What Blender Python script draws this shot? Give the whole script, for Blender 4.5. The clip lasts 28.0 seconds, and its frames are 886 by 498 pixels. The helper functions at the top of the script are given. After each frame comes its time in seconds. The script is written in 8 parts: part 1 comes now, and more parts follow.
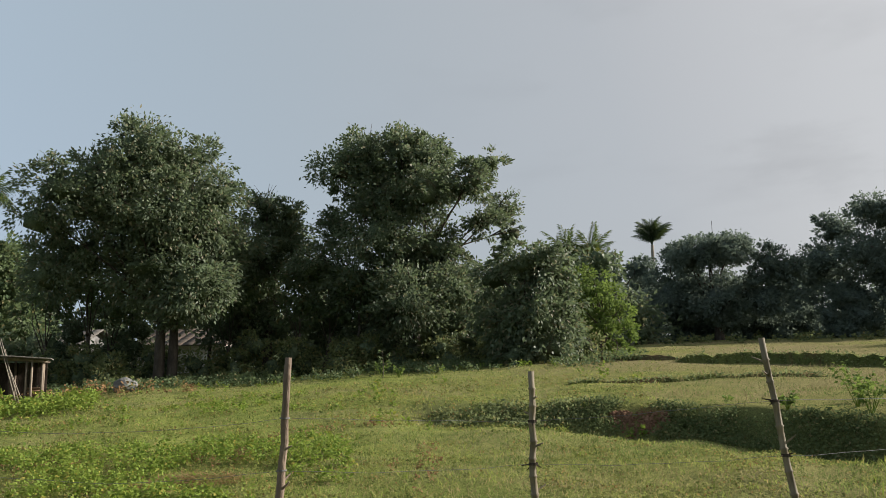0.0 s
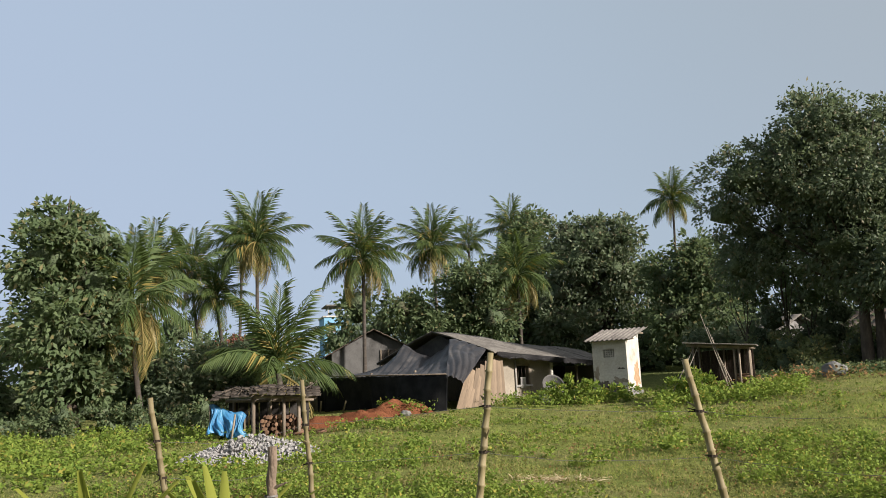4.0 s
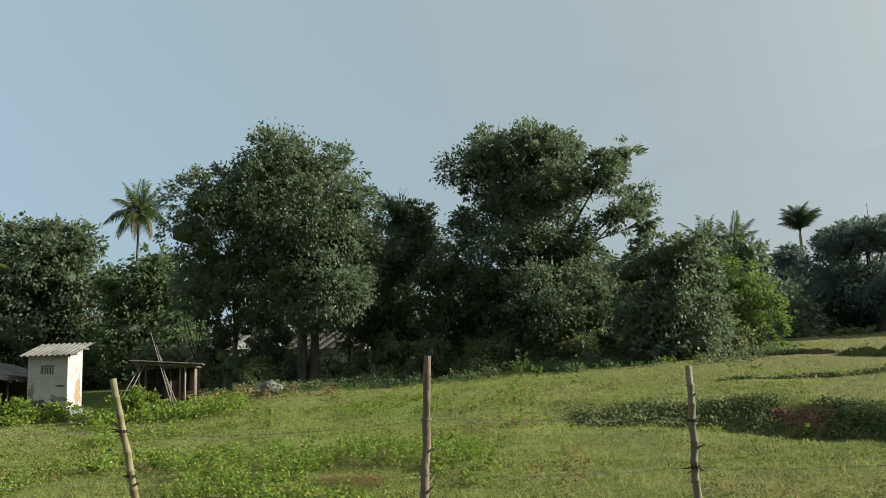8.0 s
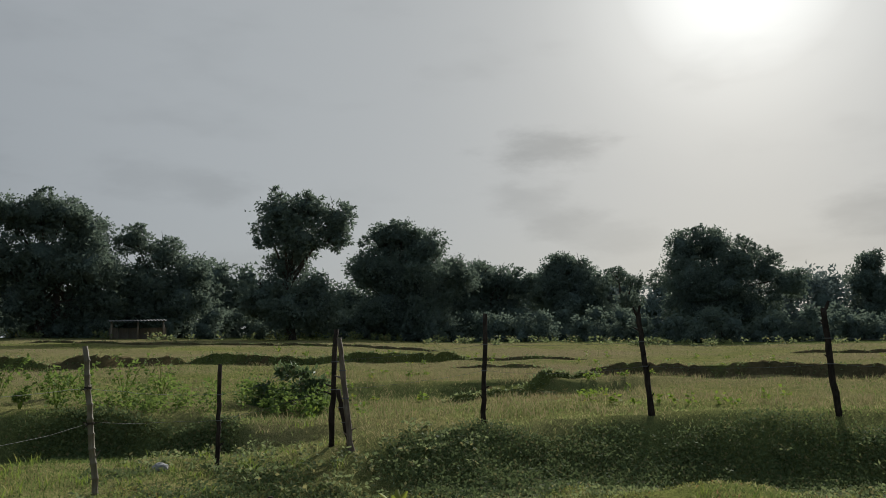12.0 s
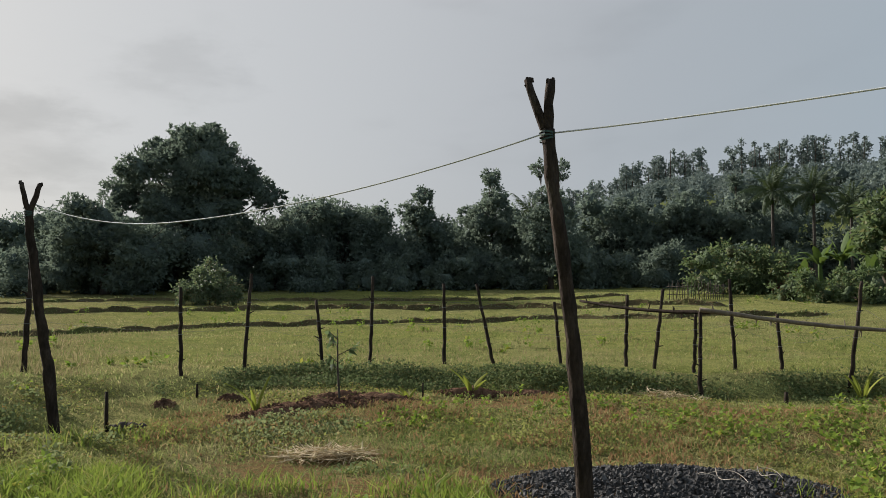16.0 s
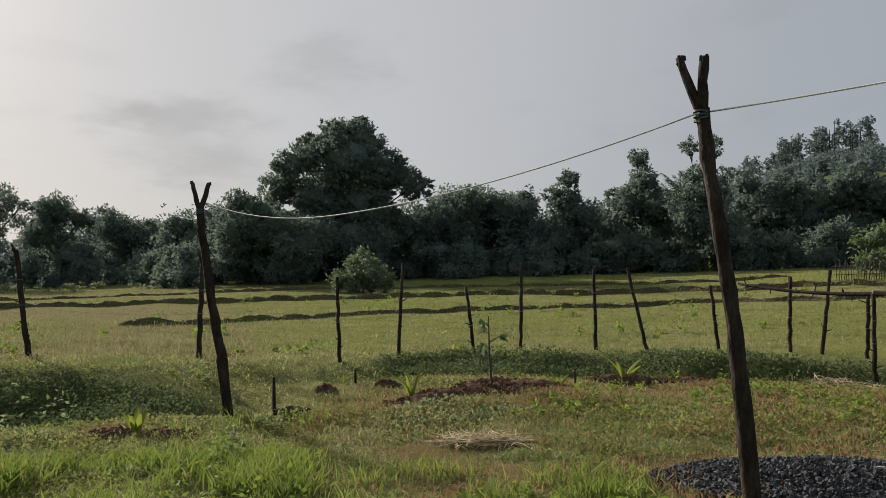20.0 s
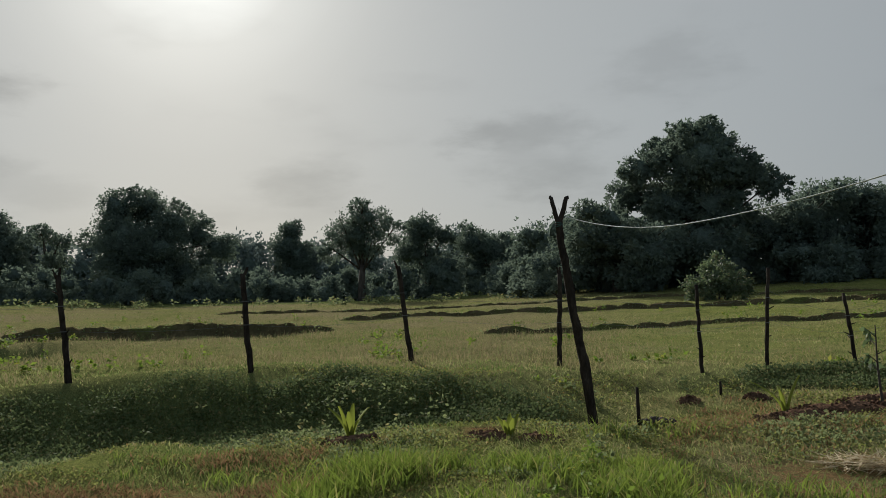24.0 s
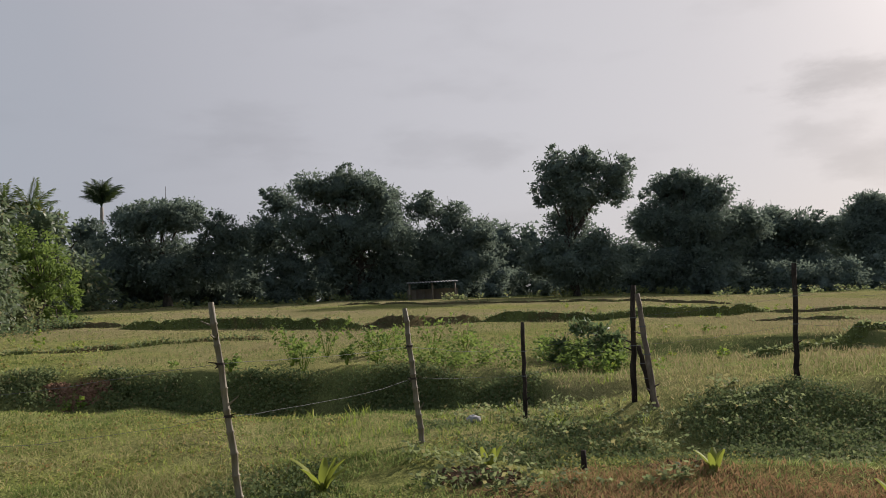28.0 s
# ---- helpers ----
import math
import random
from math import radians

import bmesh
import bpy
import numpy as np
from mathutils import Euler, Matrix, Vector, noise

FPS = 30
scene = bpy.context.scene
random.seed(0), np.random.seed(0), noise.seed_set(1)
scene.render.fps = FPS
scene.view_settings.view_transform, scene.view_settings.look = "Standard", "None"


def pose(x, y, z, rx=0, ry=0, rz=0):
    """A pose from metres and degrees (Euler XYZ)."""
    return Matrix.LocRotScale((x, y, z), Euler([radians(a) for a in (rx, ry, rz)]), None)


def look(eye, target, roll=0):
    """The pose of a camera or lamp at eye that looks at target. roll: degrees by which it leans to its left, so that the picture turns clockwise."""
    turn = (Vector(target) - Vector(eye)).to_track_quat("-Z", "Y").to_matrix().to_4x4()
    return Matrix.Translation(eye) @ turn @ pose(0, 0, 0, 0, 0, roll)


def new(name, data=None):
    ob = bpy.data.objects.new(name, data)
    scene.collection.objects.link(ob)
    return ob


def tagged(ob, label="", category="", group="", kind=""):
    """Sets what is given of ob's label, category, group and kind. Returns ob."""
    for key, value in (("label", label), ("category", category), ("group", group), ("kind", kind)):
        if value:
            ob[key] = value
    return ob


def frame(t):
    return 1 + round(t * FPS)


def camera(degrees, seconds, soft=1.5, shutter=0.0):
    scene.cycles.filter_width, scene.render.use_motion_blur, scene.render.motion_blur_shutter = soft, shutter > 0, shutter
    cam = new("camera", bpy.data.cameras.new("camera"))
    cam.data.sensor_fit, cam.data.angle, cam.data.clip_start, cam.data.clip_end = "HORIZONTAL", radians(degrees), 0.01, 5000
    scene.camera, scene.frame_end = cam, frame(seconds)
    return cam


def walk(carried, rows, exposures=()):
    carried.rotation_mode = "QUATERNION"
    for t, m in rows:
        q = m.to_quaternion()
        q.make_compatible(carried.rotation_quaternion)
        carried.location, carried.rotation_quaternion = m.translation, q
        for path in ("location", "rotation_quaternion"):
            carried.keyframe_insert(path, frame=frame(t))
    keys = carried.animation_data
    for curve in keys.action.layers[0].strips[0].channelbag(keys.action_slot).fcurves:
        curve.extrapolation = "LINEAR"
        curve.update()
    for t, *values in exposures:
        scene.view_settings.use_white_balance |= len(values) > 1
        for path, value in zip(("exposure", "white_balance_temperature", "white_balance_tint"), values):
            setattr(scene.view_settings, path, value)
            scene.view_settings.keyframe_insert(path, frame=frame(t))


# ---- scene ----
cam = camera(55.96, 28.0, 0.7)
# seconds, place, then tilt, lean and turn in degrees
PATH = [
    (0.0, -0.03, -0.12, 1.63, 98.34, 1.34, -0.47),
    (0.5, -0.13, 0.00, 1.63, 98.81, 1.59, 6.71),
    (1.0, -0.21, 0.13, 1.63, 98.55, 0.72, 13.93),
    (1.5, -0.33, 0.24, 1.63, 98.51, 1.04, 20.96),
    (2.0, -0.39, 0.32, 1.62, 99.02, 1.12, 31.17),
    (2.5, -0.38, 0.36, 1.61, 99.26, 1.25, 41.33),
    (3.2, -0.37, 0.34, 1.60, 99.20, 1.90, 47.00),
    (3.9, -0.36, 0.31, 1.60, 99.05, 2.50, 45.20),
    (4.5, -0.35, 0.29, 1.60, 98.90, 2.67, 41.91),
    (5.0, -0.34, 0.29, 1.60, 98.57, 2.67, 38.23),
    (5.5, -0.36, 0.31, 1.60, 98.16, 2.54, 34.66),
    (6.0, -0.34, 0.30, 1.60, 97.95, 2.62, 30.65),
    (6.5, -0.29, 0.33, 1.60, 98.29, 2.52, 24.73),
    (7.0, -0.25, 0.32, 1.61, 98.63, 2.38, 19.51),
    (7.5, -0.20, 0.30, 1.61, 98.74, 2.28, 14.72),
    (8.0, -0.12, 0.29, 1.61, 98.65, 2.26, 8.76),
    (8.5, -0.06, 0.27, 1.61, 98.54, 2.18, 2.64),
    (9.0, -0.01, 0.24, 1.61, 98.56, 2.13, -3.97),
    (9.5, 0.04, 0.22, 1.60, 98.55, 2.06, -10.30),
    (10.0, 0.10, 0.20, 1.60, 98.37, 2.00, -16.74),
    (10.5, 0.12, 0.14, 1.60, 98.07, 1.82, -23.91),
    (11.0, 0.15, 0.07, 1.60, 97.82, 1.59, -35.02),
    (11.5, 0.18, 0.03, 1.59, 97.41, 1.82, -45.48),
    (12.0, 0.22, -0.02, 1.59, 97.05, 1.49, -56.09),
    (12.5, 0.24, -0.04, 1.59, 96.36, 1.42, -67.31),
    (13.0, 0.22, -0.13, 1.59, 95.76, 1.16, -77.65),
    (13.5, 0.21, -0.19, 1.60, 95.32, 0.17, -87.04),
    (15.5, 0.17, -0.31, 1.56, 93.41, -0.10, -122.43),
    (16.0, 0.17, -0.31, 1.56, 93.03, 0.03, -127.24),
    (16.5, 0.17, -0.30, 1.56, 92.52, 0.04, -129.78),
    (17.0, 0.16, -0.30, 1.56, 92.54, -0.05, -129.22),
    (17.5, 0.17, -0.29, 1.57, 92.53, 0.02, -128.07),
    (18.0, 0.17, -0.30, 1.57, 92.47, 0.12, -126.39),
    (18.5, 0.17, -0.30, 1.57, 92.30, 0.24, -124.19),
    (19.0, 0.17, -0.29, 1.57, 92.09, 0.45, -121.80),
    (19.5, 0.17, -0.28, 1.58, 92.13, 0.71, -119.48),
    (20.0, 0.17, -0.27, 1.58, 92.11, 1.02, -117.19),
    (20.5, 0.16, -0.26, 1.58, 92.08, 1.31, -114.68),
    (22.5, 0.18, -0.22, 1.60, 92.28, 2.09, -104.16),
    (23.0, 0.18, -0.20, 1.61, 92.62, 2.07, -100.72),
    (23.5, 0.16, -0.17, 1.61, 92.99, 2.08, -97.14),
    (24.0, 0.16, -0.14, 1.61, 93.26, 2.06, -93.60),
    (24.5, 0.16, -0.11, 1.61, 93.48, 2.08, -89.82),
    (25.0, 0.13, -0.07, 1.61, 93.69, 2.13, -85.80),
    (25.5, 0.12, -0.03, 1.61, 93.79, 2.22, -80.48),
    (26.0, 0.09, 0.00, 1.62, 93.84, 2.33, -74.59),
    (26.5, 0.09, 0.03, 1.61, 93.72, 2.49, -67.41),
    (27.0, 0.05, 0.08, 1.61, 94.04, 2.52, -58.82),
    (27.5, 0.04, 0.11, 1.61, 94.45, 2.74, -47.98),
    (28.0, 0.03, 0.10, 1.62, 94.72, 2.74, -36.97),
]
EXPOSURES = [(0.0, 0.96, 6500, 14), (1.0, 1.0, 6450, 9), (2.0, 1.0, 6500, 15), (5.0, 0.94, 6600, 17), (6.0, 1.1, 6650, 20), (7.0, 1.08, 6450, 14), (8.0, 0.94, 6250, 4), (9.0, 0.92, 6200, 11), (10.0, 0.62, 6050, 15), (11.0, 0.40, 6300, 18), (12.0, 0.25, 6150, 10),
             (13.0, 0.13, 6150, 10), (13.8, 0.08, 6200, 9), (15.5, 0.66, 6350, 13), (17.0, 0.86, 6400, 13), (20.0, 0.66, 6400, 15), (22.5, 0.48, 6250, 12), (25.0, 0.15, 6150, 8), (26.2, 0.24, 6100, 8), (27.0, 0.50, 6100, 8), (27.5, 0.70, 6300, 15), (28.0, 0.74, 6400, 20)]
walk(cam, [(t, pose(*p)) for t, *p in PATH], EXPOSURES)

# ---- light: a low hazy morning sun behind thin cloud ----
SUN_TURN, SUN_RISE = -77.0, 24.0            # degrees: turn from +y towards +x is negative, height
S = Vector((-math.sin(radians(SUN_TURN)) * math.cos(radians(SUN_RISE)),
            math.cos(radians(SUN_TURN)) * math.cos(radians(SUN_RISE)), math.sin(radians(SUN_RISE))))
sun = new("sun", bpy.data.lights.new("sun", "SUN"))
sun.data.energy, sun.data.angle, sun.data.color = 5.0, radians(4.0), (1.0, 0.95, 0.86)
sun.matrix_world = look(S * 100, (0, 0, 0))

world = bpy.data.worlds.new("hazy_sky")
scene.world = world
world.use_nodes = True


def span(nt, value, a, b, lo=0.0, hi=1.0):
    n = nt.nodes.new("ShaderNodeMapRange")
    n.interpolation_type = "SMOOTHSTEP"
    for k, v in (("From Min", a), ("From Max", b), ("To Min", lo), ("To Max", hi)):
        n.inputs[k].default_value = v
    nt.links.new(value, n.inputs["Value"])
    return n.outputs["Result"]


CLOUDS = (
    (-63.6, 13.6, 4.2, 1.6, 0.24), (-61.9, 10.4, 2.6, 1.2, 0.14), (-64.2, 8.6, 2.8, 1.3, 0.16), (-68.0, 7.3, 3.5, 1.3, 0.09), (-84.6, 8.3, 4.0, 1.8, 0.13),
    (-96.0, 10.9, 2.8, 1.3, 0.10), (-99.3, 10.9, 5.2, 1.5, 0.19), (-100.8, 8.2, 4.5, 2.0, 0.12), (-109.6, 14.6, 4.5, 2.2, 0.12), (-103.0, 7.6, 5.0, 1.5, 0.08),
    (-40.5, 11.3, 3.4, 1.2, 0.12), (-24.0, 13.8, 4.0, 1.4, 0.08), (-35.6, 11.8, 3.2, 1.4, 0.09), (-26.2, 11.8, 4.0, 1.3, 0.08),
)


def build_sky():
    nt = world.node_tree
    nt.nodes.clear()
    N, L = nt.nodes.new, nt.links.new
    out, bg = N("ShaderNodeOutputWorld"), N("ShaderNodeBackground")
    sky = N("ShaderNodeTexSky")
    sky.sky_type, sky.sun_disc = "NISHITA", False
    sky.sun_elevation, sky.sun_rotation = radians(SUN_RISE), radians(-SUN_TURN)
    sky.air_density, sky.dust_density, sky.ozone_density = 1.0, 2.0, 1.0
    tc = N("ShaderNodeTexCoord")
    # thin veil of cloud: lighter towards the sun, pale blue away from it
    dot = N("ShaderNodeVectorMath")
    dot.operation = "DOT_PRODUCT"
    dot.inputs[1].default_value = S
    L(tc.outputs["Generated"], dot.inputs[0])
    ramp = N("ShaderNodeValToRGB")
    ramp.color_ramp.interpolation = "B_SPLINE"
    e = ramp.color_ramp.elements
    e[0].position, e[0].color = 0.0, (0.23, 0.285, 0.37, 1)
    e[1].position, e[1].color = 1.0, (0.85, 0.87, 0.83, 1)
    for p, c in ((0.30, (0.225, 0.293, 0.358, 1)), (0.55, (0.192, 0.237, 0.262, 1)), (0.75, (0.238, 0.254, 0.261, 1)), (0.83, (0.284, 0.296, 0.297, 1)), (0.91, (0.326, 0.336, 0.330, 1)), (0.965, (0.342, 0.350, 0.339, 1)), (0.985, (0.362, 0.370, 0.356, 1)), (0.996, (0.43, 0.44, 0.42, 1))):
        k = e.new(p)
        k.color = c
    glare = N("ShaderNodeVectorMath")
    glare.operation = "SCALE"
    glare.inputs["Scale"].default_value = 20.0
    L(ramp.outputs["Color"], glare.inputs[0])
    half = N("ShaderNodeMapRange")
    half.inputs["From Min"].default_value, half.inputs["From Max"].default_value = -1.0, 1.0
    L(dot.outputs["Value"], half.inputs["Value"])
    L(half.outputs["Result"], ramp.inputs["Fac"])
    veil = N("ShaderNodeMix")
    veil.data_type = "RGBA"
    veil.inputs["Factor"].default_value = 0.9
    L(sky.outputs["Color"], veil.inputs["A"])
    L(glare.outputs["Vector"], veil.inputs["B"])
    # small grey cloud streaks low in the sky
    mp = N("ShaderNodeMapping")
    mp.inputs["Scale"].default_value = (3.2, 3.2, 9.5)
    L(tc.outputs["Generated"], mp.inputs["Vector"])
    ns = N("ShaderNodeTexNoise")
    ns.inputs["Scale"].default_value, ns.inputs["Detail"].default_value, ns.inputs["Roughness"].default_value = 1.55, 4.0, 0.5
    L(mp.outputs["Vector"], ns.inputs["Vector"])
    mr = N("ShaderNodeMapRange")
    mr.interpolation_type = "SMOOTHSTEP"
    for k, v in (("From Min", 0.52), ("From Max", 0.80), ("To Min", 1.0), ("To Max", 0.90)):
        mr.inputs[k].default_value = v
    L(ns.outputs["Fac"], mr.inputs["Value"])
    near_sun = span(nt, dot.outputs["Value"], 0.1, 0.75)
    cl = N("ShaderNodeMix")
    cl.inputs["A"].default_value = 1.0
    L(near_sun, cl.inputs["Factor"])
    L(mr.outputs["Result"], cl.inputs["B"])
    # single thin grey clouds: turn, height, half width, half height, all in degrees, and how dark
    ragged = N("ShaderNodeTexNoise")
    ragged.inputs["Scale"].default_value, ragged.inputs["Detail"].default_value, ragged.inputs["Roughness"].default_value = 4.2, 5.0, 0.6
    L(mp.outputs["Vector"], ragged.inputs["Vector"])
    shift = N("ShaderNodeVectorMath")
    shift.operation = "SUBTRACT"
    shift.inputs[1].default_value = (0.5, 0.5, 0.5)
    L(ragged.outputs["Color"], shift.inputs[0])
    tone = cl.outputs["Result"]
    for turn, rise, wide, high, dark in CLOUDS:
        a, b = radians(turn), radians(rise)
        along = Vector((math.cos(a), math.sin(a), 0)) / math.sin(radians(wide))
        above = Vector((math.sin(a) * math.sin(b), -math.cos(a) * math.sin(b), math.cos(b))) / math.sin(radians(high))
        pair = N("ShaderNodeCombineXYZ")
        for k, axis in enumerate((along, above)):
            n = N("ShaderNodeVectorMath")
            n.operation = "DOT_PRODUCT"
            n.inputs[1].default_value = axis
            L(tc.outputs["Generated"], n.inputs[0])
            L(n.outputs["Value"], pair.inputs[k])
        torn = N("ShaderNodeVectorMath")
        torn.operation = "MULTIPLY_ADD"
        torn.inputs[1].default_value = (2.2, 2.2, 0.0)
        L(shift.outputs["Vector"], torn.inputs[0])
        L(pair.outputs["Vector"], torn.inputs[2])
        size = N("ShaderNodeVectorMath")
        size.operation = "LENGTH"
        L(torn.outputs["Vector"], size.inputs[0])
        times = N("ShaderNodeMath")
        times.operation = "MULTIPLY"
        L(tone, times.inputs[0])
        L(span(nt, size.outputs["Value"], 0.1, 1.35, 1.0 - dark, 1.0), times.inputs[1])
        tone = times.outputs["Value"]
    mul = N("ShaderNodeVectorMath")
    mul.operation = "SCALE"
    L(veil.outputs["Result"], mul.inputs[0])
    L(tone, mul.inputs["Scale"])
    L(mul.outputs["Vector"], bg.inputs["Color"])
    bg.inputs["Strength"].default_value = 0.052
    L(bg.outputs["Background"], out.inputs["Surface"])


build_sky()


# ---- materials ----
def mat(name):
    m = bpy.data.materials.new(name)
    m.use_nodes = True
    nt = m.node_tree
    nt.nodes.clear()
    return m, nt, nt.nodes.new, nt.links.new


def noise_tex(nt, coord, scale, detail=4.0, rough=0.6):
    n = nt.nodes.new("ShaderNodeTexNoise")
    n.inputs["Scale"].default_value, n.inputs["Detail"].default_value, n.inputs["Roughness"].default_value = scale, detail, rough
    nt.links.new(coord, n.inputs["Vector"])
    return n.outputs["Fac"]


def mix_rgb(nt, fac, a, b, mode="MIX"):
    n = nt.nodes.new("ShaderNodeMix")
    n.data_type, n.blend_type = "RGBA", mode
    for k, v in (("Factor", fac), ("A", a), ("B", b)):
        if isinstance(v, (int, float)):
            n.inputs[k].default_value = v
        elif isinstance(v, tuple):
            n.inputs[k].default_value = (*v, 1)
        else:
            nt.links.new(v, n.inputs[k])
    return n.outputs["Result"]


def solid(name, c1, c2, scale=6.0, fine=60.0, rough=0.8, bump=0.3, metal=0.0, stretch=(1, 1, 1), c3=None, spec=0.3, random=0.0, dist=0.02):
    """A surface with two scales of mottling and fine relief, in object space."""
    m, nt, N, L = mat(name)
    tc, mp = N("ShaderNodeTexCoord"), N("ShaderNodeMapping")
    mp.inputs["Scale"].default_value = stretch
    L(tc.outputs["Object"], mp.inputs["Vector"])
    v = mp.outputs["Vector"]
    a, b = noise_tex(nt, v, scale), noise_tex(nt, v, fine, 3.0)
    col = mix_rgb(nt, span(nt, a, 0.35, 0.65), c1, c2)
    if c3:
        col = mix_rgb(nt, span(nt, noise_tex(nt, v, scale * 0.45, 5.0, 0.7), 0.52, 0.64), col, c3)
    col = mix_rgb(nt, span(nt, b, 0.3, 0.7, 0.0, 0.45), col, (c1[0] * 0.5, c1[1] * 0.5, c1[2] * 0.5))
    if random:
        oi = N("ShaderNodeObjectInfo")
        col = mix_rgb(nt, span(nt, oi.outputs["Random"], 0.0, 1.0, 0.0, random), col, (c1[0] * 0.35, c1[1] * 0.35, c1[2] * 0.35))
    bs, out, bp = N("ShaderNodeBsdfPrincipled"), N("ShaderNodeOutputMaterial"), N("ShaderNodeBump")
    bs.inputs["Roughness"].default_value, bs.inputs["Metallic"].default_value = rough, metal
    bs.inputs["Specular IOR Level"].default_value = spec
    bp.inputs["Strength"].default_value, bp.inputs["Distance"].default_value = bump, dist
    L(b, bp.inputs["Height"])
    L(bp.outputs["Normal"], bs.inputs["Normal"])
    L(col, bs.inputs["Base Color"])
    L(bs.outputs["BSDF"], out.inputs["Surface"])
    return m


def leafy(name, c1, c2, c3=None, gloss=0.35, thru=0.35, rough=0.45, share=0.1, glow=(0.22, 0.30, 0.03)):
    """Leaves: each its own shade, a little light shining through."""
    m, nt, N, L = mat(name)
    geo = N("ShaderNodeNewGeometry")
    rnd = geo.outputs["Random Per Island"]
    col = mix_rgb(nt, rnd, c1, c2)
    tc = N("ShaderNodeTexCoord")
    col = mix_rgb(nt, span(nt, noise_tex(nt, tc.outputs["Object"], 0.6, 2.0), 0.4, 0.65, 0.0, 0.5), col, c2)
    if c3:
        n2 = N("ShaderNodeMath")
        n2.operation = "FRACT"
        n1 = N("ShaderNodeMath")
        n1.operation = "MULTIPLY"
        n1.inputs[1].default_value = 17.31
        L(rnd, n1.inputs[0])
        L(n1.outputs[0], n2.inputs[0])
        col = mix_rgb(nt, span(nt, n2.outputs[0], 1.0 - share, 1.0 - share + 0.02), col, c3)
    bs, tr, mx, out = N("ShaderNodeBsdfPrincipled"), N("ShaderNodeBsdfTranslucent"), N("ShaderNodeMixShader"), N("ShaderNodeOutputMaterial")
    bs.inputs["Roughness"].default_value, bs.inputs["Specular IOR Level"].default_value = rough, gloss
    L(col, bs.inputs["Base Color"])
    L(mix_rgb(nt, 0.3, col, glow), tr.inputs["Color"])
    mx.inputs["Fac"].default_value = thru
    L(bs.outputs["BSDF"], mx.inputs[1])
    L(tr.outputs["BSDF"], mx.inputs[2])
    L(mx.outputs["Shader"], out.inputs["Surface"])
    return m


def ground_material():
    m, nt, N, L = mat("meadow_soil")
    tc = N("ShaderNodeTexCoord")
    v = tc.outputs["Object"]
    big, mid, small, fine = noise_tex(nt, v, 0.11, 4), noise_tex(nt, v, 0.55, 5, 0.65), noise_tex(nt, v, 3.0, 5, 0.7), noise_tex(nt, v, 26.0, 4, 0.7)
    green = mix_rgb(nt, span(nt, small, 0.35, 0.65), (0.150, 0.175, 0.040), (0.225, 0.232, 0.066))
    fresh = N("ShaderNodeAttribute")
    fresh.attribute_name = "fresh"
    green = mix_rgb(nt, fresh.outputs["Fac"], green, mix_rgb(nt, span(nt, small, 0.35, 0.65), (0.140, 0.192, 0.038), (0.232, 0.266, 0.064)))
    # dry grass tones, greyed so that the colour also carries haze
    dry = mix_rgb(nt, span(nt, fine, 0.3, 0.7), (0.31, 0.255, 0.14), (0.225, 0.19, 0.10))
    col = mix_rgb(nt, span(nt, mid, 0.48, 0.70, 0.0, 0.75), green, dry)
    col = mix_rgb(nt, span(nt, big, 0.42, 0.66, 0.0, 0.40), col, dry)
    col = mix_rgb(nt, span(nt, noise_tex(nt, v, 1.1, 6, 0.7), 0.50, 0.62, 0.0, 0.6), col, mix_rgb(nt, small, (0.062, 0.092, 0.020), (0.125, 0.160, 0.034)))
    parched = N("ShaderNodeAttribute")
    parched.attribute_name = "dry"
    # parched fields, brown by nature, with a bluer haze tint mixed in
    col = mix_rgb(nt, parched.outputs["Fac"], col, mix_rgb(nt, small, (0.205, 0.165, 0.092), (0.295, 0.235, 0.135)))
    red = mix_rgb(nt, span(nt, fine, 0.3, 0.7), (0.15, 0.072, 0.040), (0.24, 0.125, 0.068))
    red = mix_rgb(nt, span(nt, noise_tex(nt, v, 9.0, 5, 0.7), 0.48, 0.6), red, (0.13, 0.115, 0.045))
    at = N("ShaderNodeAttribute")
    at.attribute_name = "bare"
    col = mix_rgb(nt, at.outputs["Fac"], col, red)
    lush_shade = N("ShaderNodeAttribute")
    lush_shade.attribute_name = "lush_shade"
    # deep green of the overgrowth; shade of the bank faces is put into it too
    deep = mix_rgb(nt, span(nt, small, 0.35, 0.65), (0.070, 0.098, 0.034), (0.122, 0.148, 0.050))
    col = mix_rgb(nt, lush_shade.outputs["Fac"], col, deep)
    speck = noise_tex(nt, v, 70.0, 3, 0.7)
    col = mix_rgb(nt, span(nt, fine, 0.40, 0.66, 0.0, 0.55), col, (0.07, 0.075, 0.027))
    # dark specks: shade between grass blades, put into the ground colour
    col = mix_rgb(nt, span(nt, speck, 0.50, 0.62, 0.0, 0.72), col, (0.06, 0.06, 0.025))
    col = mix_rgb(nt, span(nt, speck, 0.47, 0.36, 0.0, 0.55), col, (0.30, 0.29, 0.12))
    bs, out, bp = N("ShaderNodeBsdfPrincipled"), N("ShaderNodeOutputMaterial"), N("ShaderNodeBump")
    bs.inputs["Roughness"].default_value, bs.inputs["Specular IOR Level"].default_value = 1.0, 0.0
    bp.inputs["Strength"].default_value, bp.inputs["Distance"].default_value = 0.9, 0.06
    ad = N("ShaderNodeMath")
    ad.operation = "ADD"
    L(fine, ad.inputs[0])
    L(small, ad.inputs[1])
    L(ad.outputs[0], bp.inputs["Height"])
    L(bp.outputs["Normal"], bs.inputs["Normal"])
    L(col, bs.inputs["Base Color"])
    L(bs.outputs["BSDF"], out.inputs["Surface"])
    return m


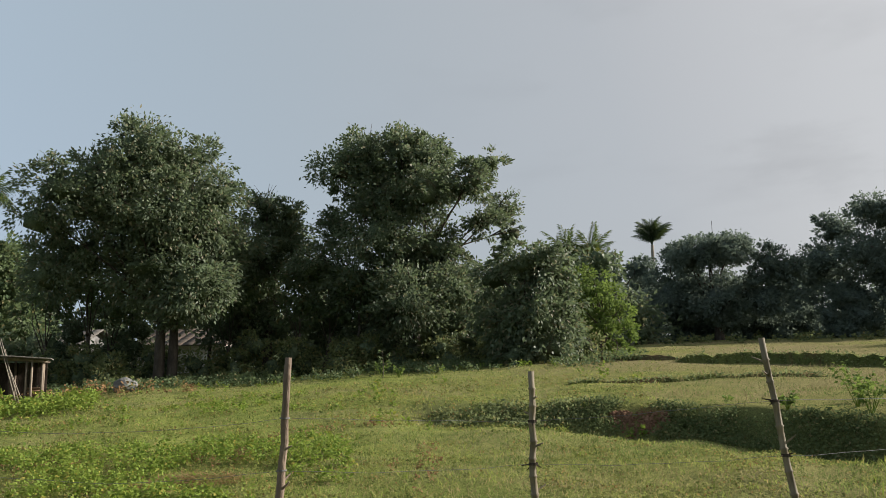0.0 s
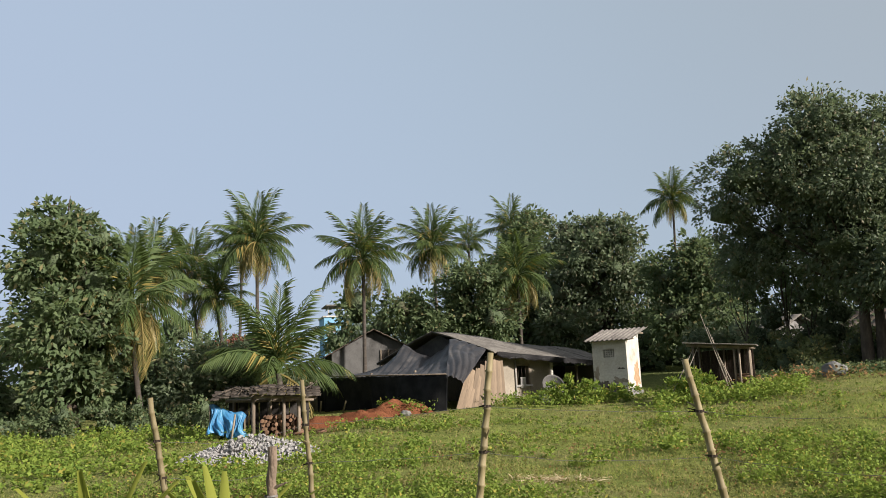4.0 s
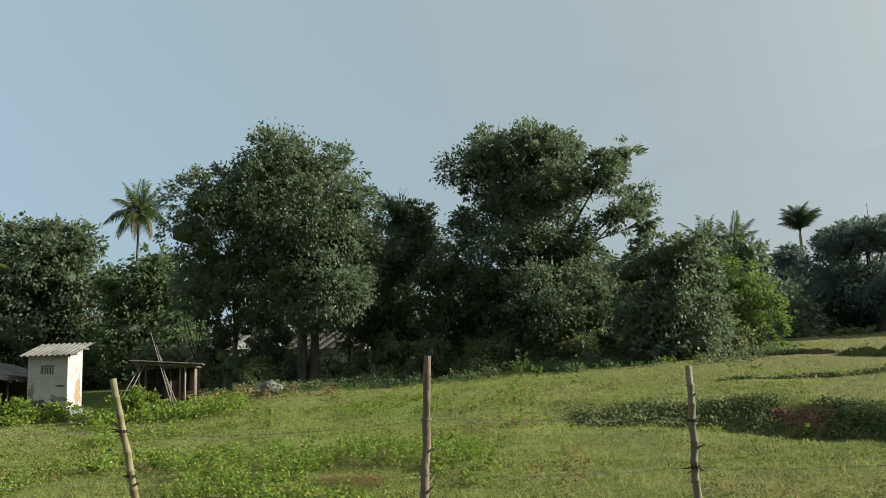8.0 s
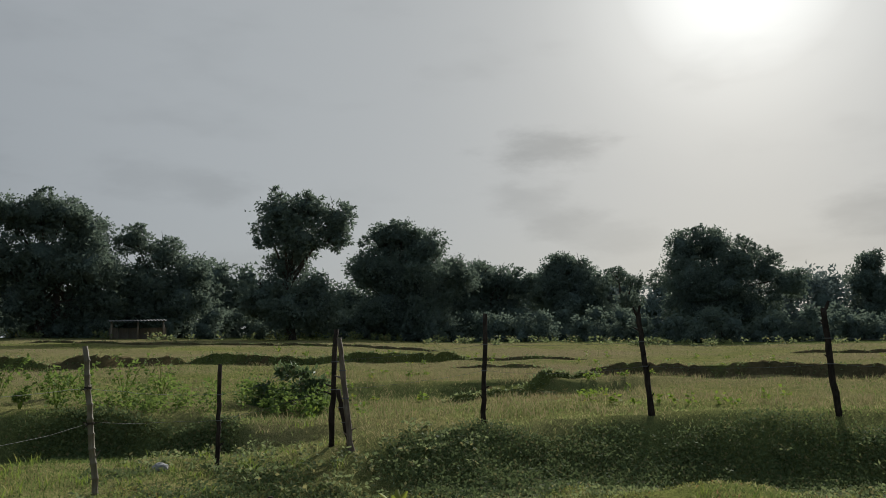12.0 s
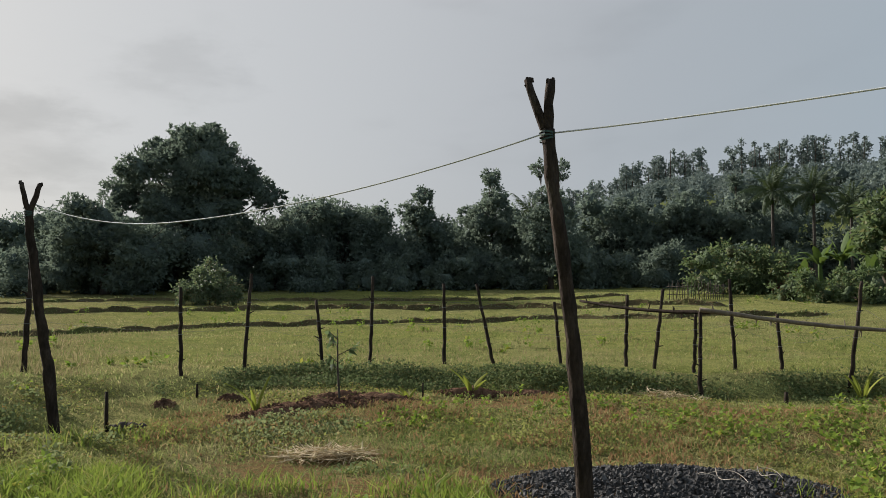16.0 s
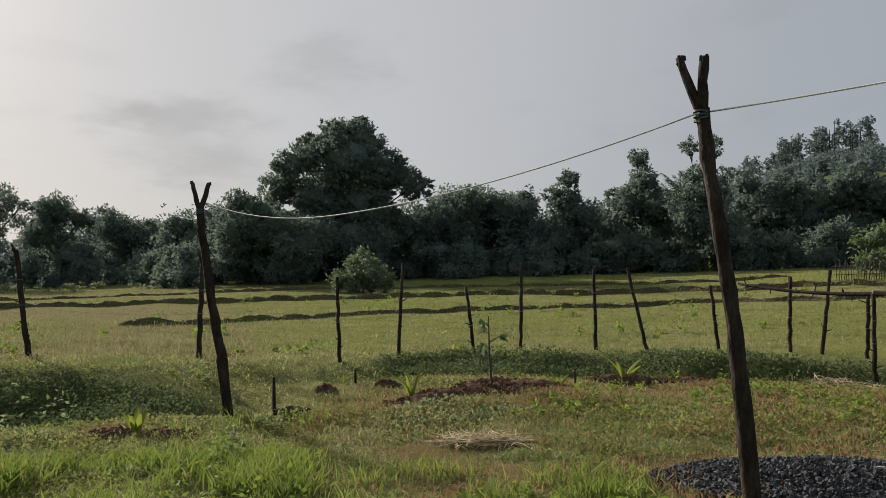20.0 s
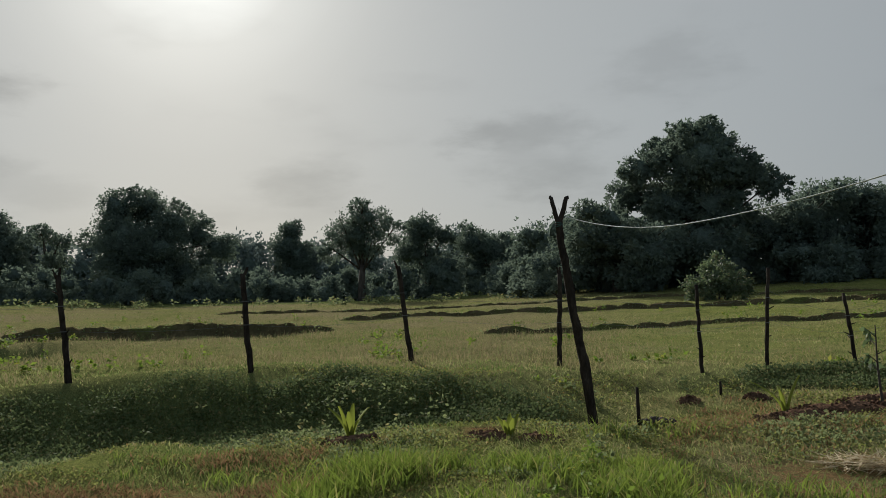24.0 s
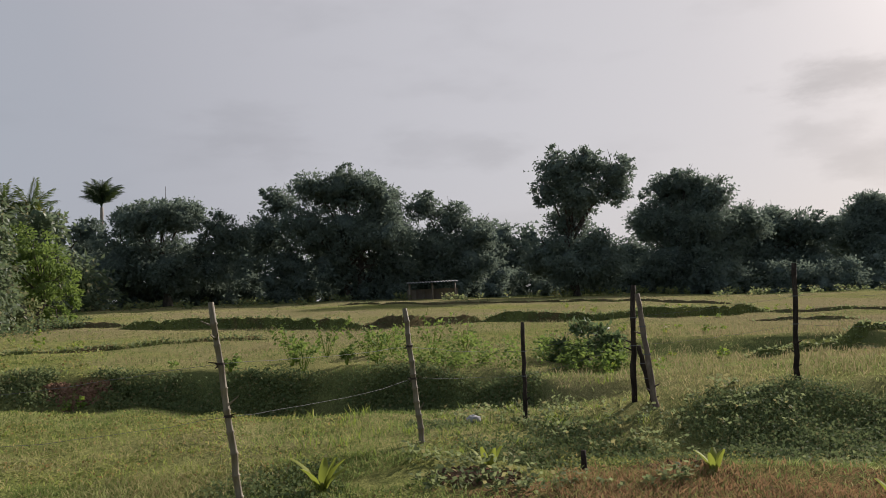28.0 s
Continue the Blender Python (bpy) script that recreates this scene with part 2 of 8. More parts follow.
M_GROUND = ground_material()
M_LEAF = leafy("dark_broad_leaf", (0.070, 0.104, 0.056), (0.130, 0.162, 0.092), (0.17, 0.155, 0.09), 0.3, 0.40, 0.55, 0.12, (0.18, 0.24, 0.09))
M_LEAF_MID = leafy("green_leaf", (0.066, 0.104, 0.048), (0.120, 0.158, 0.074), (0.165, 0.15, 0.07), 0.15, 0.40, 0.6, 0.1, (0.18, 0.24, 0.08))
M_LEAF_LIGHT = leafy("fresh_leaf", (0.098, 0.158, 0.045), (0.165, 0.220, 0.066), None, 0.06, 0.42, 0.8)
# pale bluish leaf colours for far trees: the haze is put into them
M_LEAF_HAZED = leafy("far_leaf_haze_tint", (0.100, 0.132, 0.108), (0.140, 0.172, 0.136), None, 0.02, 0.38, 0.95, 0.1, (0.19, 0.24, 0.15))
M_LEAF_MIST = leafy("distant_leaf_haze_tint", (0.118, 0.150, 0.138), (0.150, 0.182, 0.164), None, 0.02, 0.30, 0.95, 0.1, (0.18, 0.22, 0.18))
M_PALM = leafy("palm_leaflet", (0.030, 0.056, 0.018), (0.070, 0.100, 0.028), (0.20, 0.16, 0.045), 0.2, 0.25, 0.6, 0.08)
M_PALM_WOOD = leafy("wood_palm_leaflet", (0.040, 0.060, 0.034), (0.070, 0.094, 0.050), None, 0.1, 0.1, 0.6)
M_PALM_OLD = leafy("old_palm_leaflet", (0.15, 0.125, 0.042), (0.24, 0.185, 0.062), (0.11, 0.115, 0.03), 0.25, 0.22, 0.5, 0.35)
M_GRASS = leafy("grass_blade", (0.105, 0.128, 0.042), (0.278, 0.295, 0.108), (0.33, 0.27, 0.14), 0.05, 0.5, 0.85, 0.22, (0.22, 0.245, 0.09))
M_GRASS_FRESH = leafy("meadow_grass_blade", (0.098, 0.142, 0.027), (0.290, 0.330, 0.082), (0.38, 0.28, 0.12), 0.06, 0.5, 0.85, 0.16, (0.21, 0.255, 0.065))
M_GRASS_DEEP = leafy("deep_grass_blade", (0.066, 0.100, 0.026), (0.170, 0.215, 0.062), (0.28, 0.24, 0.11), 0.05, 0.45, 0.85, 0.12, (0.16, 0.21, 0.06))
M_GRASS_STRAW = leafy("straw_grass_blade", (0.190, 0.168, 0.066), (0.320, 0.272, 0.125), (0.14, 0.18, 0.05), 0.05, 0.45, 0.85, 0.35, (0.27, 0.24, 0.11))
# dry blades, desaturated to put the fields' haze into their colour
M_GRASS_DRY = leafy("dry_grass_blade", (0.200, 0.172, 0.082), (0.290, 0.232, 0.122), (0.15, 0.18, 0.06), 0.04, 0.4, 0.9, 0.35, (0.26, 0.22, 0.12))
M_GRASS_TALL = leafy("fresh_grass_blade", (0.115, 0.165, 0.034), (0.205, 0.250, 0.052), (0.30, 0.26, 0.10), 0.1, 0.4, 0.7, 0.14)
M_CREEP = leafy("creeping_leaf", (0.072, 0.096, 0.022), (0.255, 0.262, 0.076), (0.24, 0.15, 0.06), 0.06, 0.45, 0.85, 0.14, (0.21, 0.23, 0.075))
M_WEED = leafy("weed_leaf", (0.092, 0.158, 0.028), (0.205, 0.268, 0.050), (0.30, 0.27, 0.06), 0.1, 0.4, 0.7, 0.08)
# darker copy of the creeper leaf, with the banks' shade put into its colour
M_VINE_SHADED = leafy("shaded_creeper_leaf", (0.062, 0.090, 0.038), (0.140, 0.170, 0.070), (0.19, 0.17, 0.08), 0.04, 0.28, 0.8, 0.10, (0.16, 0.20, 0.08))
M_VINE = leafy("creeper_leaf", (0.076, 0.104, 0.046), (0.210, 0.238, 0.104), (0.25, 0.21, 0.09), 0.05, 0.48, 0.75, 0.12, (0.20, 0.24, 0.10))
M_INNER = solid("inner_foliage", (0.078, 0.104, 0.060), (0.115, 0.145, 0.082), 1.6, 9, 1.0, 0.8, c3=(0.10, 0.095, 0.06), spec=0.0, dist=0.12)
# inner foliage of far trees, paled in colour to stand in for haze
M_INNER_HAZED = solid("far_inner_foliage_haze_tint", (0.094, 0.120, 0.100), (0.130, 0.158, 0.128), 0.9, 6, 1.0, 1.0, spec=0.0, dist=0.15)
M_STRAW = leafy("dry_straw", (0.46, 0.36, 0.22), (0.62, 0.51, 0.34), (0.25, 0.16, 0.07), 0.2, 0.2, 0.7, 0.3)
M_BARK = solid("grey_brown_bark", (0.055, 0.043, 0.033), (0.11, 0.088, 0.066), 5, 30, 0.9, 0.8, stretch=(1, 1, 0.3))
M_BARK_PALE = solid("pale_bark", (0.22, 0.19, 0.15), (0.32, 0.28, 0.22), 5, 30, 0.9, 0.6, stretch=(1, 1, 0.4))
M_PALM_TRUNK = solid("ringed_palm_trunk", (0.048, 0.040, 0.033), (0.088, 0.074, 0.059), 2.0, 14, 0.9, 0.9, stretch=(0.6, 0.6, 2.2))


# ---- builders ----
def add_mesh(name, verts, faces, material, parent=None, smooth=False):
    me = bpy.data.meshes.new(name)
    me.from_pydata([tuple(v) for v in verts], [], [tuple(f) for f in faces])
    me.materials.append(material)
    if smooth:
        me.polygons.foreach_set("use_smooth", [True] * len(me.polygons))
    me.update()
    ob = new(name, me)
    if parent:
        ob.parent = parent
    return ob


def quads(name, verts, material, parent=None):
    """A mesh of loose leaves from an array of (n, corners, 3)."""
    n, k = verts.shape[:2]
    me = bpy.data.meshes.new(name)
    me.vertices.add(n * k)
    me.vertices.foreach_set("co", np.asarray(verts, dtype=np.float32).ravel())
    me.loops.add(n * k)
    me.loops.foreach_set("vertex_index", np.arange(n * k, dtype=np.int32))
    me.polygons.add(n)
    me.polygons.foreach_set("loop_start", np.arange(0, n * k, k, dtype=np.int32))
    me.materials.append(material)
    me.update(calc_edges=True)
    me.validate()
    ob = new(name, me)
    if parent:
        ob.parent = parent
    return ob


def part(name, bm, material, parent=None, label=""):
    """Links a bmesh as one mesh object under a thing or a part."""
    me = bpy.data.meshes.new(name)
    bm.to_mesh(me)
    bm.free()
    me.materials.append(material)
    ob = new(name, me)
    if parent:
        ob.parent = parent
    if label:
        tagged(ob, label)
    return ob


def empty(name, place, turn=0.0, **tags):
    ob = new(name)
    ob.empty_display_size = 0.2
    ob.matrix_world = pose(*place, 0, 0, turn)
    return tagged(ob, **tags)


def tube_data(points, radii, sides=8, rng=None, rough=0.0, cap=True):
    """Vertices and faces of a tapered tube along points."""
    pts = [Vector(p) for p in points]
    verts, faces = [], []
    for i, p in enumerate(pts):
        d = (pts[min(i + 1, len(pts) - 1)] - pts[max(i - 1, 0)]).normalized()
        side = d.cross(Vector((0.37, 0.93, 0.11)) if abs(d.z) > 0.9 else Vector((0, 0, 1))).normalized()
        up = side.cross(d)
        for k in range(sides):
            a = 2 * math.pi * k / sides
            r = radii[i] * (1 + (rng.uniform(-rough, rough) if rng else 0))
            verts.append(p + (side * math.cos(a) + up * math.sin(a)) * r)
        if i:
            b = (i - 1) * sides
            for k in range(sides):
                k2 = (k + 1) % sides
                faces.append((b + k, b + k2, b + sides + k2, b + sides + k))
    if cap:
        faces.append(tuple(range(sides))[::-1])
        faces.append(tuple(range((len(pts) - 1) * sides, len(pts) * sides)))
    return verts, faces


def joined(pieces):
    verts, faces = [], []
    for v, f in pieces:
        o = len(verts)
        verts += v
        faces += [tuple(i + o for i in q) for q in f]
    return verts, faces


def box_bm(w, d, h, bevel=0.01, z0=0.0):
    """A bevelled box, its base at z0."""
    bm = bmesh.new()
    bmesh.ops.create_cube(bm, size=1.0)
    bmesh.ops.scale(bm, vec=(w, d, h), verts=bm.verts)
    bmesh.ops.translate(bm, vec=(0, 0, h / 2 + z0), verts=bm.verts)
    if bevel:
        bmesh.ops.bevel(bm, geom=list(bm.edges), offset=bevel, segments=1, affect="EDGES")
    return bm


def unit(v):
    return v / np.maximum(np.linalg.norm(v, axis=1, keepdims=True), 1e-9)


def leaf_quads(rng, pos, out, length, width, droop=0.3, up=0.9):
    """One folded diamond leaf at each place, pointing roughly along out; up: how far its face turns to the sky."""
    n = len(pos)
    d = unit(out + rng.normal(0, 0.55, (n, 3)) + np.array([0, 0, -droop]))
    nrm = unit(np.cross(d, rng.normal(0, 1, (n, 3))) + np.array([0, 0, up]) + out * 0.4)
    side = unit(np.cross(d, nrm))
    L = (length * rng.uniform(0.65, 1.3, n))[:, None]
    W = (width * rng.uniform(0.7, 1.25, n))[:, None]
    top = np.cross(side, d)
    return np.stack([pos, pos + d * L * 0.45 + side * W * 0.5 + top * W * 0.18, pos + d * L, pos + d * L * 0.45 - side * W * 0.5 + top * W * 0.18], axis=1)


def leaf_tris(rng, pos, out, length, droop=0.3):
    """One small pointed leaf at each place, for foliage that stays far off."""
    n = len(pos)
    d = unit(out + rng.normal(0, 0.7, (n, 3)) + np.array([0, 0, -droop]))
    side = unit(np.cross(d, rng.normal(0, 1, (n, 3)) + np.array([0, 0, 0.5])))
    L = (length * rng.uniform(0.6, 1.35, n))[:, None]
    W = L * rng.uniform(0.32, 0.48, n)[:, None]
    return np.stack([pos - side * W, pos + side * W, pos + d * L], axis=1)


def lobe_leaves(rng, lobes, leaf, cover=1.5, droop=0.3, flat=0.85, sub=0.26, far=False):
    """Leaves in tufts over the shells of lobes, rows of x, y, z, radius."""
    P, O = [], []
    for x, y, z, r in lobes:
        total = int(cover * 4 * math.pi * r * r / (leaf * leaf * (0.42 if far else 0.27)))
        tufts = max(10, int((44 if far else 36) * min(r, 2.4) ** 1.3))
        per = max(3, total // tufts)
        dirs = unit(rng.normal(0, 1, (tufts, 3)))
        rad = rng.uniform(0.3, 0.92 if far else 1.08, tufts) ** 0.6
        cen = dirs * rad[:, None] * r
        q = rng.normal(0, 1, (tufts, per, 3)) * (r * sub * rng.uniform(0.35, 0.65 if far else 0.75, tufts))[:, None, None] * np.array([1, 1, 0.85])
        p = (cen[:, None, :] + q).reshape(-1, 3)
        O.append(unit(p + np.repeat(dirs, per, axis=0) * 0.3 * r))
        P.append(p * np.array([1, 1, flat]) + np.array([x, y, z]))
    P, O = np.concatenate(P), np.concatenate(O)
    return leaf_tris(rng, P, O, leaf, droop) if far else leaf_quads(rng, P, O, leaf, leaf * 0.52, droop, 0.25)


def ball_data(steps):
    bm = bmesh.new()
    bmesh.ops.create_icosphere(bm, subdivisions=steps, radius=1.0)
    bm.verts.ensure_lookup_table()
    v, f = np.array([tuple(p.co) for p in bm.verts]), np.array([[p.index for p in q.verts] for q in bm.faces])
    bm.free()
    return v, f


BALLS = {2: ball_data(2), 3: ball_data(3)}


def inner_mass(lobes, share, material, seed, parent=None, steps=3, flat=0.85):
    """The dense twigs and inner leaves of a crown: ragged lumps inside its lobes."""
    rng = np.random.default_rng(seed)
    bv, bf = BALLS[steps]
    V, F, o = [], [], 0
    for x, y, z, r in lobes:
        k = share * (1 + 0.30 * np.sin(bv @ rng.normal(0, 3.2, 3) + rng.uniform(0, 6)) + 0.22 * np.sin(bv @ rng.normal(0, 6.0, 3) + rng.uniform(0, 6)) + rng.uniform(-0.16, 0.16, len(bv)))
        V.append(bv * (k * r)[:, None] * np.array([1, 1, flat]) + np.array([x, y, z]))
        F.append(bf + o)
        o += len(bv)
    return tri_mesh("inner_foliage", np.concatenate(V), np.concatenate(F), material, parent)


def tri_mesh(name, verts, faces, material, parent=None):
    """A mesh from arrays of vertices and of triangles that share them."""
    me = bpy.data.meshes.new(name)
    me.vertices.add(len(verts))
    me.vertices.foreach_set("co", np.asarray(verts, dtype=np.float32).ravel())
    me.loops.add(len(faces) * 3)
    me.loops.foreach_set("vertex_index", np.asarray(faces, dtype=np.int32).ravel())
    me.polygons.add(len(faces))
    me.polygons.foreach_set("loop_start", np.arange(0, len(faces) * 3, 3, dtype=np.int32))
    me.materials.append(material)
    me.update(calc_edges=True)
    ob = new(name, me)
    if parent:
        ob.parent = parent
    return ob


def polar(turn, dist):
    return -math.sin(radians(turn)) * dist, math.cos(radians(turn)) * dist
# ---- the lie of the land ----
# height of the ground at a few distances (8, 13, 20, 28, 36, 60, 110 m) for each turn
FALL = {
    80: (0.05, 0.15, 0.30, 0.50, 0.90, 1.8, 3.5),
    58: (0.05, 0.15, 0.32, 0.45, 0.80, 2.0, 3.5),
    45: (0.05, 0.20, 0.50, 0.80, 1.10, 2.2, 4.0),
    32: (0.05, 0.22, 0.50, 0.76, 1.20, 2.2, 4.0),
    18: (0.05, 0.30, 0.75, 1.25, 1.45, 2.4, 4.0),
    2: (0.05, 0.40, 1.00, 1.60, 1.85, 2.9, 4.0),
    -12: (0.05, 0.50, 1.10, 1.75, 2.20, 3.3, 4.5),
    -30: (0.05, 0.66, 1.05, 1.65, 2.10, 3.2, 4.5),
    -46: (0.05, 0.45, 1.00, 1.45, 1.90, 2.8, 4.5),
    -60: (0.00, 0.50, 0.85, 1.15, 1.50, 2.2, 3.5),
    -77: (0.00, 0.55, 0.75, 0.95, 1.15, 1.6, 2.5),
    -92: (0.00, 0.48, 0.60, 0.75, 0.95, 1.4, 2.0),
    -108: (0.00, 0.30, 0.45, 0.60, 1.00, 2.1, 3.0),
    -130: (0.02, 0.30, 0.45, 0.65, 1.15, 2.2, 3.5),
    -145: (0.05, 0.30, 0.55, 0.85, 1.45, 2.2, 5.0),
    -160: (0.05, 0.20, 0.45, 0.85, 1.50, 2.2, 6.0),
    -200: (0.05, 0.10, 0.20, 0.30, 0.60, 1.2, 4.0),
    -280: (0.05, 0.15, 0.30, 0.50, 0.90, 1.8, 3.5),
}
RADII = np.array([0.0, 8.0, 13.0, 20.0, 28.0, 36.0, 60.0, 110.0, 5000.0])
TURNS = np.array(sorted(FALL))
HEIGHTS = np.array([(0.0, *FALL[t], FALL[t][-1] + 1.0) for t in sorted(FALL)])
# field banks facing the house: turns from-to, distances at both ends, drop, length of the slope before it, width of the face
BANKS = (
    (-48, -108, 12.1, 12.9, 0.54, 1.3, 2.2),
    (-10, -46, 16.9, 14.2, 0.78, 5.0, 0.65, 1.6),
    (2, -14, 19.0, 17.0, 0.30, 4.0, 1.2),
    (-105, -160, 13.4, 13.6, 0.26, 2.2, 0.6),
    (-45, -70, 17.5, 20.5, 0.25, 3.0, 0.7),
)


def wobble(x, y, s, k=0.0):
    return noise.noise((x * s + k, y * s - k, k))


def land(x, y):
    r = math.hypot(x, y)
    turn = math.degrees(math.atan2(-x, y))
    if turn > 80:
        turn -= 360
    i = int(np.clip(np.searchsorted(TURNS, turn) - 1, 0, len(TURNS) - 2))
    f = (turn - TURNS[i]) / (TURNS[i + 1] - TURNS[i])
    f = min(max(f, 0.0), 1.0)
    f = f * f * (3 - 2 * f)
    z = float(np.interp(r, RADII, HEIGHTS[i] * (1 - f) + HEIGHTS[i + 1] * f))
    w = wobble(x, y, 0.22, 3.1)
    for t0, t1, r0, r1, drop, run, face, *rise in BANKS:
        s = (turn - t0) / (t1 - t0)
        if -0.15 < s < 1.15:
            edge = r0 + (r1 - r0) * s + w * 1.1 + 0.5 * wobble(x, y, 0.9, 9.0) + (0.9 * abs(wobble(x, y, 0.45, r0)) - 0.3 if r0 > 22 else 0.0)
            fade = min(1.0, max(0.0, (s + 0.15) * (rise[0] if rise else 4.5)), max(0.0, (1.15 - s) * 4.5))
            fade *= 0.75 + 0.5 * wobble(x, y, 0.17, r0)
            d = r - edge
            if -run - face < d < -face:
                z -= fade * drop * (d + run + face) / run
            elif -face <= d < 0:
                q = -d / face
                z -= fade * drop * q * q * (3 - 2 * q)
            if -0.3 < d < 1.0:
                z += fade * 0.10 * max(0.0, 1 - abs(d - 0.35) / 0.65)
    if turn < -125 and r > 70:
        hill = min(1.0, (r - 70) / 85.0)
        hill = hill * hill * (3 - 2 * hill)
        z += hill * 13.9 * min(1.0, max(0.0, (-126 - turn) / 16.0), (180 + turn) / 15.0) * (1.0 + 0.07 * wobble(x, y, 0.02, 2.0))
    z += 0.07 * wobble(x, y, 0.5) * min(1.0, r / 6) + 0.03 * wobble(x, y, 1.7, 4.0)
    return z


# patches of bare red soil: x, y, radius
BARE = [(*polar(a, d), r) for a, d, r in (
    (-13.2, 16.5, 0.30), (-14.3, 16.4, 0.26), (-12.2, 16.7, 0.22), (-124.5, 10.6, 0.6), (-121.0, 8.2, 0.55), (-123.0, 7.0, 0.6), (-116.8, 7.9, 0.5), (-119.4, 7.3, 0.5), (-139.0, 10.2, 0.5), (-147.0, 10.8, 0.6), (-152.0, 9.4, 0.5), (-131.5, 11.4, 0.7), (-135.0, 11.9, 0.6), (-88.5, 9.4, 0.36), (-97.0, 9.4, 0.3),
    (-47.0, 7.6, 0.8), (-53.0, 7.9, 0.8), (-60.0, 7.9, 0.9), (-67.0, 7.8, 0.8), (-75.0, 7.4, 0.8), (-41.0, 7.7, 0.6), (-119.5, 6.6, 0.35), (-132, 7.4, 0.5),
    (50.0, 26.0, 2.0), (53.0, 24.0, 1.5), (47.5, 27.0, 1.2), (36.0, 27.5, 1.0), (-21.0, 30.5, 0.8), (8.0, 6.2, 0.6), (13.0, 6.6, 0.7))]


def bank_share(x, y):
    """How overgrown the ground is: the faces of the banks, whose shade it also paints, and the feet of the trees."""
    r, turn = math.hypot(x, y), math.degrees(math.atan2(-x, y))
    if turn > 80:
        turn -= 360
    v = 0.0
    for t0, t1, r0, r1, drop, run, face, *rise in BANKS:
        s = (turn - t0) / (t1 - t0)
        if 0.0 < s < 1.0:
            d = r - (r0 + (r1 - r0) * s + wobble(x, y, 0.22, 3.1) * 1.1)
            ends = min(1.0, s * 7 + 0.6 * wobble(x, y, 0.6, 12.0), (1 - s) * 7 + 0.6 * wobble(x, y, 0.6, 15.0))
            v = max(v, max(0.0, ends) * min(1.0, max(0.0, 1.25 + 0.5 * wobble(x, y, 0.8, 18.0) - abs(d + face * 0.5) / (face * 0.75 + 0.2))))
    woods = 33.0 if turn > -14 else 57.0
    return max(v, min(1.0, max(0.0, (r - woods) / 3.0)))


def dryness(x, y):
    """The fields towards the morning sun are drier than the meadow."""
    r, turn = math.hypot(x, y), math.degrees(math.atan2(-x, y))
    if turn > 80:
        turn -= 360
    if turn < -104 and r < 14:
        return min(0.75, max(0.0, 0.22 + 1.0 * wobble(x, y, 0.33, 8.0) + 0.5 * wobble(x, y, 1.3, 3.0))) * min(1.0, (-104 - turn) / 8)
    side = min(1.0, max(0.0, (2 - turn) / 16)) * min(1.0, max(0.0, (turn + 112) / 14))
    return side * min(1.0, max(0.1, (r - 8) / 14)) * min(1.0, max(0.0, 0.60 + 0.9 * wobble(x, y, 0.16, 6.0) + 0.4 * wobble(x, y, 0.7, 2.0)))


def build_ground():
    rings = np.concatenate([np.arange(0.6, 20, 0.3), np.arange(20, 48, 0.5), np.geomspace(48, 4500, 40)])
    angles = np.radians(90 + np.concatenate([np.arange(-166, 76, 0.66), np.arange(76, 194, 3.0)]))
    steps = len(angles)
    verts, bare, lush_shade = [(0, 0, land(0, 0))], [0.0], [0.0]
    for r in rings:
        for k in range(steps):
            a = angles[k]
            x, y = math.cos(a) * r, math.sin(a) * r
            verts.append((x, y, land(x, y)))
            b = 0.0
            if r < 40:
                for bx, by, br in BARE:
                    q = math.hypot(x - bx, y - by)
                    if q < br * 2:
                        b = max(b, min(1.0, max(0.0, 1.5 - q / br + 0.7 * wobble(x, y, 1.5, 5))))
            bare.append(b)
            lush_shade.append(bank_share(x, y) * (1 - b))
    faces = [(0, 1 + k, 1 + (k + 1) % steps) for k in range(steps)]
    for i in range(len(rings) - 1):
        o = 1 + i * steps
        for k in range(steps):
            k2 = (k + 1) % steps
            faces.append((o + k, o + steps + k, o + steps + k2, o + k2))
    ob = add_mesh("ground", verts, faces, M_GROUND, smooth=True)
    dry = [dryness(v[0], v[1]) for v in verts]
    fresh = [min(1.0, max(0.0, (26 + math.degrees(math.atan2(-v[0], v[1]))) / 22)) for v in verts]
    for name, values in (("bare", bare), ("lush_shade", lush_shade), ("dry", dry), ("fresh", fresh)):
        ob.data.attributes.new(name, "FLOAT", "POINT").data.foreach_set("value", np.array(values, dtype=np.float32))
    return tagged(ob, "grazed green meadow with dry patches and terraced field banks", "ground", kind="structure")


ground = build_ground()

# vectorised height of the ground, read from the land's own shape
GRID_R = np.concatenate([np.arange(0.6, 20, 0.3), np.arange(20, 70, 0.6), np.geomspace(70, 260, 30)])
GRID_T = np.arange(-200, 81, 0.5)
GRID_Z = np.array([[land(*polar(t, r)) for r in GRID_R] for t in GRID_T])


def lay(turn, r):
    """Heights of the ground at arrays of turns and distances."""
    i = np.clip((turn - GRID_T[0]) / 0.5, 0, len(GRID_T) - 1.001)
    j = np.clip(np.interp(r, GRID_R, np.arange(len(GRID_R))), 0, len(GRID_R) - 1.001)
    i0, j0 = i.astype(int), j.astype(int)
    a, b = i - i0, j - j0
    return (GRID_Z[i0, j0] * (1 - a) * (1 - b) + GRID_Z[i0 + 1, j0] * a * (1 - b) + GRID_Z[i0, j0 + 1] * (1 - a) * b + GRID_Z[i0 + 1, j0 + 1] * a * b)


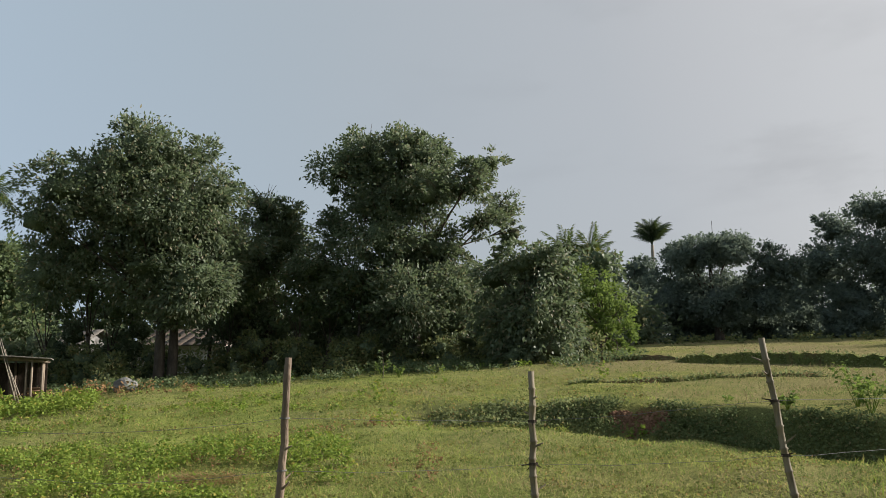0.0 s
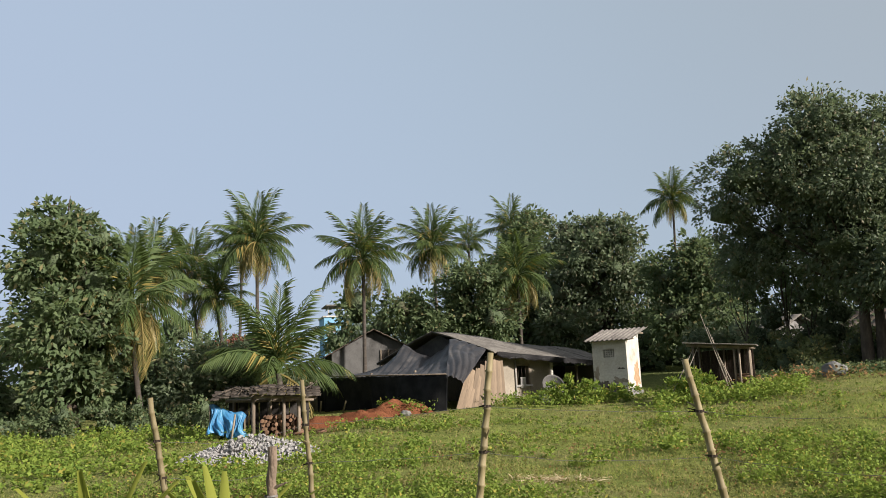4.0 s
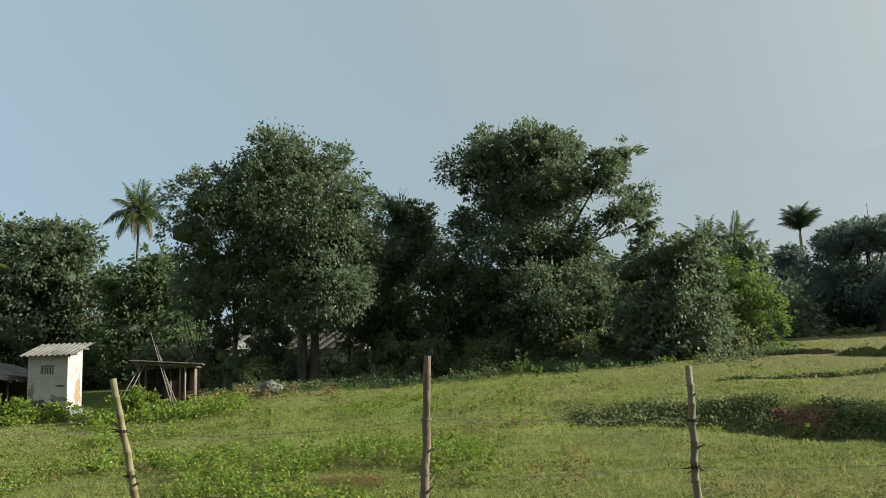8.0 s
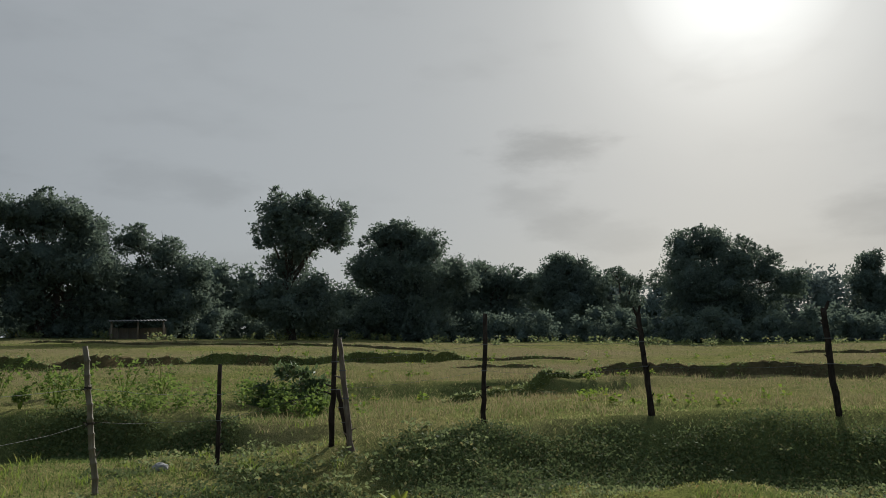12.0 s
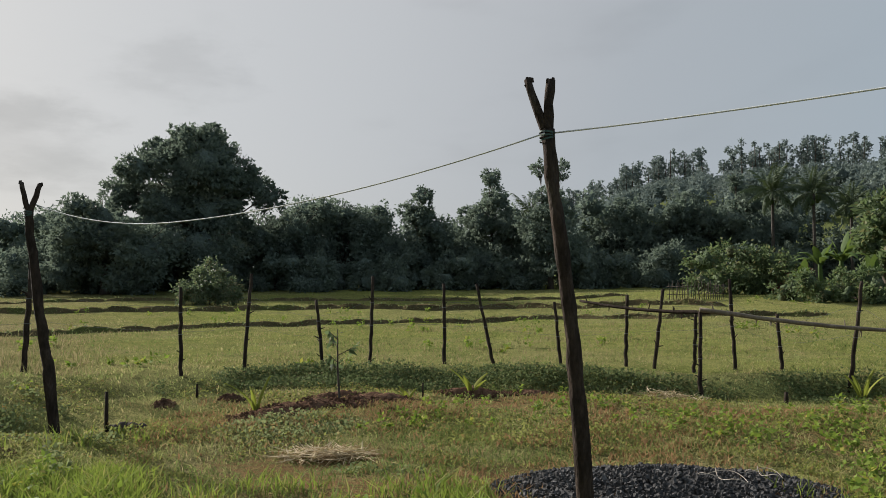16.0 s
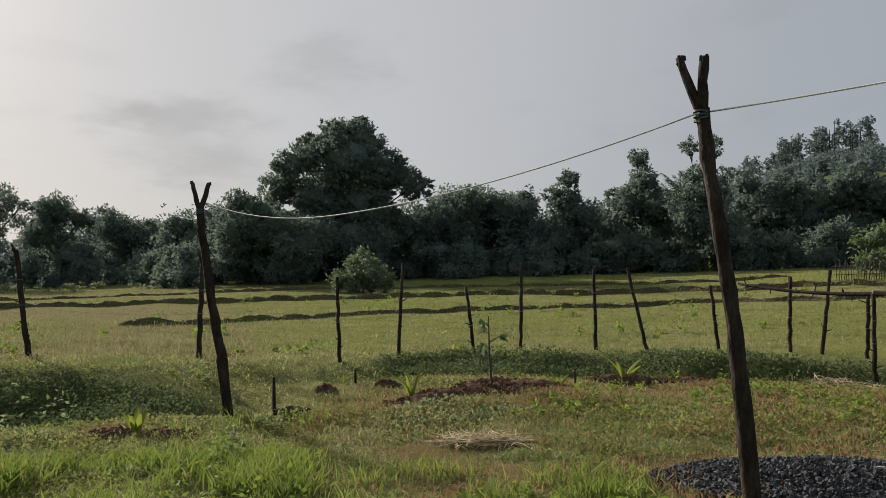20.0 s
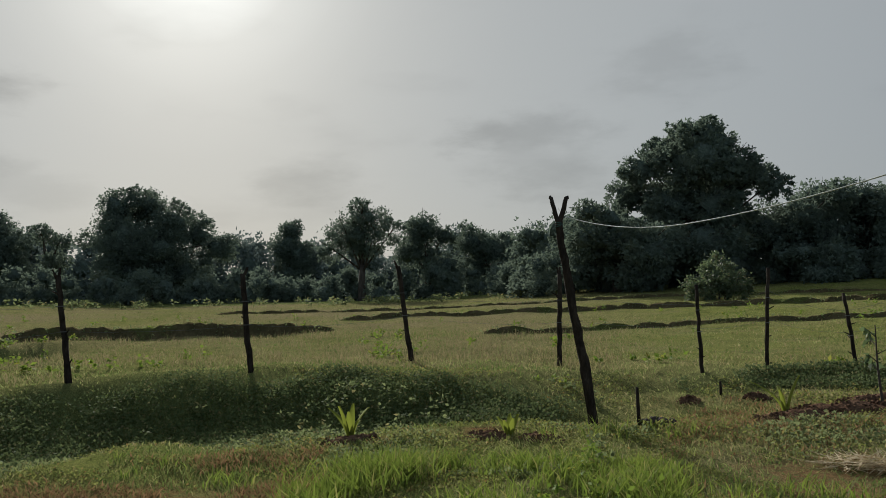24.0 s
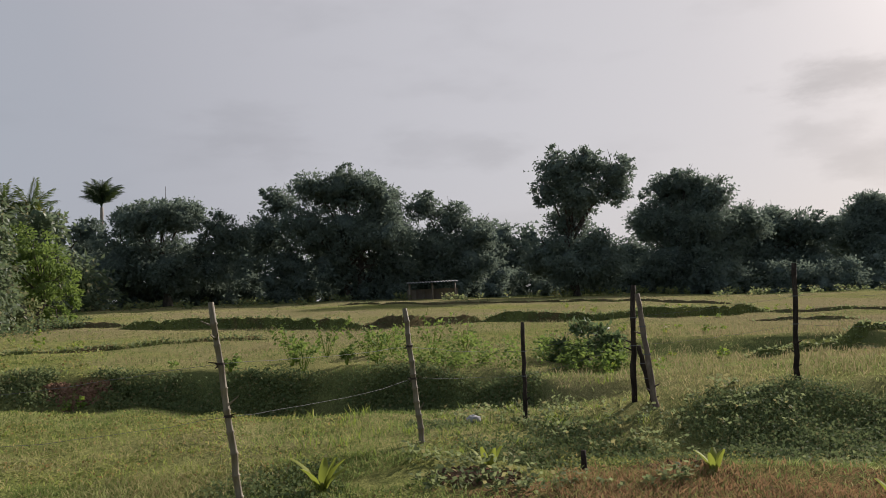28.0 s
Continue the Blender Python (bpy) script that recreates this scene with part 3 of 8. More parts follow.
def patchy(x, y, size, seed):
    """Smooth random patches between 0 and 1, for arrays."""
    table = np.random.default_rng(seed).random((64, 64))
    u, v = x / size + 400.0, y / size + 400.0
    i, j = np.floor(u).astype(int), np.floor(v).astype(int)
    a, b = u - i, v - j
    a, b = a * a * (3 - 2 * a), b * b * (3 - 2 * b)
    t = lambda p, q: table[p % 64, q % 64]
    return (t(i, j) * (1 - a) + t(i + 1, j) * a) * (1 - b) + (t(i, j + 1) * (1 - a) + t(i + 1, j + 1) * a) * b


def scatter(rng, n, turns, dists, bias=1.0):
    """n random places in a sector: turns, distances, x, y, z."""
    t = rng.uniform(min(turns), max(turns), n)
    r = dists[0] + (dists[1] - dists[0]) * rng.random(n) ** bias
    x, y = -np.sin(np.radians(t)) * r, np.cos(np.radians(t)) * r
    return t, r, x, y, lay(t, r)


# ---- low earth banks between the fields ----
M_BUND = solid("earth_bank", (0.085, 0.072, 0.036), (0.14, 0.11, 0.058), 1.4, 16, 0.97, 0.9, c3=(0.10, 0.115, 0.036), dist=0.05, spec=0.0)
M_BUND_GREEN = solid("overgrown_earth_bank", (0.085, 0.10, 0.032), (0.13, 0.145, 0.045), 1.4, 16, 0.97, 0.9, c3=(0.12, 0.085, 0.045), dist=0.05, spec=0.0)


def bund(nodes, high, seed, label, material=M_BUND, lump=0.34, deep=1.1):
    """A crumbling step of earth with a ragged brink, along rows of turn and distance."""
    pts = [Vector((*polar(t, r), 0)) for t, r in nodes]
    rng = np.random.default_rng(seed)
    line = []
    for a, b in zip(pts, pts[1:]):
        n = max(2, int((b - a).length / 0.14))
        line += [a.lerp(b, i / n) for i in range(n)]
    line.append(pts[-1])
    V, F = [], []
    total, cols = len(line), 6
    for i, p in enumerate(line):
        out = Vector((p.x, p.y, 0)).normalized()
        u = i * 0.14
        h = high * (0.55 + lump * wobble(u, seed, 0.55, seed) + 0.55 * lump * wobble(u, seed, 1.5, seed + 3) + 0.22 * wobble(u, seed, 4.0, seed))
        h = max(0.015, min(high * 0.82, h * 1.45)) * min(1.0, i / 6, (total - 1 - i) / 6) ** 0.5
        if high < 0.27:
            h *= 0.35 + 0.65 * abs(math.sin(u * 2.3 + 2.2 * wobble(u, seed, 0.3, 2.0))) ** 0.5
        q = p + out * (0.55 * wobble(u, seed, 0.25, 5 + seed) + 0.22 * wobble(u, seed, 1.1, 8 + seed))
        for k, (d, z) in enumerate(((-0.16, -0.08), (-0.06, 0.12), (0.0, 0.55), (0.05, 0.97), (0.35, 0.92), (deep, -0.04))):
            w = q + out * (d * (0.7 + high) + rng.uniform(-0.025, 0.025))
            V.append((w.x, w.y, land(w.x, w.y) + z * h * (1 + rng.uniform(-0.10, 0.10)) - (0.04 if k in (0, 5) else 0)))
        if i:
            o = i * cols
            for k in range(cols - 1):
                F.append((o - cols + k, o + k, o + k + 1, o - cols + k + 1))
    ob = tagged(add_mesh("field_bank", V, F, material), label, "field bank", kind="structure")
    face = np.array(V).reshape(total, cols, 3)
    per = 16 if material == M_BUND_GREEN else 4
    i = rng.integers(0, total, total * per)
    k = rng.uniform(0.6, 4.2, total * per)
    lo = k.astype(int)
    pos = face[i, lo] * (1 - (k - lo))[:, None] + face[i, lo + 1] * (k - lo)[:, None] + np.array([0, 0, 0.02])
    out = unit(rng.normal(0, 1, pos.shape) * np.array([1, 1, 0.5]) + np.array([0, 0, 0.35]))
    tagged(quads("bank_weeds", leaf_quads(rng, pos, out, 0.085, 0.05, 0.0), M_VINE, ob), kind="stuff")
    return ob


BROWN_BANK, GREEN_BANK = "crumbling brown earth bank between two fields", "grassy low bank at a field's edge"
for nodes, high, label in (
        (((-96.5, 21.8), (-100.4, 22.4), (-104.4, 23.4), (-110.1, 25.0), (-116.8, 25.8), (-122.1, 26.4), (-128, 27.0), (-134.5, 27.6), (-142, 27.0), (-152, 28.6)), 0.20, BROWN_BANK),
        (((-86.8, 31.6), (-94.1, 32.4), (-101.2, 32.9), (-107, 33.4), (-114, 33.5), (-120.2, 33.3), (-126, 32.5), (-131.5, 32.6), (-146, 31.5)), 0.26, BROWN_BANK),
        (((-78.7, 37.6), (-86.4, 39.2), (-95, 41.0), (-102, 40.4), (-111, 40.5), (-125.5, 37.8), (-140, 38.0)), 0.17, BROWN_BANK),
        (((-66.0, 23.3), (-71.2, 22.7), (-76.7, 22.0), (-82.5, 22.3), (-86.5, 24.2)), 0.38, BROWN_BANK),
        (((-56.5, 18.0), (-61.9, 18.7), (-66.8, 21.5)), 0.22, GREEN_BANK),
        (((-56, 30.9), (-66, 30.7)), 0.14, BROWN_BANK),
        (((-56.8, 25.6), (-63.2, 25.5)), 0.13, BROWN_BANK),
        (((-16.0, 27.8), (-22.4, 27.1), (-28.0, 25.9), (-31.6, 24.6)), 0.40, GREEN_BANK),
        (((-31.2, 25.3), (-34.1, 25.3), (-39.6, 26.8)), 0.42, BROWN_BANK),
        (((-8.0, 30.8), (-12.6, 29.5), (-16.6, 28.6)), 0.26, BROWN_BANK),
        (((-39.6, 26.7), (-47.0, 26.3), (-52.4, 27.8), (-58.0, 30.6)), 0.38, GREEN_BANK),
        (((-29.9, 46.0), (-43.3, 42.0), (-56, 38.0)), 0.16, BROWN_BANK),
        (((-9.0, 21.5), (-17, 22.2), (-25, 23.1)), 0.13, GREEN_BANK)):
    bund(nodes, high, int(abs(nodes[0][0]) * 7), label, M_BUND if label == BROWN_BANK else M_BUND_GREEN)


# ---- trees ----
def tree(turn, dist, lobes, leaf=0.26, material=None, bark=None, trunk=0.28, label="", seed=1, cover=0.95, droop=0.3, depth=0.5, stems=1, category="tree", back=True, inner=None):
    """A tree at a turn and distance; lobes are rows of sideways, height above sea of the crown's lumps, and their radius."""
    rng = np.random.default_rng(seed)
    x0, y0 = polar(turn, dist)
    z0 = land(x0, y0)
    half = max(abs(u) + r for u, v, r in lobes)
    top = max(v + r for u, v, r in lobes)
    thing = empty("tree", (x0, y0, z0 - 0.05), turn, label=label, category=category, group="trees round the meadow")
    rows = []
    for u, v, r in lobes:
        room = max(0.3, half * 0.75 * (1 - 0.5 * (v - z0) / (top - z0))) * depth
        y = rng.uniform(-1, 1) * room
        rows.append((u, y, v - z0, r))
        if back and abs(u) < half * 0.5 and len(rows) % 2:
            rows.append((u * 0.8, y + (0.9 if y < 0 else -0.9) * room * 1.6, v - z0 - 0.4, r * 0.9))
    far = material in (M_LEAF_HAZED, M_LEAF_MIST)
    lumps = []
    for u, y, v, r in rows:
        for k in range(2 if r > 0.9 else 0):
            d = Vector((rng.normal(), rng.normal(), rng.normal() * 0.8 + 0.25)).normalized() * r * rng.uniform(0.75, 1.0)
            lumps.append((u + d.x, y + d.y, v + d.z * 0.9, r * rng.uniform(0.3, 0.5)))
    quads("crown", lobe_leaves(rng, rows + lumps, leaf, cover * 0.82, droop, far=far), material, thing)
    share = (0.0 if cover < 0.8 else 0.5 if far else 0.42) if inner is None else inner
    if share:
        inner_mass(rows, share, M_INNER_HAZED if far else M_INNER, seed + 900, thing, 2)
    pieces = []
    high = (top - z0) * 0.52
    for s in range(stems):
        bx = (s - (stems - 1) / 2) * trunk * 2.6
        fork = Vector((bx * 1.5 + rng.uniform(-0.3, 0.3), rng.uniform(-0.3, 0.3), high * rng.uniform(0.6, 0.8)))
        foot = Vector((bx, 0, 0))
        mid = foot.lerp(fork, 0.5) + Vector((rng.uniform(-0.15, 0.15), 0, 0))
        pieces.append(tube_data([foot - Vector((0, 0, 0.3)), foot + Vector((0, 0, 0.25)), mid, fork], [trunk * 1.5, trunk * 1.1, trunk * 0.9, trunk * 0.65], 9, rng, 0.12))
        for u, y, v, r in rows[s::stems]:
            end = Vector((u, y, v + r * 0.3))
            start = mid.lerp(fork, rng.uniform(0.2, 1.0)) if v > high * 0.5 else foot.lerp(mid, rng.uniform(0.6, 1.0))
            bend = start.lerp(end, 0.5) + Vector((rng.uniform(-0.3, 0.3), rng.uniform(-0.3, 0.3), 0.25))
            q = trunk * (0.22 + 0.1 * r)
            pieces.append(tube_data([start, bend, end], [q, q * 0.6, q * 0.2], 6, rng, 0.1))
            for k in range(4):
                w = Vector(rng.normal(0, 1, 3)).normalized() * r * 0.85
                pieces.append(tube_data([bend.lerp(end, 0.6), end + w * 0.5, end + w], [q * 0.35, q * 0.22, q * 0.08], 4))
    v, f = joined(pieces)
    add_mesh("trunk", v, f, bark or M_BARK, thing, smooth=True)
    return thing


tree(17.9, 33.0, [(-1.1, 10.2, 1.28), (0.5, 9.8, 1.4), (-2.6, 9.3, 1.16), (-3.7, 8.4, 1.28), (-4.4, 7.3, 1.05), (-1.8, 8.2, 1.86), (0.4, 7.7, 1.86), (1.9, 8.5, 1.05), (2.2, 7.0, 1.4), (-3.1, 6.2, 1.63), (-0.7, 5.7, 1.86), (1.3, 5.4, 1.63), (-4.1, 5.5, 1.16), (0.6, 4.3, 1.2)],
     0.16, M_LEAF, trunk=0.19, seed=11, cover=0.85, stems=2,
     label="tall spreading evergreen tree with dark glossy leaves")
tree(11.4, 37.0, [(-0.1, 9.0, 0.99), (0.7, 7.6, 1.3), (-0.5, 6.6, 1.3), (0.9, 8.7, 0.78), (-0.3, 4.3, 1.57), (-1.6, 3.6, 1.17)],
     0.19, M_LEAF, trunk=0.2, seed=12, cover=0.85,
     label="slim dark evergreen tree between two larger ones")
tree(1.8, 35.0, [(-2.0, 11.3, 1.18), (-0.3, 11.3, 1.23), (1.1, 11.0, 1.04), (3.5, 10.4, 0.79), (-2.8, 10.1, 1.11), (-1.1, 9.5, 1.6), (0.8, 9.4, 1.43), (2.7, 9.4, 1.04), (4.3, 8.7, 0.89), (4.7, 7.7, 0.64), (3.2, 7.9, 0.89), (-2.9, 7.9, 1.18), (-1.2, 7.3, 1.73), (0.9, 6.9, 1.6), (2.0, 5.4, 1.28), (-2.0, 5.4, 1.73), (0.1, 4.8, 1.73), (1.8, 3.6, 0.99), (-3.3, 3.8, 1.23), (-1.4, 3.3, 1.36), (-3.9, 6.0, 1.11)],
     0.165, M_LEAF, trunk=0.24, seed=13, cover=0.98, stems=2,
     label="tallest meadow tree with dense dark crown and bare side limb")
tree(-6.5, 31.0, [(-1.3, 5.1, 0.98), (-0.1, 5.6, 0.98), (0.8, 5.3, 0.98), (-1.0, 3.7, 1.2), (0.4, 3.8, 1.31), (1.0, 2.8, 0.98), (-0.7, 2.6, 0.98), (1.3, 4.1, 0.83)],
     0.18, M_LEAF, trunk=0.2, seed=14, cover=0.85, droop=0.7,
     label="low rounded tree with drooping grey-green leaves")
tree(-11.1, 36.0, [(-1.5, 5.6, 0.6), (-0.8, 5.5, 0.7), (-0.1, 5.2, 0.7), (0.5, 4.7, 0.62), (1.0, 4.1, 0.55), (-1.2, 4.5, 0.85), (-0.3, 4.2, 0.85), (0.4, 3.6, 0.7), (-1.0, 3.4, 0.8), (1.2, 3.2, 0.5), (-0.1, 2.8, 0.7), (0.9, 2.5, 0.5)],
     0.15, M_LEAF_LIGHT, trunk=0.12, seed=15, cover=0.8, droop=0.6, inner=0.0,
     label="feathery light green tree at the wood's edge")
tree(68.3, 30.0, [(-0.2, 7.2, 1.02), (0.9, 6.7, 0.89), (-0.8, 6.1, 1.27), (0.7, 5.3, 1.16), (-0.4, 4.2, 1.48), (0.8, 3.7, 1.16), (-0.2, 2.6, 1.27), (0.8, 2.4, 0.85)],
     0.24, M_LEAF_MID, trunk=0.3, seed=16,
     label="dense mango tree with hanging dark leaves")
tree(39.1, 55.0, [(0.9, 12.0, 1.09), (0.3, 10.3, 1.47), (-0.7, 8.7, 1.55), (1.4, 9.1, 1.55), (-1.0, 6.2, 1.94), (1.3, 5.8, 1.94)],
     0.29, M_LEAF_MID, trunk=0.25, seed=17,
     label="tall leafy tree behind the tarpaulin hut")
tree(33.7, 50.0, [(-1.9, 10.1, 1.27), (-0.2, 10.0, 1.2), (1.3, 9.6, 1.27), (-1.3, 8.4, 1.69), (1.0, 7.9, 1.69), (-2.5, 6.4, 1.76), (-0.1, 5.9, 2.12), (2.3, 6.8, 1.62), (2.1, 4.4, 1.76), (-1.9, 4.3, 1.76)],
     0.28, M_LEAF, trunk=0.3, seed=18,
     label="broad dark tree behind the white outhouse")
tree(28.1, 45.0, [(-0.9, 6.5, 1.43), (0.3, 7.8, 1.14), (0.7, 6.1, 1.52), (-0.7, 4.3, 1.59), (1.3, 4.2, 1.59)],
     0.26, M_LEAF_MID, trunk=0.22, seed=19,
     label="leafy tree behind the open lean-to")
tree(43.3, 44.0, [(-3.1, 5.4, 1.12), (-2.0, 4.9, 1.18), (0.1, 6.6, 1.3), (1.6, 7.0, 1.12), (-0.2, 4.8, 1.43), (1.6, 4.7, 1.43), (-1.1, 4.0, 1.24)],
     0.25, M_LEAF_MID, trunk=0.2, seed=20,
     label="bushy tree with pale bare branches behind the hut")
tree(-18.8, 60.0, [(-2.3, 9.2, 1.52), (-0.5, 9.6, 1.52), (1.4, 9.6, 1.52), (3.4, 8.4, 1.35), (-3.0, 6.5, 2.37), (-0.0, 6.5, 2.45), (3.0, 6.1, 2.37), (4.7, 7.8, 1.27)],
     0.18, M_LEAF_HAZED, trunk=0.3, seed=21,
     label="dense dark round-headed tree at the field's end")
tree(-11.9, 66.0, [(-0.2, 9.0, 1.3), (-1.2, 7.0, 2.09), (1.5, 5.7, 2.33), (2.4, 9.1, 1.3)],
     0.18, M_LEAF_HAZED, trunk=0.3, seed=22,
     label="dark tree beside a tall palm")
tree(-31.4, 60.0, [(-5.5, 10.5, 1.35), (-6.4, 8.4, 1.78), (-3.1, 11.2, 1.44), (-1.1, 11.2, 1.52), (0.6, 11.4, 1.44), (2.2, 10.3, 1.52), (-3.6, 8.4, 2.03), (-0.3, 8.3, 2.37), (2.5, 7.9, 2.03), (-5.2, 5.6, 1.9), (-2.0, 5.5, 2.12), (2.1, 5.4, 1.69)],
     0.18, M_LEAF_HAZED, trunk=0.3, seed=23, stems=3,
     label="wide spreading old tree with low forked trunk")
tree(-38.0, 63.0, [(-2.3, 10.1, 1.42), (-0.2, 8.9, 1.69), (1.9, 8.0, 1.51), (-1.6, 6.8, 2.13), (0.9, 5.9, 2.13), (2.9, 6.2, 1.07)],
     0.18, M_LEAF_HAZED, trunk=0.3, seed=24,
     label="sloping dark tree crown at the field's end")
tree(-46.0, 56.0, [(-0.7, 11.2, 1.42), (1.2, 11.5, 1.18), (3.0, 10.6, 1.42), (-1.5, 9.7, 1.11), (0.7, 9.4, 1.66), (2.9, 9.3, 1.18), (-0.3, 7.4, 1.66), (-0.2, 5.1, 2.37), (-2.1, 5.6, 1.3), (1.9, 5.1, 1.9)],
     0.18, M_LEAF_HAZED, trunk=0.3, seed=25, cover=0.95, inner=0.42,
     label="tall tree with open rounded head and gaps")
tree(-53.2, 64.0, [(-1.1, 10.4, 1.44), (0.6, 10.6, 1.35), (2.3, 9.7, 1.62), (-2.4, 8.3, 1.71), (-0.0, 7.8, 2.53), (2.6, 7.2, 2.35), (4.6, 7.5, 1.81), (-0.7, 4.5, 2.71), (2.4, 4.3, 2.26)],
     0.18, M_LEAF_HAZED, trunk=0.3, seed=26,
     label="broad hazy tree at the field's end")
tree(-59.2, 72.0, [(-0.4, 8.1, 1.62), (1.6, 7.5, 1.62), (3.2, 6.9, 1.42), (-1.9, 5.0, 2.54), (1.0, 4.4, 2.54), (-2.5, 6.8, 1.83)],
     0.18, M_LEAF_HAZED, trunk=0.3, seed=27,
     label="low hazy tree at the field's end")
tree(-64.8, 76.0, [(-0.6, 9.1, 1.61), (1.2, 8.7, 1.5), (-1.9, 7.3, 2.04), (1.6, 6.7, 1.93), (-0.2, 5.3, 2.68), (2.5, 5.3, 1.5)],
     0.18, M_LEAF_HAZED, trunk=0.3, seed=28,
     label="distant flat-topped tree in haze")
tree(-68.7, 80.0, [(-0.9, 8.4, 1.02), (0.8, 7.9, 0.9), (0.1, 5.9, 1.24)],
     0.18, M_LEAF_HAZED, trunk=0.3, seed=29, cover=0.75,
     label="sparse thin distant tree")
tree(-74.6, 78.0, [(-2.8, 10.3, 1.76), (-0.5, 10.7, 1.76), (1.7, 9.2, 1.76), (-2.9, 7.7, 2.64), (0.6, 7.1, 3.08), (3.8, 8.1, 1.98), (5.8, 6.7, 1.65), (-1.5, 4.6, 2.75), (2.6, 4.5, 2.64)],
     0.18, M_LEAF_HAZED, trunk=0.3, seed=30,
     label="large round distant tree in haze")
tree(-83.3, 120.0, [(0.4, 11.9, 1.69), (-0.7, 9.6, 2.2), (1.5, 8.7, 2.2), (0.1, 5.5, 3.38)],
     0.28, M_LEAF_HAZED, trunk=0.3, seed=31,
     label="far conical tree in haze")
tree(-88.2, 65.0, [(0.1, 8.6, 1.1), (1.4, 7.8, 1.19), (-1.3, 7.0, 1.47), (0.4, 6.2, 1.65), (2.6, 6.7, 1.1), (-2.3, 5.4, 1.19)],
     0.18, M_LEAF_HAZED, trunk=0.3, seed=32, cover=0.75,
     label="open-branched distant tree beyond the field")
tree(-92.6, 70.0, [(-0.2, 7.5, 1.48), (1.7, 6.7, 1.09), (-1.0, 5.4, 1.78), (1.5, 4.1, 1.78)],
     0.18, M_LEAF_HAZED, trunk=0.3, seed=33,
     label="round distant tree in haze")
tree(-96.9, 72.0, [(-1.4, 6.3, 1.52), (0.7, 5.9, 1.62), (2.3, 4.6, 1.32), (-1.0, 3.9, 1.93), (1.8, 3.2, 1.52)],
     0.18, M_LEAF_HAZED, trunk=0.3, seed=34,
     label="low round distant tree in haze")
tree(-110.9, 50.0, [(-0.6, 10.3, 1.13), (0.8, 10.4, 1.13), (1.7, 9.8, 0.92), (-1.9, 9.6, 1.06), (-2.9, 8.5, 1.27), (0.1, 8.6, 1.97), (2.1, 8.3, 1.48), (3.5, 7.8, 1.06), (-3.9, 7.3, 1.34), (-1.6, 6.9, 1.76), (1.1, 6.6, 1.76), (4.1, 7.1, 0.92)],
     0.18, M_LEAF_HAZED, trunk=0.3, seed=35, cover=1.25,
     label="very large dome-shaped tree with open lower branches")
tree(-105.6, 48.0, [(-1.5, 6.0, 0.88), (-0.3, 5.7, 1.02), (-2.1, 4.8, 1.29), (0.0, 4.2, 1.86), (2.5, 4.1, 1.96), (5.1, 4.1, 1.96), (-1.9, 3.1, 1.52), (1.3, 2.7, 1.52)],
     0.18, M_LEAF_HAZED, trunk=0.3, seed=36,
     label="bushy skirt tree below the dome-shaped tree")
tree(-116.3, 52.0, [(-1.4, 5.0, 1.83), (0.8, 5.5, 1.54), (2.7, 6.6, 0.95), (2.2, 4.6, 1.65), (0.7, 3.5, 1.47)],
     0.18, M_LEAF_HAZED, trunk=0.3, seed=37,
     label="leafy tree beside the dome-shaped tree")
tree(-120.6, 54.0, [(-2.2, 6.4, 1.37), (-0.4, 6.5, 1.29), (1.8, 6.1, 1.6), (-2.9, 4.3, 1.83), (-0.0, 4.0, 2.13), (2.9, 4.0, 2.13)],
     0.17, M_LEAF_HAZED, trunk=0.18, seed=38,
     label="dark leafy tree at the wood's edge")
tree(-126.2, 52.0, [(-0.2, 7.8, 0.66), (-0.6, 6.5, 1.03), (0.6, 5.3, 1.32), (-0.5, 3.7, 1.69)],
     0.17, M_LEAF_HAZED, trunk=0.18, seed=39,
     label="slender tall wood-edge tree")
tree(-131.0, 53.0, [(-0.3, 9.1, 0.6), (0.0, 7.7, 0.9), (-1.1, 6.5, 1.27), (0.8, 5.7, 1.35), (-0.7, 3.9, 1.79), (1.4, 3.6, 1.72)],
     0.17, M_LEAF_HAZED, trunk=0.18, seed=40,
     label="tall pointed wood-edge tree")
tree(-134.7, 50.0, [(-0.7, 9.2, 0.56), (0.7, 9.0, 0.63), (0.0, 6.9, 1.27), (-0.8, 5.5, 1.41), (0.7, 4.1, 1.76)],
     0.17, M_LEAF_HAZED, trunk=0.18, seed=41, cover=0.75,
     label="thin tree with two leaf tufts")
tree(-140.0, 54.0, [(-0.1, 6.8, 1.14), (-0.9, 5.4, 1.45), (1.0, 5.1, 1.37), (-0.2, 3.4, 1.75)],
     0.17, M_LEAF_HAZED, trunk=0.18, seed=42,
     label="round leafy tree at the wood's edge")
tree(-143.7, 54.0, [(-0.1, 7.1, 0.95), (-0.8, 6.1, 1.15), (1.0, 6.0, 1.1), (-0.1, 4.6, 1.68), (1.9, 5.3, 1.37)],
     0.17, M_LEAF_HAZED, trunk=0.18, seed=43,
     label="round leafy wood-edge tree")
tree(-147.1, 56.0, [(-0.4, 8.6, 0.6), (0.4, 7.3, 0.95), (-0.6, 6.5, 1.18), (1.1, 5.4, 1.58)],
     0.17, M_LEAF_HAZED, trunk=0.18, seed=44,
     label="tall tree among coconut palms")
tree(-155.4, 40.0, [(-0.2, 4.9, 0.96), (0.5, 3.7, 1.13), (-0.7, 3.8, 0.79), (0.3, 5.6, 0.56)],
     0.28, M_LEAF_MID, trunk=0.15, seed=45,
     label="bright leafy tree behind banana plants")
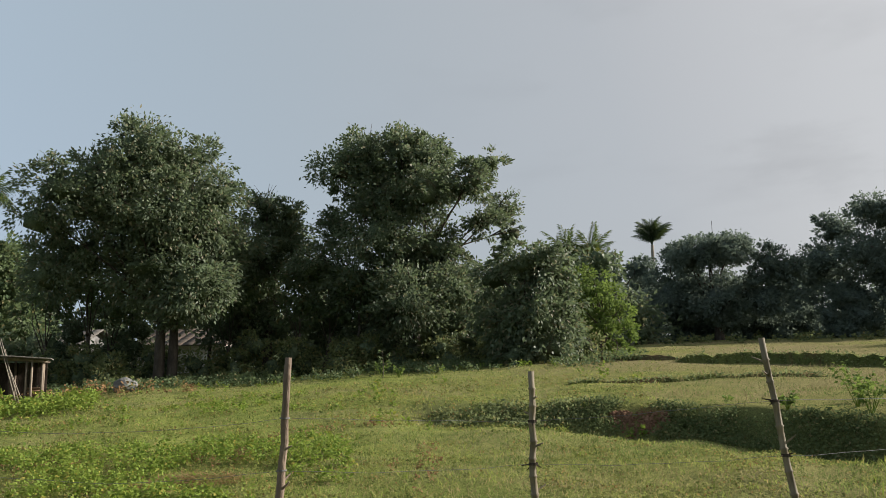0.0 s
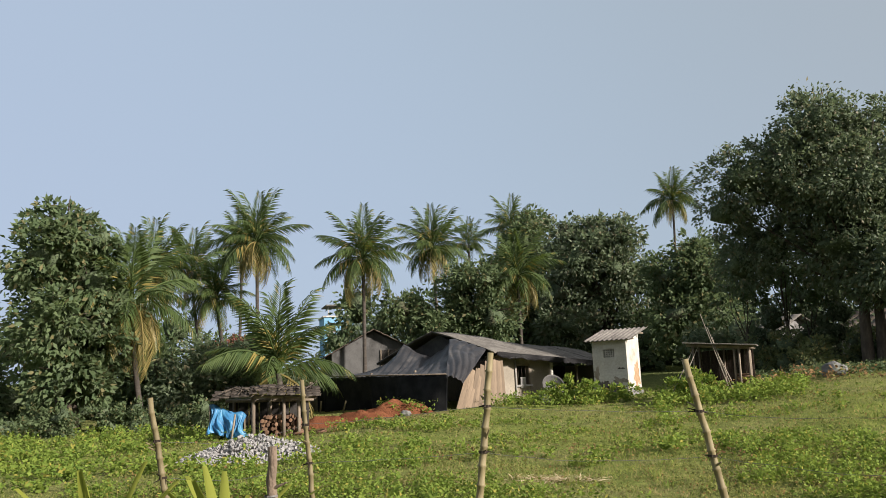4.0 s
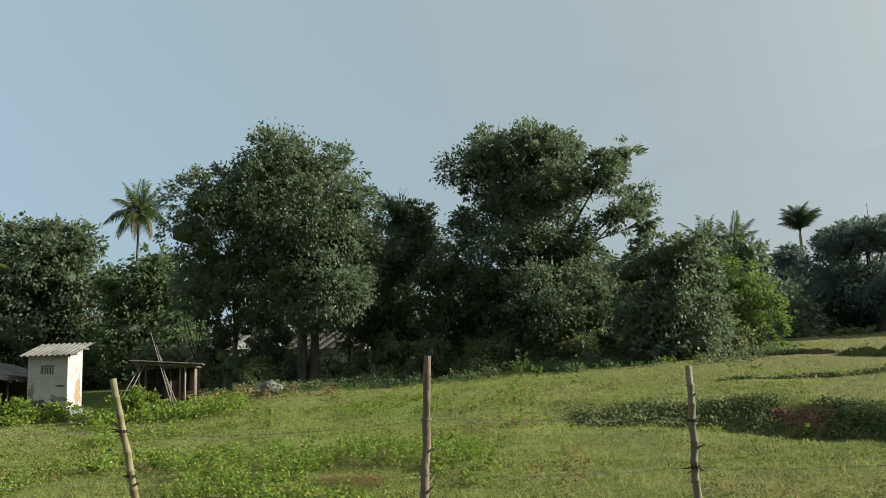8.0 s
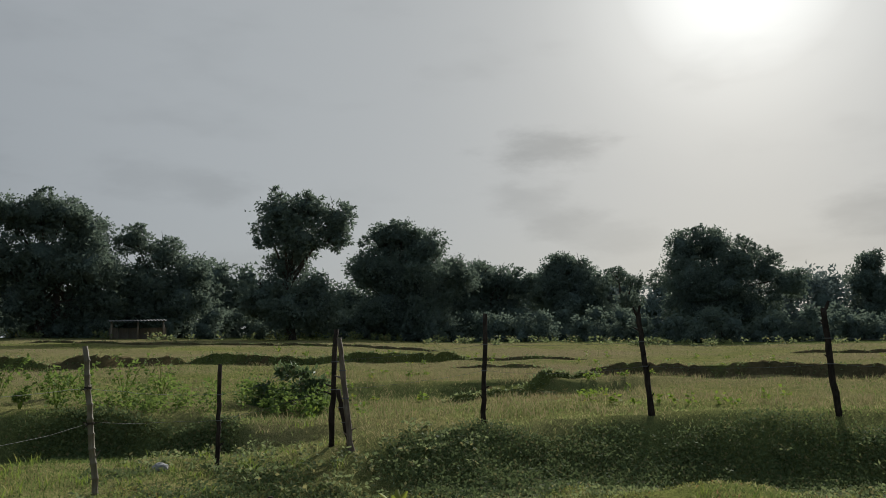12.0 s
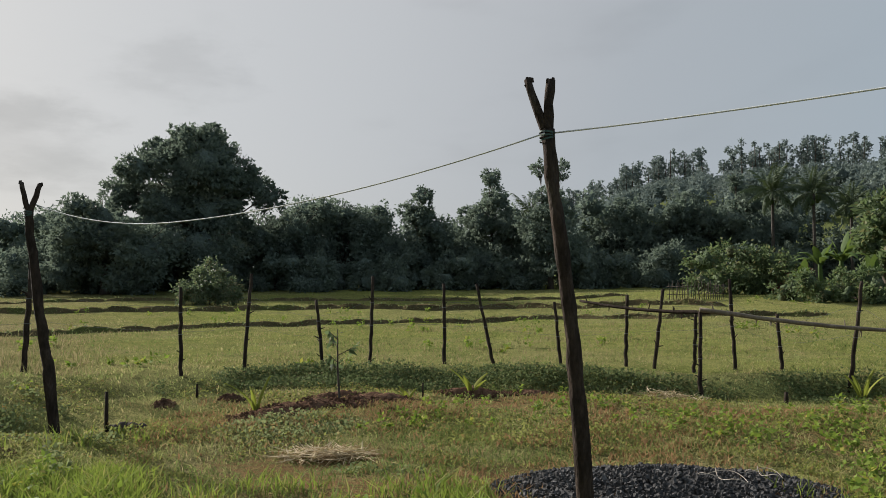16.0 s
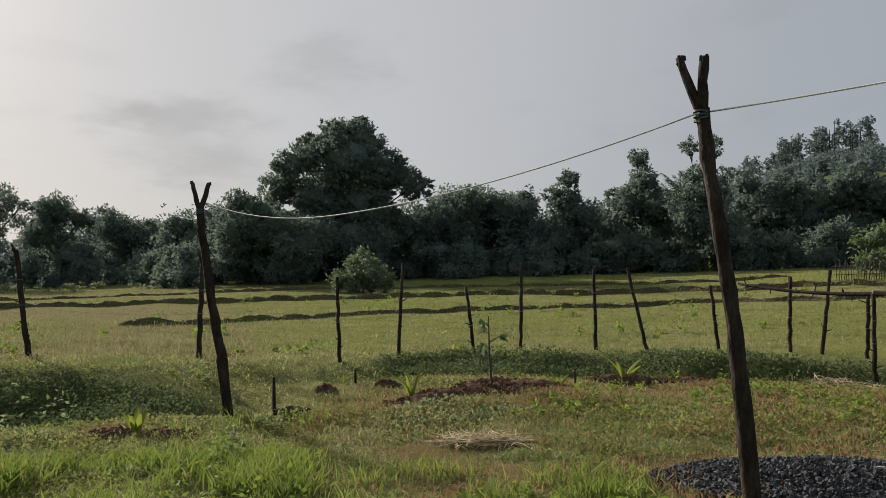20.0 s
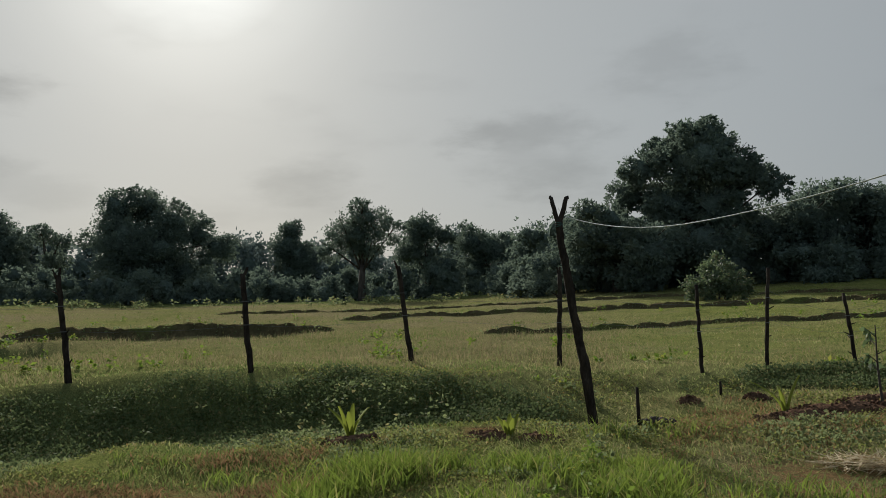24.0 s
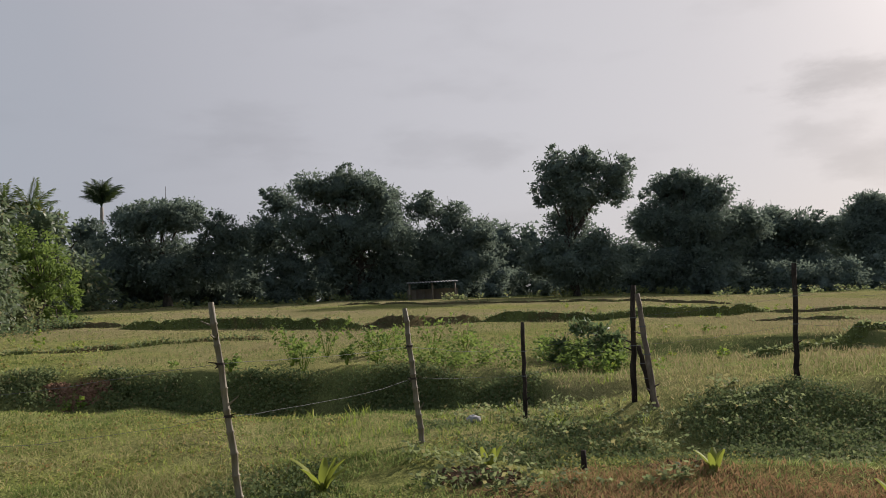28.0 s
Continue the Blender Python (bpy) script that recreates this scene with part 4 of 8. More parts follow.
for k, (a, d, h, r) in enumerate(((25.3, 37.0, 4.6, 0.09), (22.9, 36.5, 5.2, 0.10), (21.2, 38.0, 4.4, 0.07), (19.6, 39.0, 4.8, 0.08), (15.4, 37.5, 5.0, 0.09), (14.1, 35.5, 4.4, 0.07), (12.9, 36.0, 4.9, 0.08), (9.6, 34.5, 4.2, 0.07), (7.6, 35.0, 4.8, 0.09), (5.4, 34.0, 4.3, 0.07))):
    tree(a, d, [(-0.35, h, 0.7), (0.4, h + 0.7, 0.75), (0.1, h + 1.5, 0.65), (-0.5, h + 1.1, 0.5), (0.7, h - 0.1, 0.5)],
         0.20, M_LEAF_MID, trunk=r, seed=820 + k, cover=0.7, back=False,
         label="slim young tree with a thin trunk under larger crowns")
# ---- palms ----
M_WOOD = solid("weathered_grey_wood", (0.17, 0.135, 0.10), (0.28, 0.23, 0.17), 4, 50, 0.85, 0.5, stretch=(1, 1, 0.15), random=0.4)
M_WOOD_DARK = solid("dark_bark_post", (0.026, 0.020, 0.016), (0.060, 0.045, 0.035), 9, 45, 0.95, 1.0, stretch=(1, 1, 0.4), c3=(0.075, 0.061, 0.050), spec=0.05)
M_BAMBOO = solid("dry_bamboo", (0.175, 0.142, 0.072), (0.265, 0.22, 0.115), 5, 40, 0.65, 0.2, stretch=(1, 1, 0.2), c3=(0.15, 0.13, 0.07), random=0.35)
# darker copy of the bamboo: shade of backlit posts put into its colour
M_BAMBOO_SHADED = solid("shaded_brown_bamboo", (0.135, 0.110, 0.070), (0.215, 0.180, 0.115), 6, 40, 0.75, 0.4, stretch=(1, 1, 0.25), c3=(0.085, 0.068, 0.046), random=0.2)
M_PEELED = solid("peeling_pale_bark", (0.13, 0.095, 0.068), (0.21, 0.16, 0.115), 7, 40, 0.9, 0.8, stretch=(1, 1, 0.35), c3=(0.36, 0.30, 0.23))
M_WIRE = solid("dull_fence_wire", (0.11, 0.105, 0.10), (0.17, 0.165, 0.155), 30, 90, 0.75, 0.1)


def frond_mesh(seed, length=3.4, drop=1.0, pairs=34, leaflet=0.88, old=False):
    """One coconut frond along +x: an arching rib with hanging leaflets."""
    rng = np.random.default_rng(seed)
    ribs, P = [], []
    pts = []
    for i in range(9):
        s = i / 8
        pts.append(Vector((length * s * (1 - 0.18 * drop * s), 0, length * (0.32 * s - (0.30 + 0.36 * drop) * s * s))))
    v, f = tube_data(pts, [0.05 * (1 - 0.9 * i / 8) + 0.006 for i in range(9)], 5)
    rows = []
    for i in range(pairs):
        s = 0.14 + 0.86 * i / (pairs - 1)
        q = s * 8
        j = min(int(q), 7)
        p = pts[j].lerp(pts[j + 1], q - j)
        d = (pts[j + 1] - pts[j]).normalized()
        ll = leaflet * (0.45 + 0.55 * math.sin(math.pi * min(1.0, s * 0.95 + 0.12))) * rng.uniform(0.85, 1.1)
        for sg in (-1, 1):
            side = Vector((0, sg, 0))
            out = (d * 0.75 + side * 0.85 + Vector((0, 0, rng.uniform(-0.5, 0.1) - 0.25 * drop))).normalized()
            w = d * 0.048
            tip = p + out * ll + Vector((0, 0, -0.34 * ll * (1 + drop)))
            mid = p + out * ll * 0.5
            rows.append([p - w, mid - w * 0.9, tip, mid + w * 0.9])
    base = len(v)
    for r in rows:
        f.append((len(v), len(v) + 1, len(v) + 2, len(v) + 3))
        v += r
    me = bpy.data.meshes.new("frond")
    me.from_pydata([tuple(p) for p in v], [], f)
    me.materials.append(M_PALM_OLD if old else M_PALM)
    me.update()
    return me


FRONDS = [frond_mesh(k, 3.4, d) for k, d in enumerate((0.05, 0.35, 0.7, 1.05))]
FRONDS_OLD = [frond_mesh(k + 9, 3.2, d, old=True) for k, d in enumerate((1.2, 1.6))]


def palm(turn, dist, head, size=1.0, lean=(0.0, 0.0), fronds=22, old=4, seed=1, label="", thick=0.13, young=False, leaf=None, vase=False):
    """A coconut palm whose crown centre stands at the height head."""
    rng = np.random.default_rng(seed)
    x0, y0 = polar(turn, dist)
    z0 = land(x0, y0)
    thing = empty("palm_tree", (x0, y0, z0 - 0.1), turn, label=label or "tall coconut palm with slim grey trunk", category="palm tree", group="coconut palms")
    h = head - z0
    lx, ly = lean
    pts, rad = [], []
    n = 14
    for i in range(n + 1):
        s = i / n
        pts.append((-lx * (1 - s) ** 1.5, -ly * (1 - s) ** 1.5, h * s))
        rad.append(thick * (1.45 - 0.6 * min(1, s * 5)) * (1 - 0.3 * s) * (1.06 if i % 2 else 0.96))
    v, f = tube_data(pts, rad, 8)
    add_mesh("trunk", v, f, M_BARK_PALE if vase else M_PALM_TRUNK, thing, smooth=True)
    for k in range(fronds + old):
        dry = k >= fronds
        a = k * 2.39996 + rng.uniform(-0.25, 0.25)
        s = k / max(1, fronds - 1)
        if dry:
            me, tilt = FRONDS_OLD[k % 2], rng.uniform(-42, -20)
        else:
            me = FRONDS[3 if vase else min(3, int(s * 4))]
            tilt = (92 - 34 * s if vase else 80 - 62 * s if young else 76 - 98 * s) + rng.uniform(-10, 10)
        fr = new("frond", me)
        fr.parent = thing
        fr.matrix_basis = Matrix.Translation((0, 0, h)) @ Matrix.Rotation(a, 4, "Z") @ Matrix.Rotation(-radians(tilt), 4, "Y") @ Matrix.Scale(size * 0.76 * rng.uniform(0.85, 1.1), 4)
        if leaf:
            fr.material_slots[0].link = "OBJECT"
            fr.material_slots[0].material = leaf
        if dry:
            tagged(fr, "yellowed drooping frond")
    if not young:
        nuts = []
        for k in range(7):
            a = k * 0.9
            bm = bmesh.new()
            bmesh.ops.create_uvsphere(bm, u_segments=7, v_segments=5, radius=0.13)
            bmesh.ops.scale(bm, vec=(1, 1, 1.25), verts=bm.verts)
            c = part("coconut", bm, M_PALM, thing)
            c.location = (math.cos(a) * 0.3, math.sin(a) * 0.3, h - 0.28 - 0.12 * (k % 3))
    return thing


PALMS = (
    (63.5, 42, 7.6, 0.95, (0.6, 0), 20, 6, "coconut palm with yellowing lower fronds"),
    (64.8, 30, 4.7, 1.1, (-0.4, 0), 12, 7, "short coconut palm with many drooping yellow fronds"),
    (61.2, 47, 8.2, 1.0, (-0.9, 0), 20, 3, "leaning coconut palm in a clump"),
    (59.6, 44, 6.4, 0.9, (-0.8, 0), 18, 2, "leaning coconut palm with dark fronds"),
    (58.0, 52, 10.2, 0.9, (0.3, 0), 20, 3, "tall coconut palm behind the wood store"),
    (57.0, 42, 8.9, 1.0, (0.0, 0), 22, 6, "tall coconut palm with orange-yellow lower fronds"),
    (49.9, 42, 8.0, 1.05, (0.1, 0), 24, 5, "full-headed coconut palm behind the hut"),
    (45.1, 50, 9.6, 1.05, (-0.3, 0), 22, 4, "coconut palm with yellow lower fronds"),
    (42.6, 62, 11.8, 0.75, (0, 0), 16, 0, "small-headed areca palm against the sky"),
    (39.6, 58, 12.0, 0.95, (0, 0), 18, 2, "coconut palm among leafy trees"),
    (39.4, 44, 7.0, 1.0, (0, 0), 18, 3, "low coconut palm among leafy trees"),
    (28.7, 64, 14.3, 1.0, (0.5, 0), 20, 3, "wind-blown coconut palm above the trees"),
    (-9.2, 66, 10.6, 0.95, (0, 0), 14, 2, "coconut palm top behind the wood"),
    (-10.9, 66, 10.4, 0.95, (0, 0), 14, 2, "coconut palm top behind the wood"),
    (-148.9, 51, 7.3, 0.66, (0, 0), 16, 1, "coconut palm at the wood's edge"),
    (-151.3, 51, 7.2, 0.66, (0, 0), 16, 1, "coconut palm at the wood's edge"),
    (-153.4, 52, 6.5, 0.58, (0, 0), 15, 1, "coconut palm at the wood's edge"),
    (-157.5, 48, 7.6, 0.78, (0, 0), 16, 2, "coconut palm at the wood's edge"),
    (-138.0, 56, 5.0, 0.9, (0, 0), 12, 3, "low coconut palm in the wood"),
    (-133.5, 58, 6.8, 0.8, (0, 0), 12, 2, "low coconut palm in the wood"),
)
for i, (a, d, h, s, lean, n, o, label) in enumerate(PALMS):
    palm(a, d, h, s, lean, n + 6, o, 40 + i, label, leaf=M_PALM_WOOD if a < -130 else None)
palm(55.6, 29, 2.2, 1.2, (0, 0), 17, 3, 90, "young coconut palm with long arching fronds behind the wood store", 0.2, True)
palm(-14.9, 72, 11.9, 0.98, (0.2, 0), 24, 0, 91, "tall dark palm with dense upright vase-shaped crown", 0.22, True, M_PALM_WOOD, True)


# ---- fence ----
def pole_thing(name, top, low, r0, r1, label, category="fence post", seed=0, bamboo=True, group="field fence posts", kink=0.03, wires=(), skin=None):
    """A pole from its top down through a lower point into the ground."""
    rng = np.random.default_rng(seed)
    a, b = Vector(top), Vector(low)
    d = (b - a).normalized()
    foot = b.copy()
    while foot.z > land(foot.x, foot.y) - 0.12 and (foot - a).length < 4:
        foot += d * 0.04
    n = 11
    thing = empty(name, foot, 0, label=label, category=category, group=group)
    pts, rad = [], []
    for i in range(n + 1):
        s = i / n
        p = foot.lerp(a, s) - foot
        pts.append(p + Vector((rng.uniform(-kink, kink), rng.uniform(-kink, kink), 0)) * (0 if i in (0, n) else 1))
        rad.append(r0 + (r1 - r0) * s)
    if bamboo:
        p2, q2 = [], []
        for i in range(n + 1):
            if 0 < i < n:
                for o, k in ((-0.012, 1.0), (0.0, 1.32), (0.012, 1.0)):
                    p2.append(pts[i] + (pts[i + 1] - pts[i - 1]).normalized() * o)
                    q2.append(rad[i] * k)
            else:
                p2.append(pts[i])
                q2.append(rad[i])
        pts, rad = p2, q2
    v, f = tube_data(pts, rad, 9, rng, 0.05 if bamboo else 0.18)
    add_mesh("pole", v, f, skin, thing, smooth=True)
    for k in range(4):
        s = rng.uniform(0.15, 0.9)
        p = foot.lerp(a, s) - foot
        o = Vector((rng.uniform(-1, 1), rng.uniform(-1, 1), 0.4)).normalized()
        v, f = tube_data([p, p + o * (r0 + 0.03 + rng.uniform(0, 0.08))], [r0 * 0.38, r0 * 0.16], 5)
        add_mesh("stub", v, f, skin, thing)
    if not bamboo and r0 > 0.045:
        for k in range(2):
            o = Vector((rng.uniform(-1, 1), rng.uniform(-1, 1), 1.4)).normalized()
            p = a - foot - Vector((0, 0, 0.05))
            v, f = tube_data([p, p + o * 0.07, p + o * 0.14 + Vector((0, 0, 0.03))], [r1 * 0.75, r1 * 0.6, r1 * 0.4], 6, rng, 0.15)
            add_mesh("fork_tip", v, f, skin, thing)
    for s in wires:
        p = foot.lerp(a, s) - foot
        bm = bmesh.new()
        bmesh.ops.create_cone(bm, segments=9, radius1=r0 * 1.2, radius2=r0 * 1.16, depth=0.022 if bamboo else 0.012, cap_ends=False)
        ring = part("wire_tie", bm, M_WOOD_DARK if bamboo else M_WIRE, thing)
        ring.location = p
        for k in range(3 if bamboo else 0):
            o = Vector((rng.uniform(-1, 1), rng.uniform(-1, 1), rng.uniform(-0.5, 0.3))).normalized()
            v, f = tube_data([p + o * r0, p + o * (r0 + rng.uniform(0.03, 0.08))], [0.007, 0.003], 4)
            add_mesh("tie_end", v, f, M_WOOD_DARK, thing)
    return foot, a


# top, a lower point, radius, bamboo or dark wood
POSTS = (
    ((-8.33, 4.22, 1.57), (-8.26, 4.35, 0.66), 0.034, 1),
    ((-7.32, 5.32, 1.68), (-7.27, 5.39, 0.54), 0.027, 1),
    ((-5.64, 6.29, 1.85), (-5.76, 6.17, 0.5), 0.038, 1),
    ((-4.14, 7.22, 1.7), (-3.92, 7.33, 0.44), 0.036, 1),
    ((-5.49, 3.74, 1.2), (-5.5, 3.73, 0.86), 0.04, 2),
    ((-1.24, 6.79, 1.77), (-1.3, 6.78, 0.7), 0.036, 2),
    ((0.82, 7.43, 1.61), (0.81, 7.43, 0.57), 0.034, 3),
    ((2.67, 6.8, 1.84), (2.83, 6.74, 0.43), 0.031, 3),
    ((5.45, 8.03, 1.75), (5.56, 7.95, 0.24), 0.034, 3),
    ((7.65, 8.45, 1.51), (7.63, 8.47, 0.22), 0.031, 0),
    ((9.21, 7.83, 1.95), (9.16, 7.9, 0.48), 0.043, 0),
    ((8.93, 7.54, 1.82), (9.04, 7.41, 0.12), 0.044, 2),
    ((9.07, 7.69, 1.11), (9.15, 7.59, 0.47), 0.042, 0),
    ((11.03, 6.46, 2.15), (10.98, 6.53, 0.46), 0.04, 0),
    ((12.19, 4.51, 2.09), (12.24, 4.38, 0.46), 0.046, 0),
    ((12.85, 2.06, 2.06), (12.87, 1.98, 0.5), 0.047, 0),
    ((14.63, -0.29, 2.16), (14.63, -0.48, 0.38), 0.046, 0),
    ((14.32, -3.05, 1.93), (14.34, -2.98, 0.35), 0.047, 0),
    ((12.39, -4.71, 1.65), (12.38, -4.73, 0.2), 0.031, 0),
    ((12.46, -5.86, 1.87), (12.5, -5.76, 0.14), 0.031, 0),
    ((12.27, -6.91, 1.45), (12.2, -7.03, 0.13), 0.031, 0),
    ((11.97, -7.81, 1.84), (11.99, -7.77, 0.15), 0.031, 0),
    ((11.29, -8.78, 1.72), (11.28, -8.79, 0.19), 0.031, 0),
    ((11.18, -9.4, 1.72), (10.98, -9.63, 0.23), 0.031, 0),
    ((10.22, -10.3, 1.41), (10.15, -10.38, 0.32), 0.031, 0),
    ((9.21, -10.96, 1.53), (9.24, -10.94, 0.38), 0.031, 0),
    ((8.77, -11.32, 1.62), (8.88, -11.23, 0.44), 0.031, 0),
    ((8.26, -11.48, 1.26), (8.29, -11.45, 0.43), 0.031, 0),
    ((7.45, -10.45, 1.29), (7.46, -10.45, 0.19), 0.031, 0),
    ((7.95, -11.93, 1.78), (7.9, -11.97, 0.23), 0.031, 0),
    ((7.37, -12.3, 1.24), (7.31, -12.34, 0.18), 0.031, 0),
    ((6.1, -12.42, 1.73), (6.28, -12.33, 0.15), 0.031, 0),
    ((5.23, -12.27, 1.31), (5.25, -12.26, 0.18), 0.031, 0),
)
feet = []
for i, (top, low, r, sort) in enumerate(POSTS):
    text = ("dark rough-barked wooden fence post in the meadow", "knotted dry bamboo fence post with wire ties", "peeling pale-barked wooden fence post", "brown bamboo fence post with knots and wire, toned for shade")[sort]
    feet.append(pole_thing("fence_post", top, low, r, r * 0.8, text, seed=i, bamboo=sort in (1, 3), kink=0.008 if sort in (1, 3) else 0.009, wires=(0.52, 0.74), skin=(M_WOOD_DARK, M_BAMBOO, M_PEELED, M_BAMBOO_SHADED)[sort]))
# ---- woods behind the single trees, undergrowth and ground cover ----
def woods(name, label, category, turns, dist, height, step, radius, leaf, material, seed, cover=0.8, rows=3, spread=3.0, taper=0.35):
    """A belt of leafy growth along an arc: one mass nobody could count."""
    rng = np.random.default_rng(seed)
    lobes = []
    t = max(turns)
    while t > min(turns):
        d = dist + rng.uniform(-spread, spread)
        x, y = polar(t, d)
        z = land(x, y)
        h = height * (0.7 + 0.6 * rng.random())
        k = 0
        for i in range(rows):
            s = (i + 0.5) / rows
            r = radius * rng.uniform(0.75, 1.2) * (1 - taper * s)
            lobes.append((x + rng.uniform(-1, 1) * radius * 0.6, y + rng.uniform(-1, 1) * radius * 0.6, z + h * s, r))
        t -= math.degrees(step * rng.uniform(0.7, 1.3) / dist)
    far = material in (M_LEAF_HAZED, M_LEAF_MIST)
    ob = quads(name, lobe_leaves(rng, lobes, leaf * (0.52 if far else 0.85), cover * 0.85, 0.3, 0.95, 0.34, far), material)
    tagged(inner_mass(lobes, 0.52, M_INNER_HAZED if far else M_INNER, seed + 700, ob, 2, 0.95), kind="stuff")
    return tagged(ob, label, category, kind="stuff")


woods("undergrowth", "dark green shrubs below the meadow's edge trees", "undergrowth", (24, -11), 33.5, 1.3, 0.9, 0.75, 0.17, M_VINE, 201, 0.75, 2, 1.2)
woods("undergrowth", "tangled dark shrubs among the tree trunks", "undergrowth", (13.2, -12), 39.0, 2.4, 1.3, 1.1, 0.28, M_LEAF, 202, 0.65, 3, 2.0)
woods("undergrowth", "tangled dark shrubs behind the lean-to", "undergrowth", (27, 19), 39.0, 2.2, 1.3, 1.1, 0.28, M_LEAF, 220, 0.65, 3, 2.0)
woods("woodland", "dense shaded woodland behind the meadow trees", "woodland", (27, -13), 52, 4.6, 2.0, 1.9, 0.42, M_LEAF, 203, 0.7, 4, 4)
woods("woodland", "leafy woodland behind hut and palms", "woodland", (50.6, 26), 52, 4.6, 1.8, 1.7, 0.40, M_LEAF_MID, 204, 0.75, 3, 5)
woods("woodland", "leafy woodland behind the palm clump", "woodland", (64, 54.6), 52, 3.6, 1.8, 1.6, 0.40, M_LEAF_MID, 219, 0.75, 3, 5)
woods("woodland", "leafy garden growth below the palms", "woodland", (76, 55.5), 36, 2.6, 1.3, 1.2, 0.28, M_LEAF_MID, 205, 0.9, 3, 3)
woods("undergrowth", "bright green weeds beside the wood store", "undergrowth", (75, 60), 29, 0.6, 0.8, 0.6, 0.14, M_LEAF_MID, 206, 0.8, 2, 2.0)
woods("woodland", "far belt of trees behind palms", "woodland", (50.5, 24), 85, 5.0, 3.4, 2.6, 0.8, M_LEAF_HAZED, 207, 0.55, 2, 8)
woods("woodland", "dark belt of trees at the field's end", "woodland", (-9, -62), 72, 5.0, 2.2, 2.3, 0.60, M_LEAF_HAZED, 208, 0.75, 3, 5)
woods("undergrowth", "shaded shrubs below the field-end trees", "undergrowth", (-12, -64), 61, 1.8, 1.5, 1.2, 0.36, M_LEAF_HAZED, 209, 0.8, 2, 2)
woods("undergrowth", "bushy hedge at the far field's end", "undergrowth", (-58, -104), 67, 2.2, 1.1, 1.2, 0.40, M_LEAF_HAZED, 210, 0.7, 2, 3)
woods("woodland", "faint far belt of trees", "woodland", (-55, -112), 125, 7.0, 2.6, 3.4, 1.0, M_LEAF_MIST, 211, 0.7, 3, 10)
woods("woodland", "dense dark wood along the field", "woodland", (-100, -160), 56, 4.6, 1.7, 1.7, 0.44, M_LEAF_HAZED, 212, 0.5, 4, 3)
woods("undergrowth", "shrubs at the foot of the field wood", "undergrowth", (-99, -150), 50, 1.9, 1.1, 1.1, 0.32, M_LEAF_HAZED, 213, 0.85, 2, 1.5)
woods("undergrowth", "low dark shrubs at the back of the field", "undergrowth", (-98, -128), 61, 2.2, 1.1, 1.2, 0.34, M_LEAF_HAZED, 221, 0.75, 2, 1.0)
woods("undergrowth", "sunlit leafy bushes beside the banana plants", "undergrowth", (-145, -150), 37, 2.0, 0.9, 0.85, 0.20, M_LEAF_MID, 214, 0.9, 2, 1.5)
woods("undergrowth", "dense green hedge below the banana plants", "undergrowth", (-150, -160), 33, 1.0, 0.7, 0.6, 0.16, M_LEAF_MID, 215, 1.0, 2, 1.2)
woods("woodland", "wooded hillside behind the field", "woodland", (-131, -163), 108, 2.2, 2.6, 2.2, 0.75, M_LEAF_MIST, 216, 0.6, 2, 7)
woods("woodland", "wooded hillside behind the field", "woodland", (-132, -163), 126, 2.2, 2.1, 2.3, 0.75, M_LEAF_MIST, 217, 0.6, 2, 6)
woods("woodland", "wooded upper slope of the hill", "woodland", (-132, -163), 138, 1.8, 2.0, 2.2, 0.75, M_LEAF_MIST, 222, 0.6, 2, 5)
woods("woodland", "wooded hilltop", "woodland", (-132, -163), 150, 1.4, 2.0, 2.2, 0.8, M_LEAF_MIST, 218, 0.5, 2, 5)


def hilltop_trees():
    """A skyline of tall slim trees with thin crowns."""
    rng = np.random.default_rng(77)
    lobes, stems = [], []
    for k in range(130):
        t = rng.uniform(-162, -134.5)
        d = rng.uniform(146, 165)
        x, y = polar(t, d)
        z = land(x, y)
        h = rng.uniform(5.2, 7.6)
        stems.append(tube_data([(x, y, z - 0.3), (x + rng.uniform(-0.5, 0.5), y, z + h)], [0.15, 0.05], 5))
        for i in range(4):
            lobes.append((x + rng.uniform(-1.0, 1.0), y + rng.uniform(-0.8, 0.8), z + h * (0.5 + 0.16 * i), rng.uniform(0.35, 0.7)))
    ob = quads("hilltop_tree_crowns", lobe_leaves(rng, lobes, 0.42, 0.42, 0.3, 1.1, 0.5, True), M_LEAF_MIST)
    tagged(ob, "thin crowns of slim trees along the hilltop", "woodland", kind="stuff")
    v, f = joined(stems)
    st = add_mesh("hilltop_tree_stems", v, f, M_BARK)
    tagged(st, "slim stems of trees along the hilltop", "woodland", kind="stuff")


hilltop_trees()


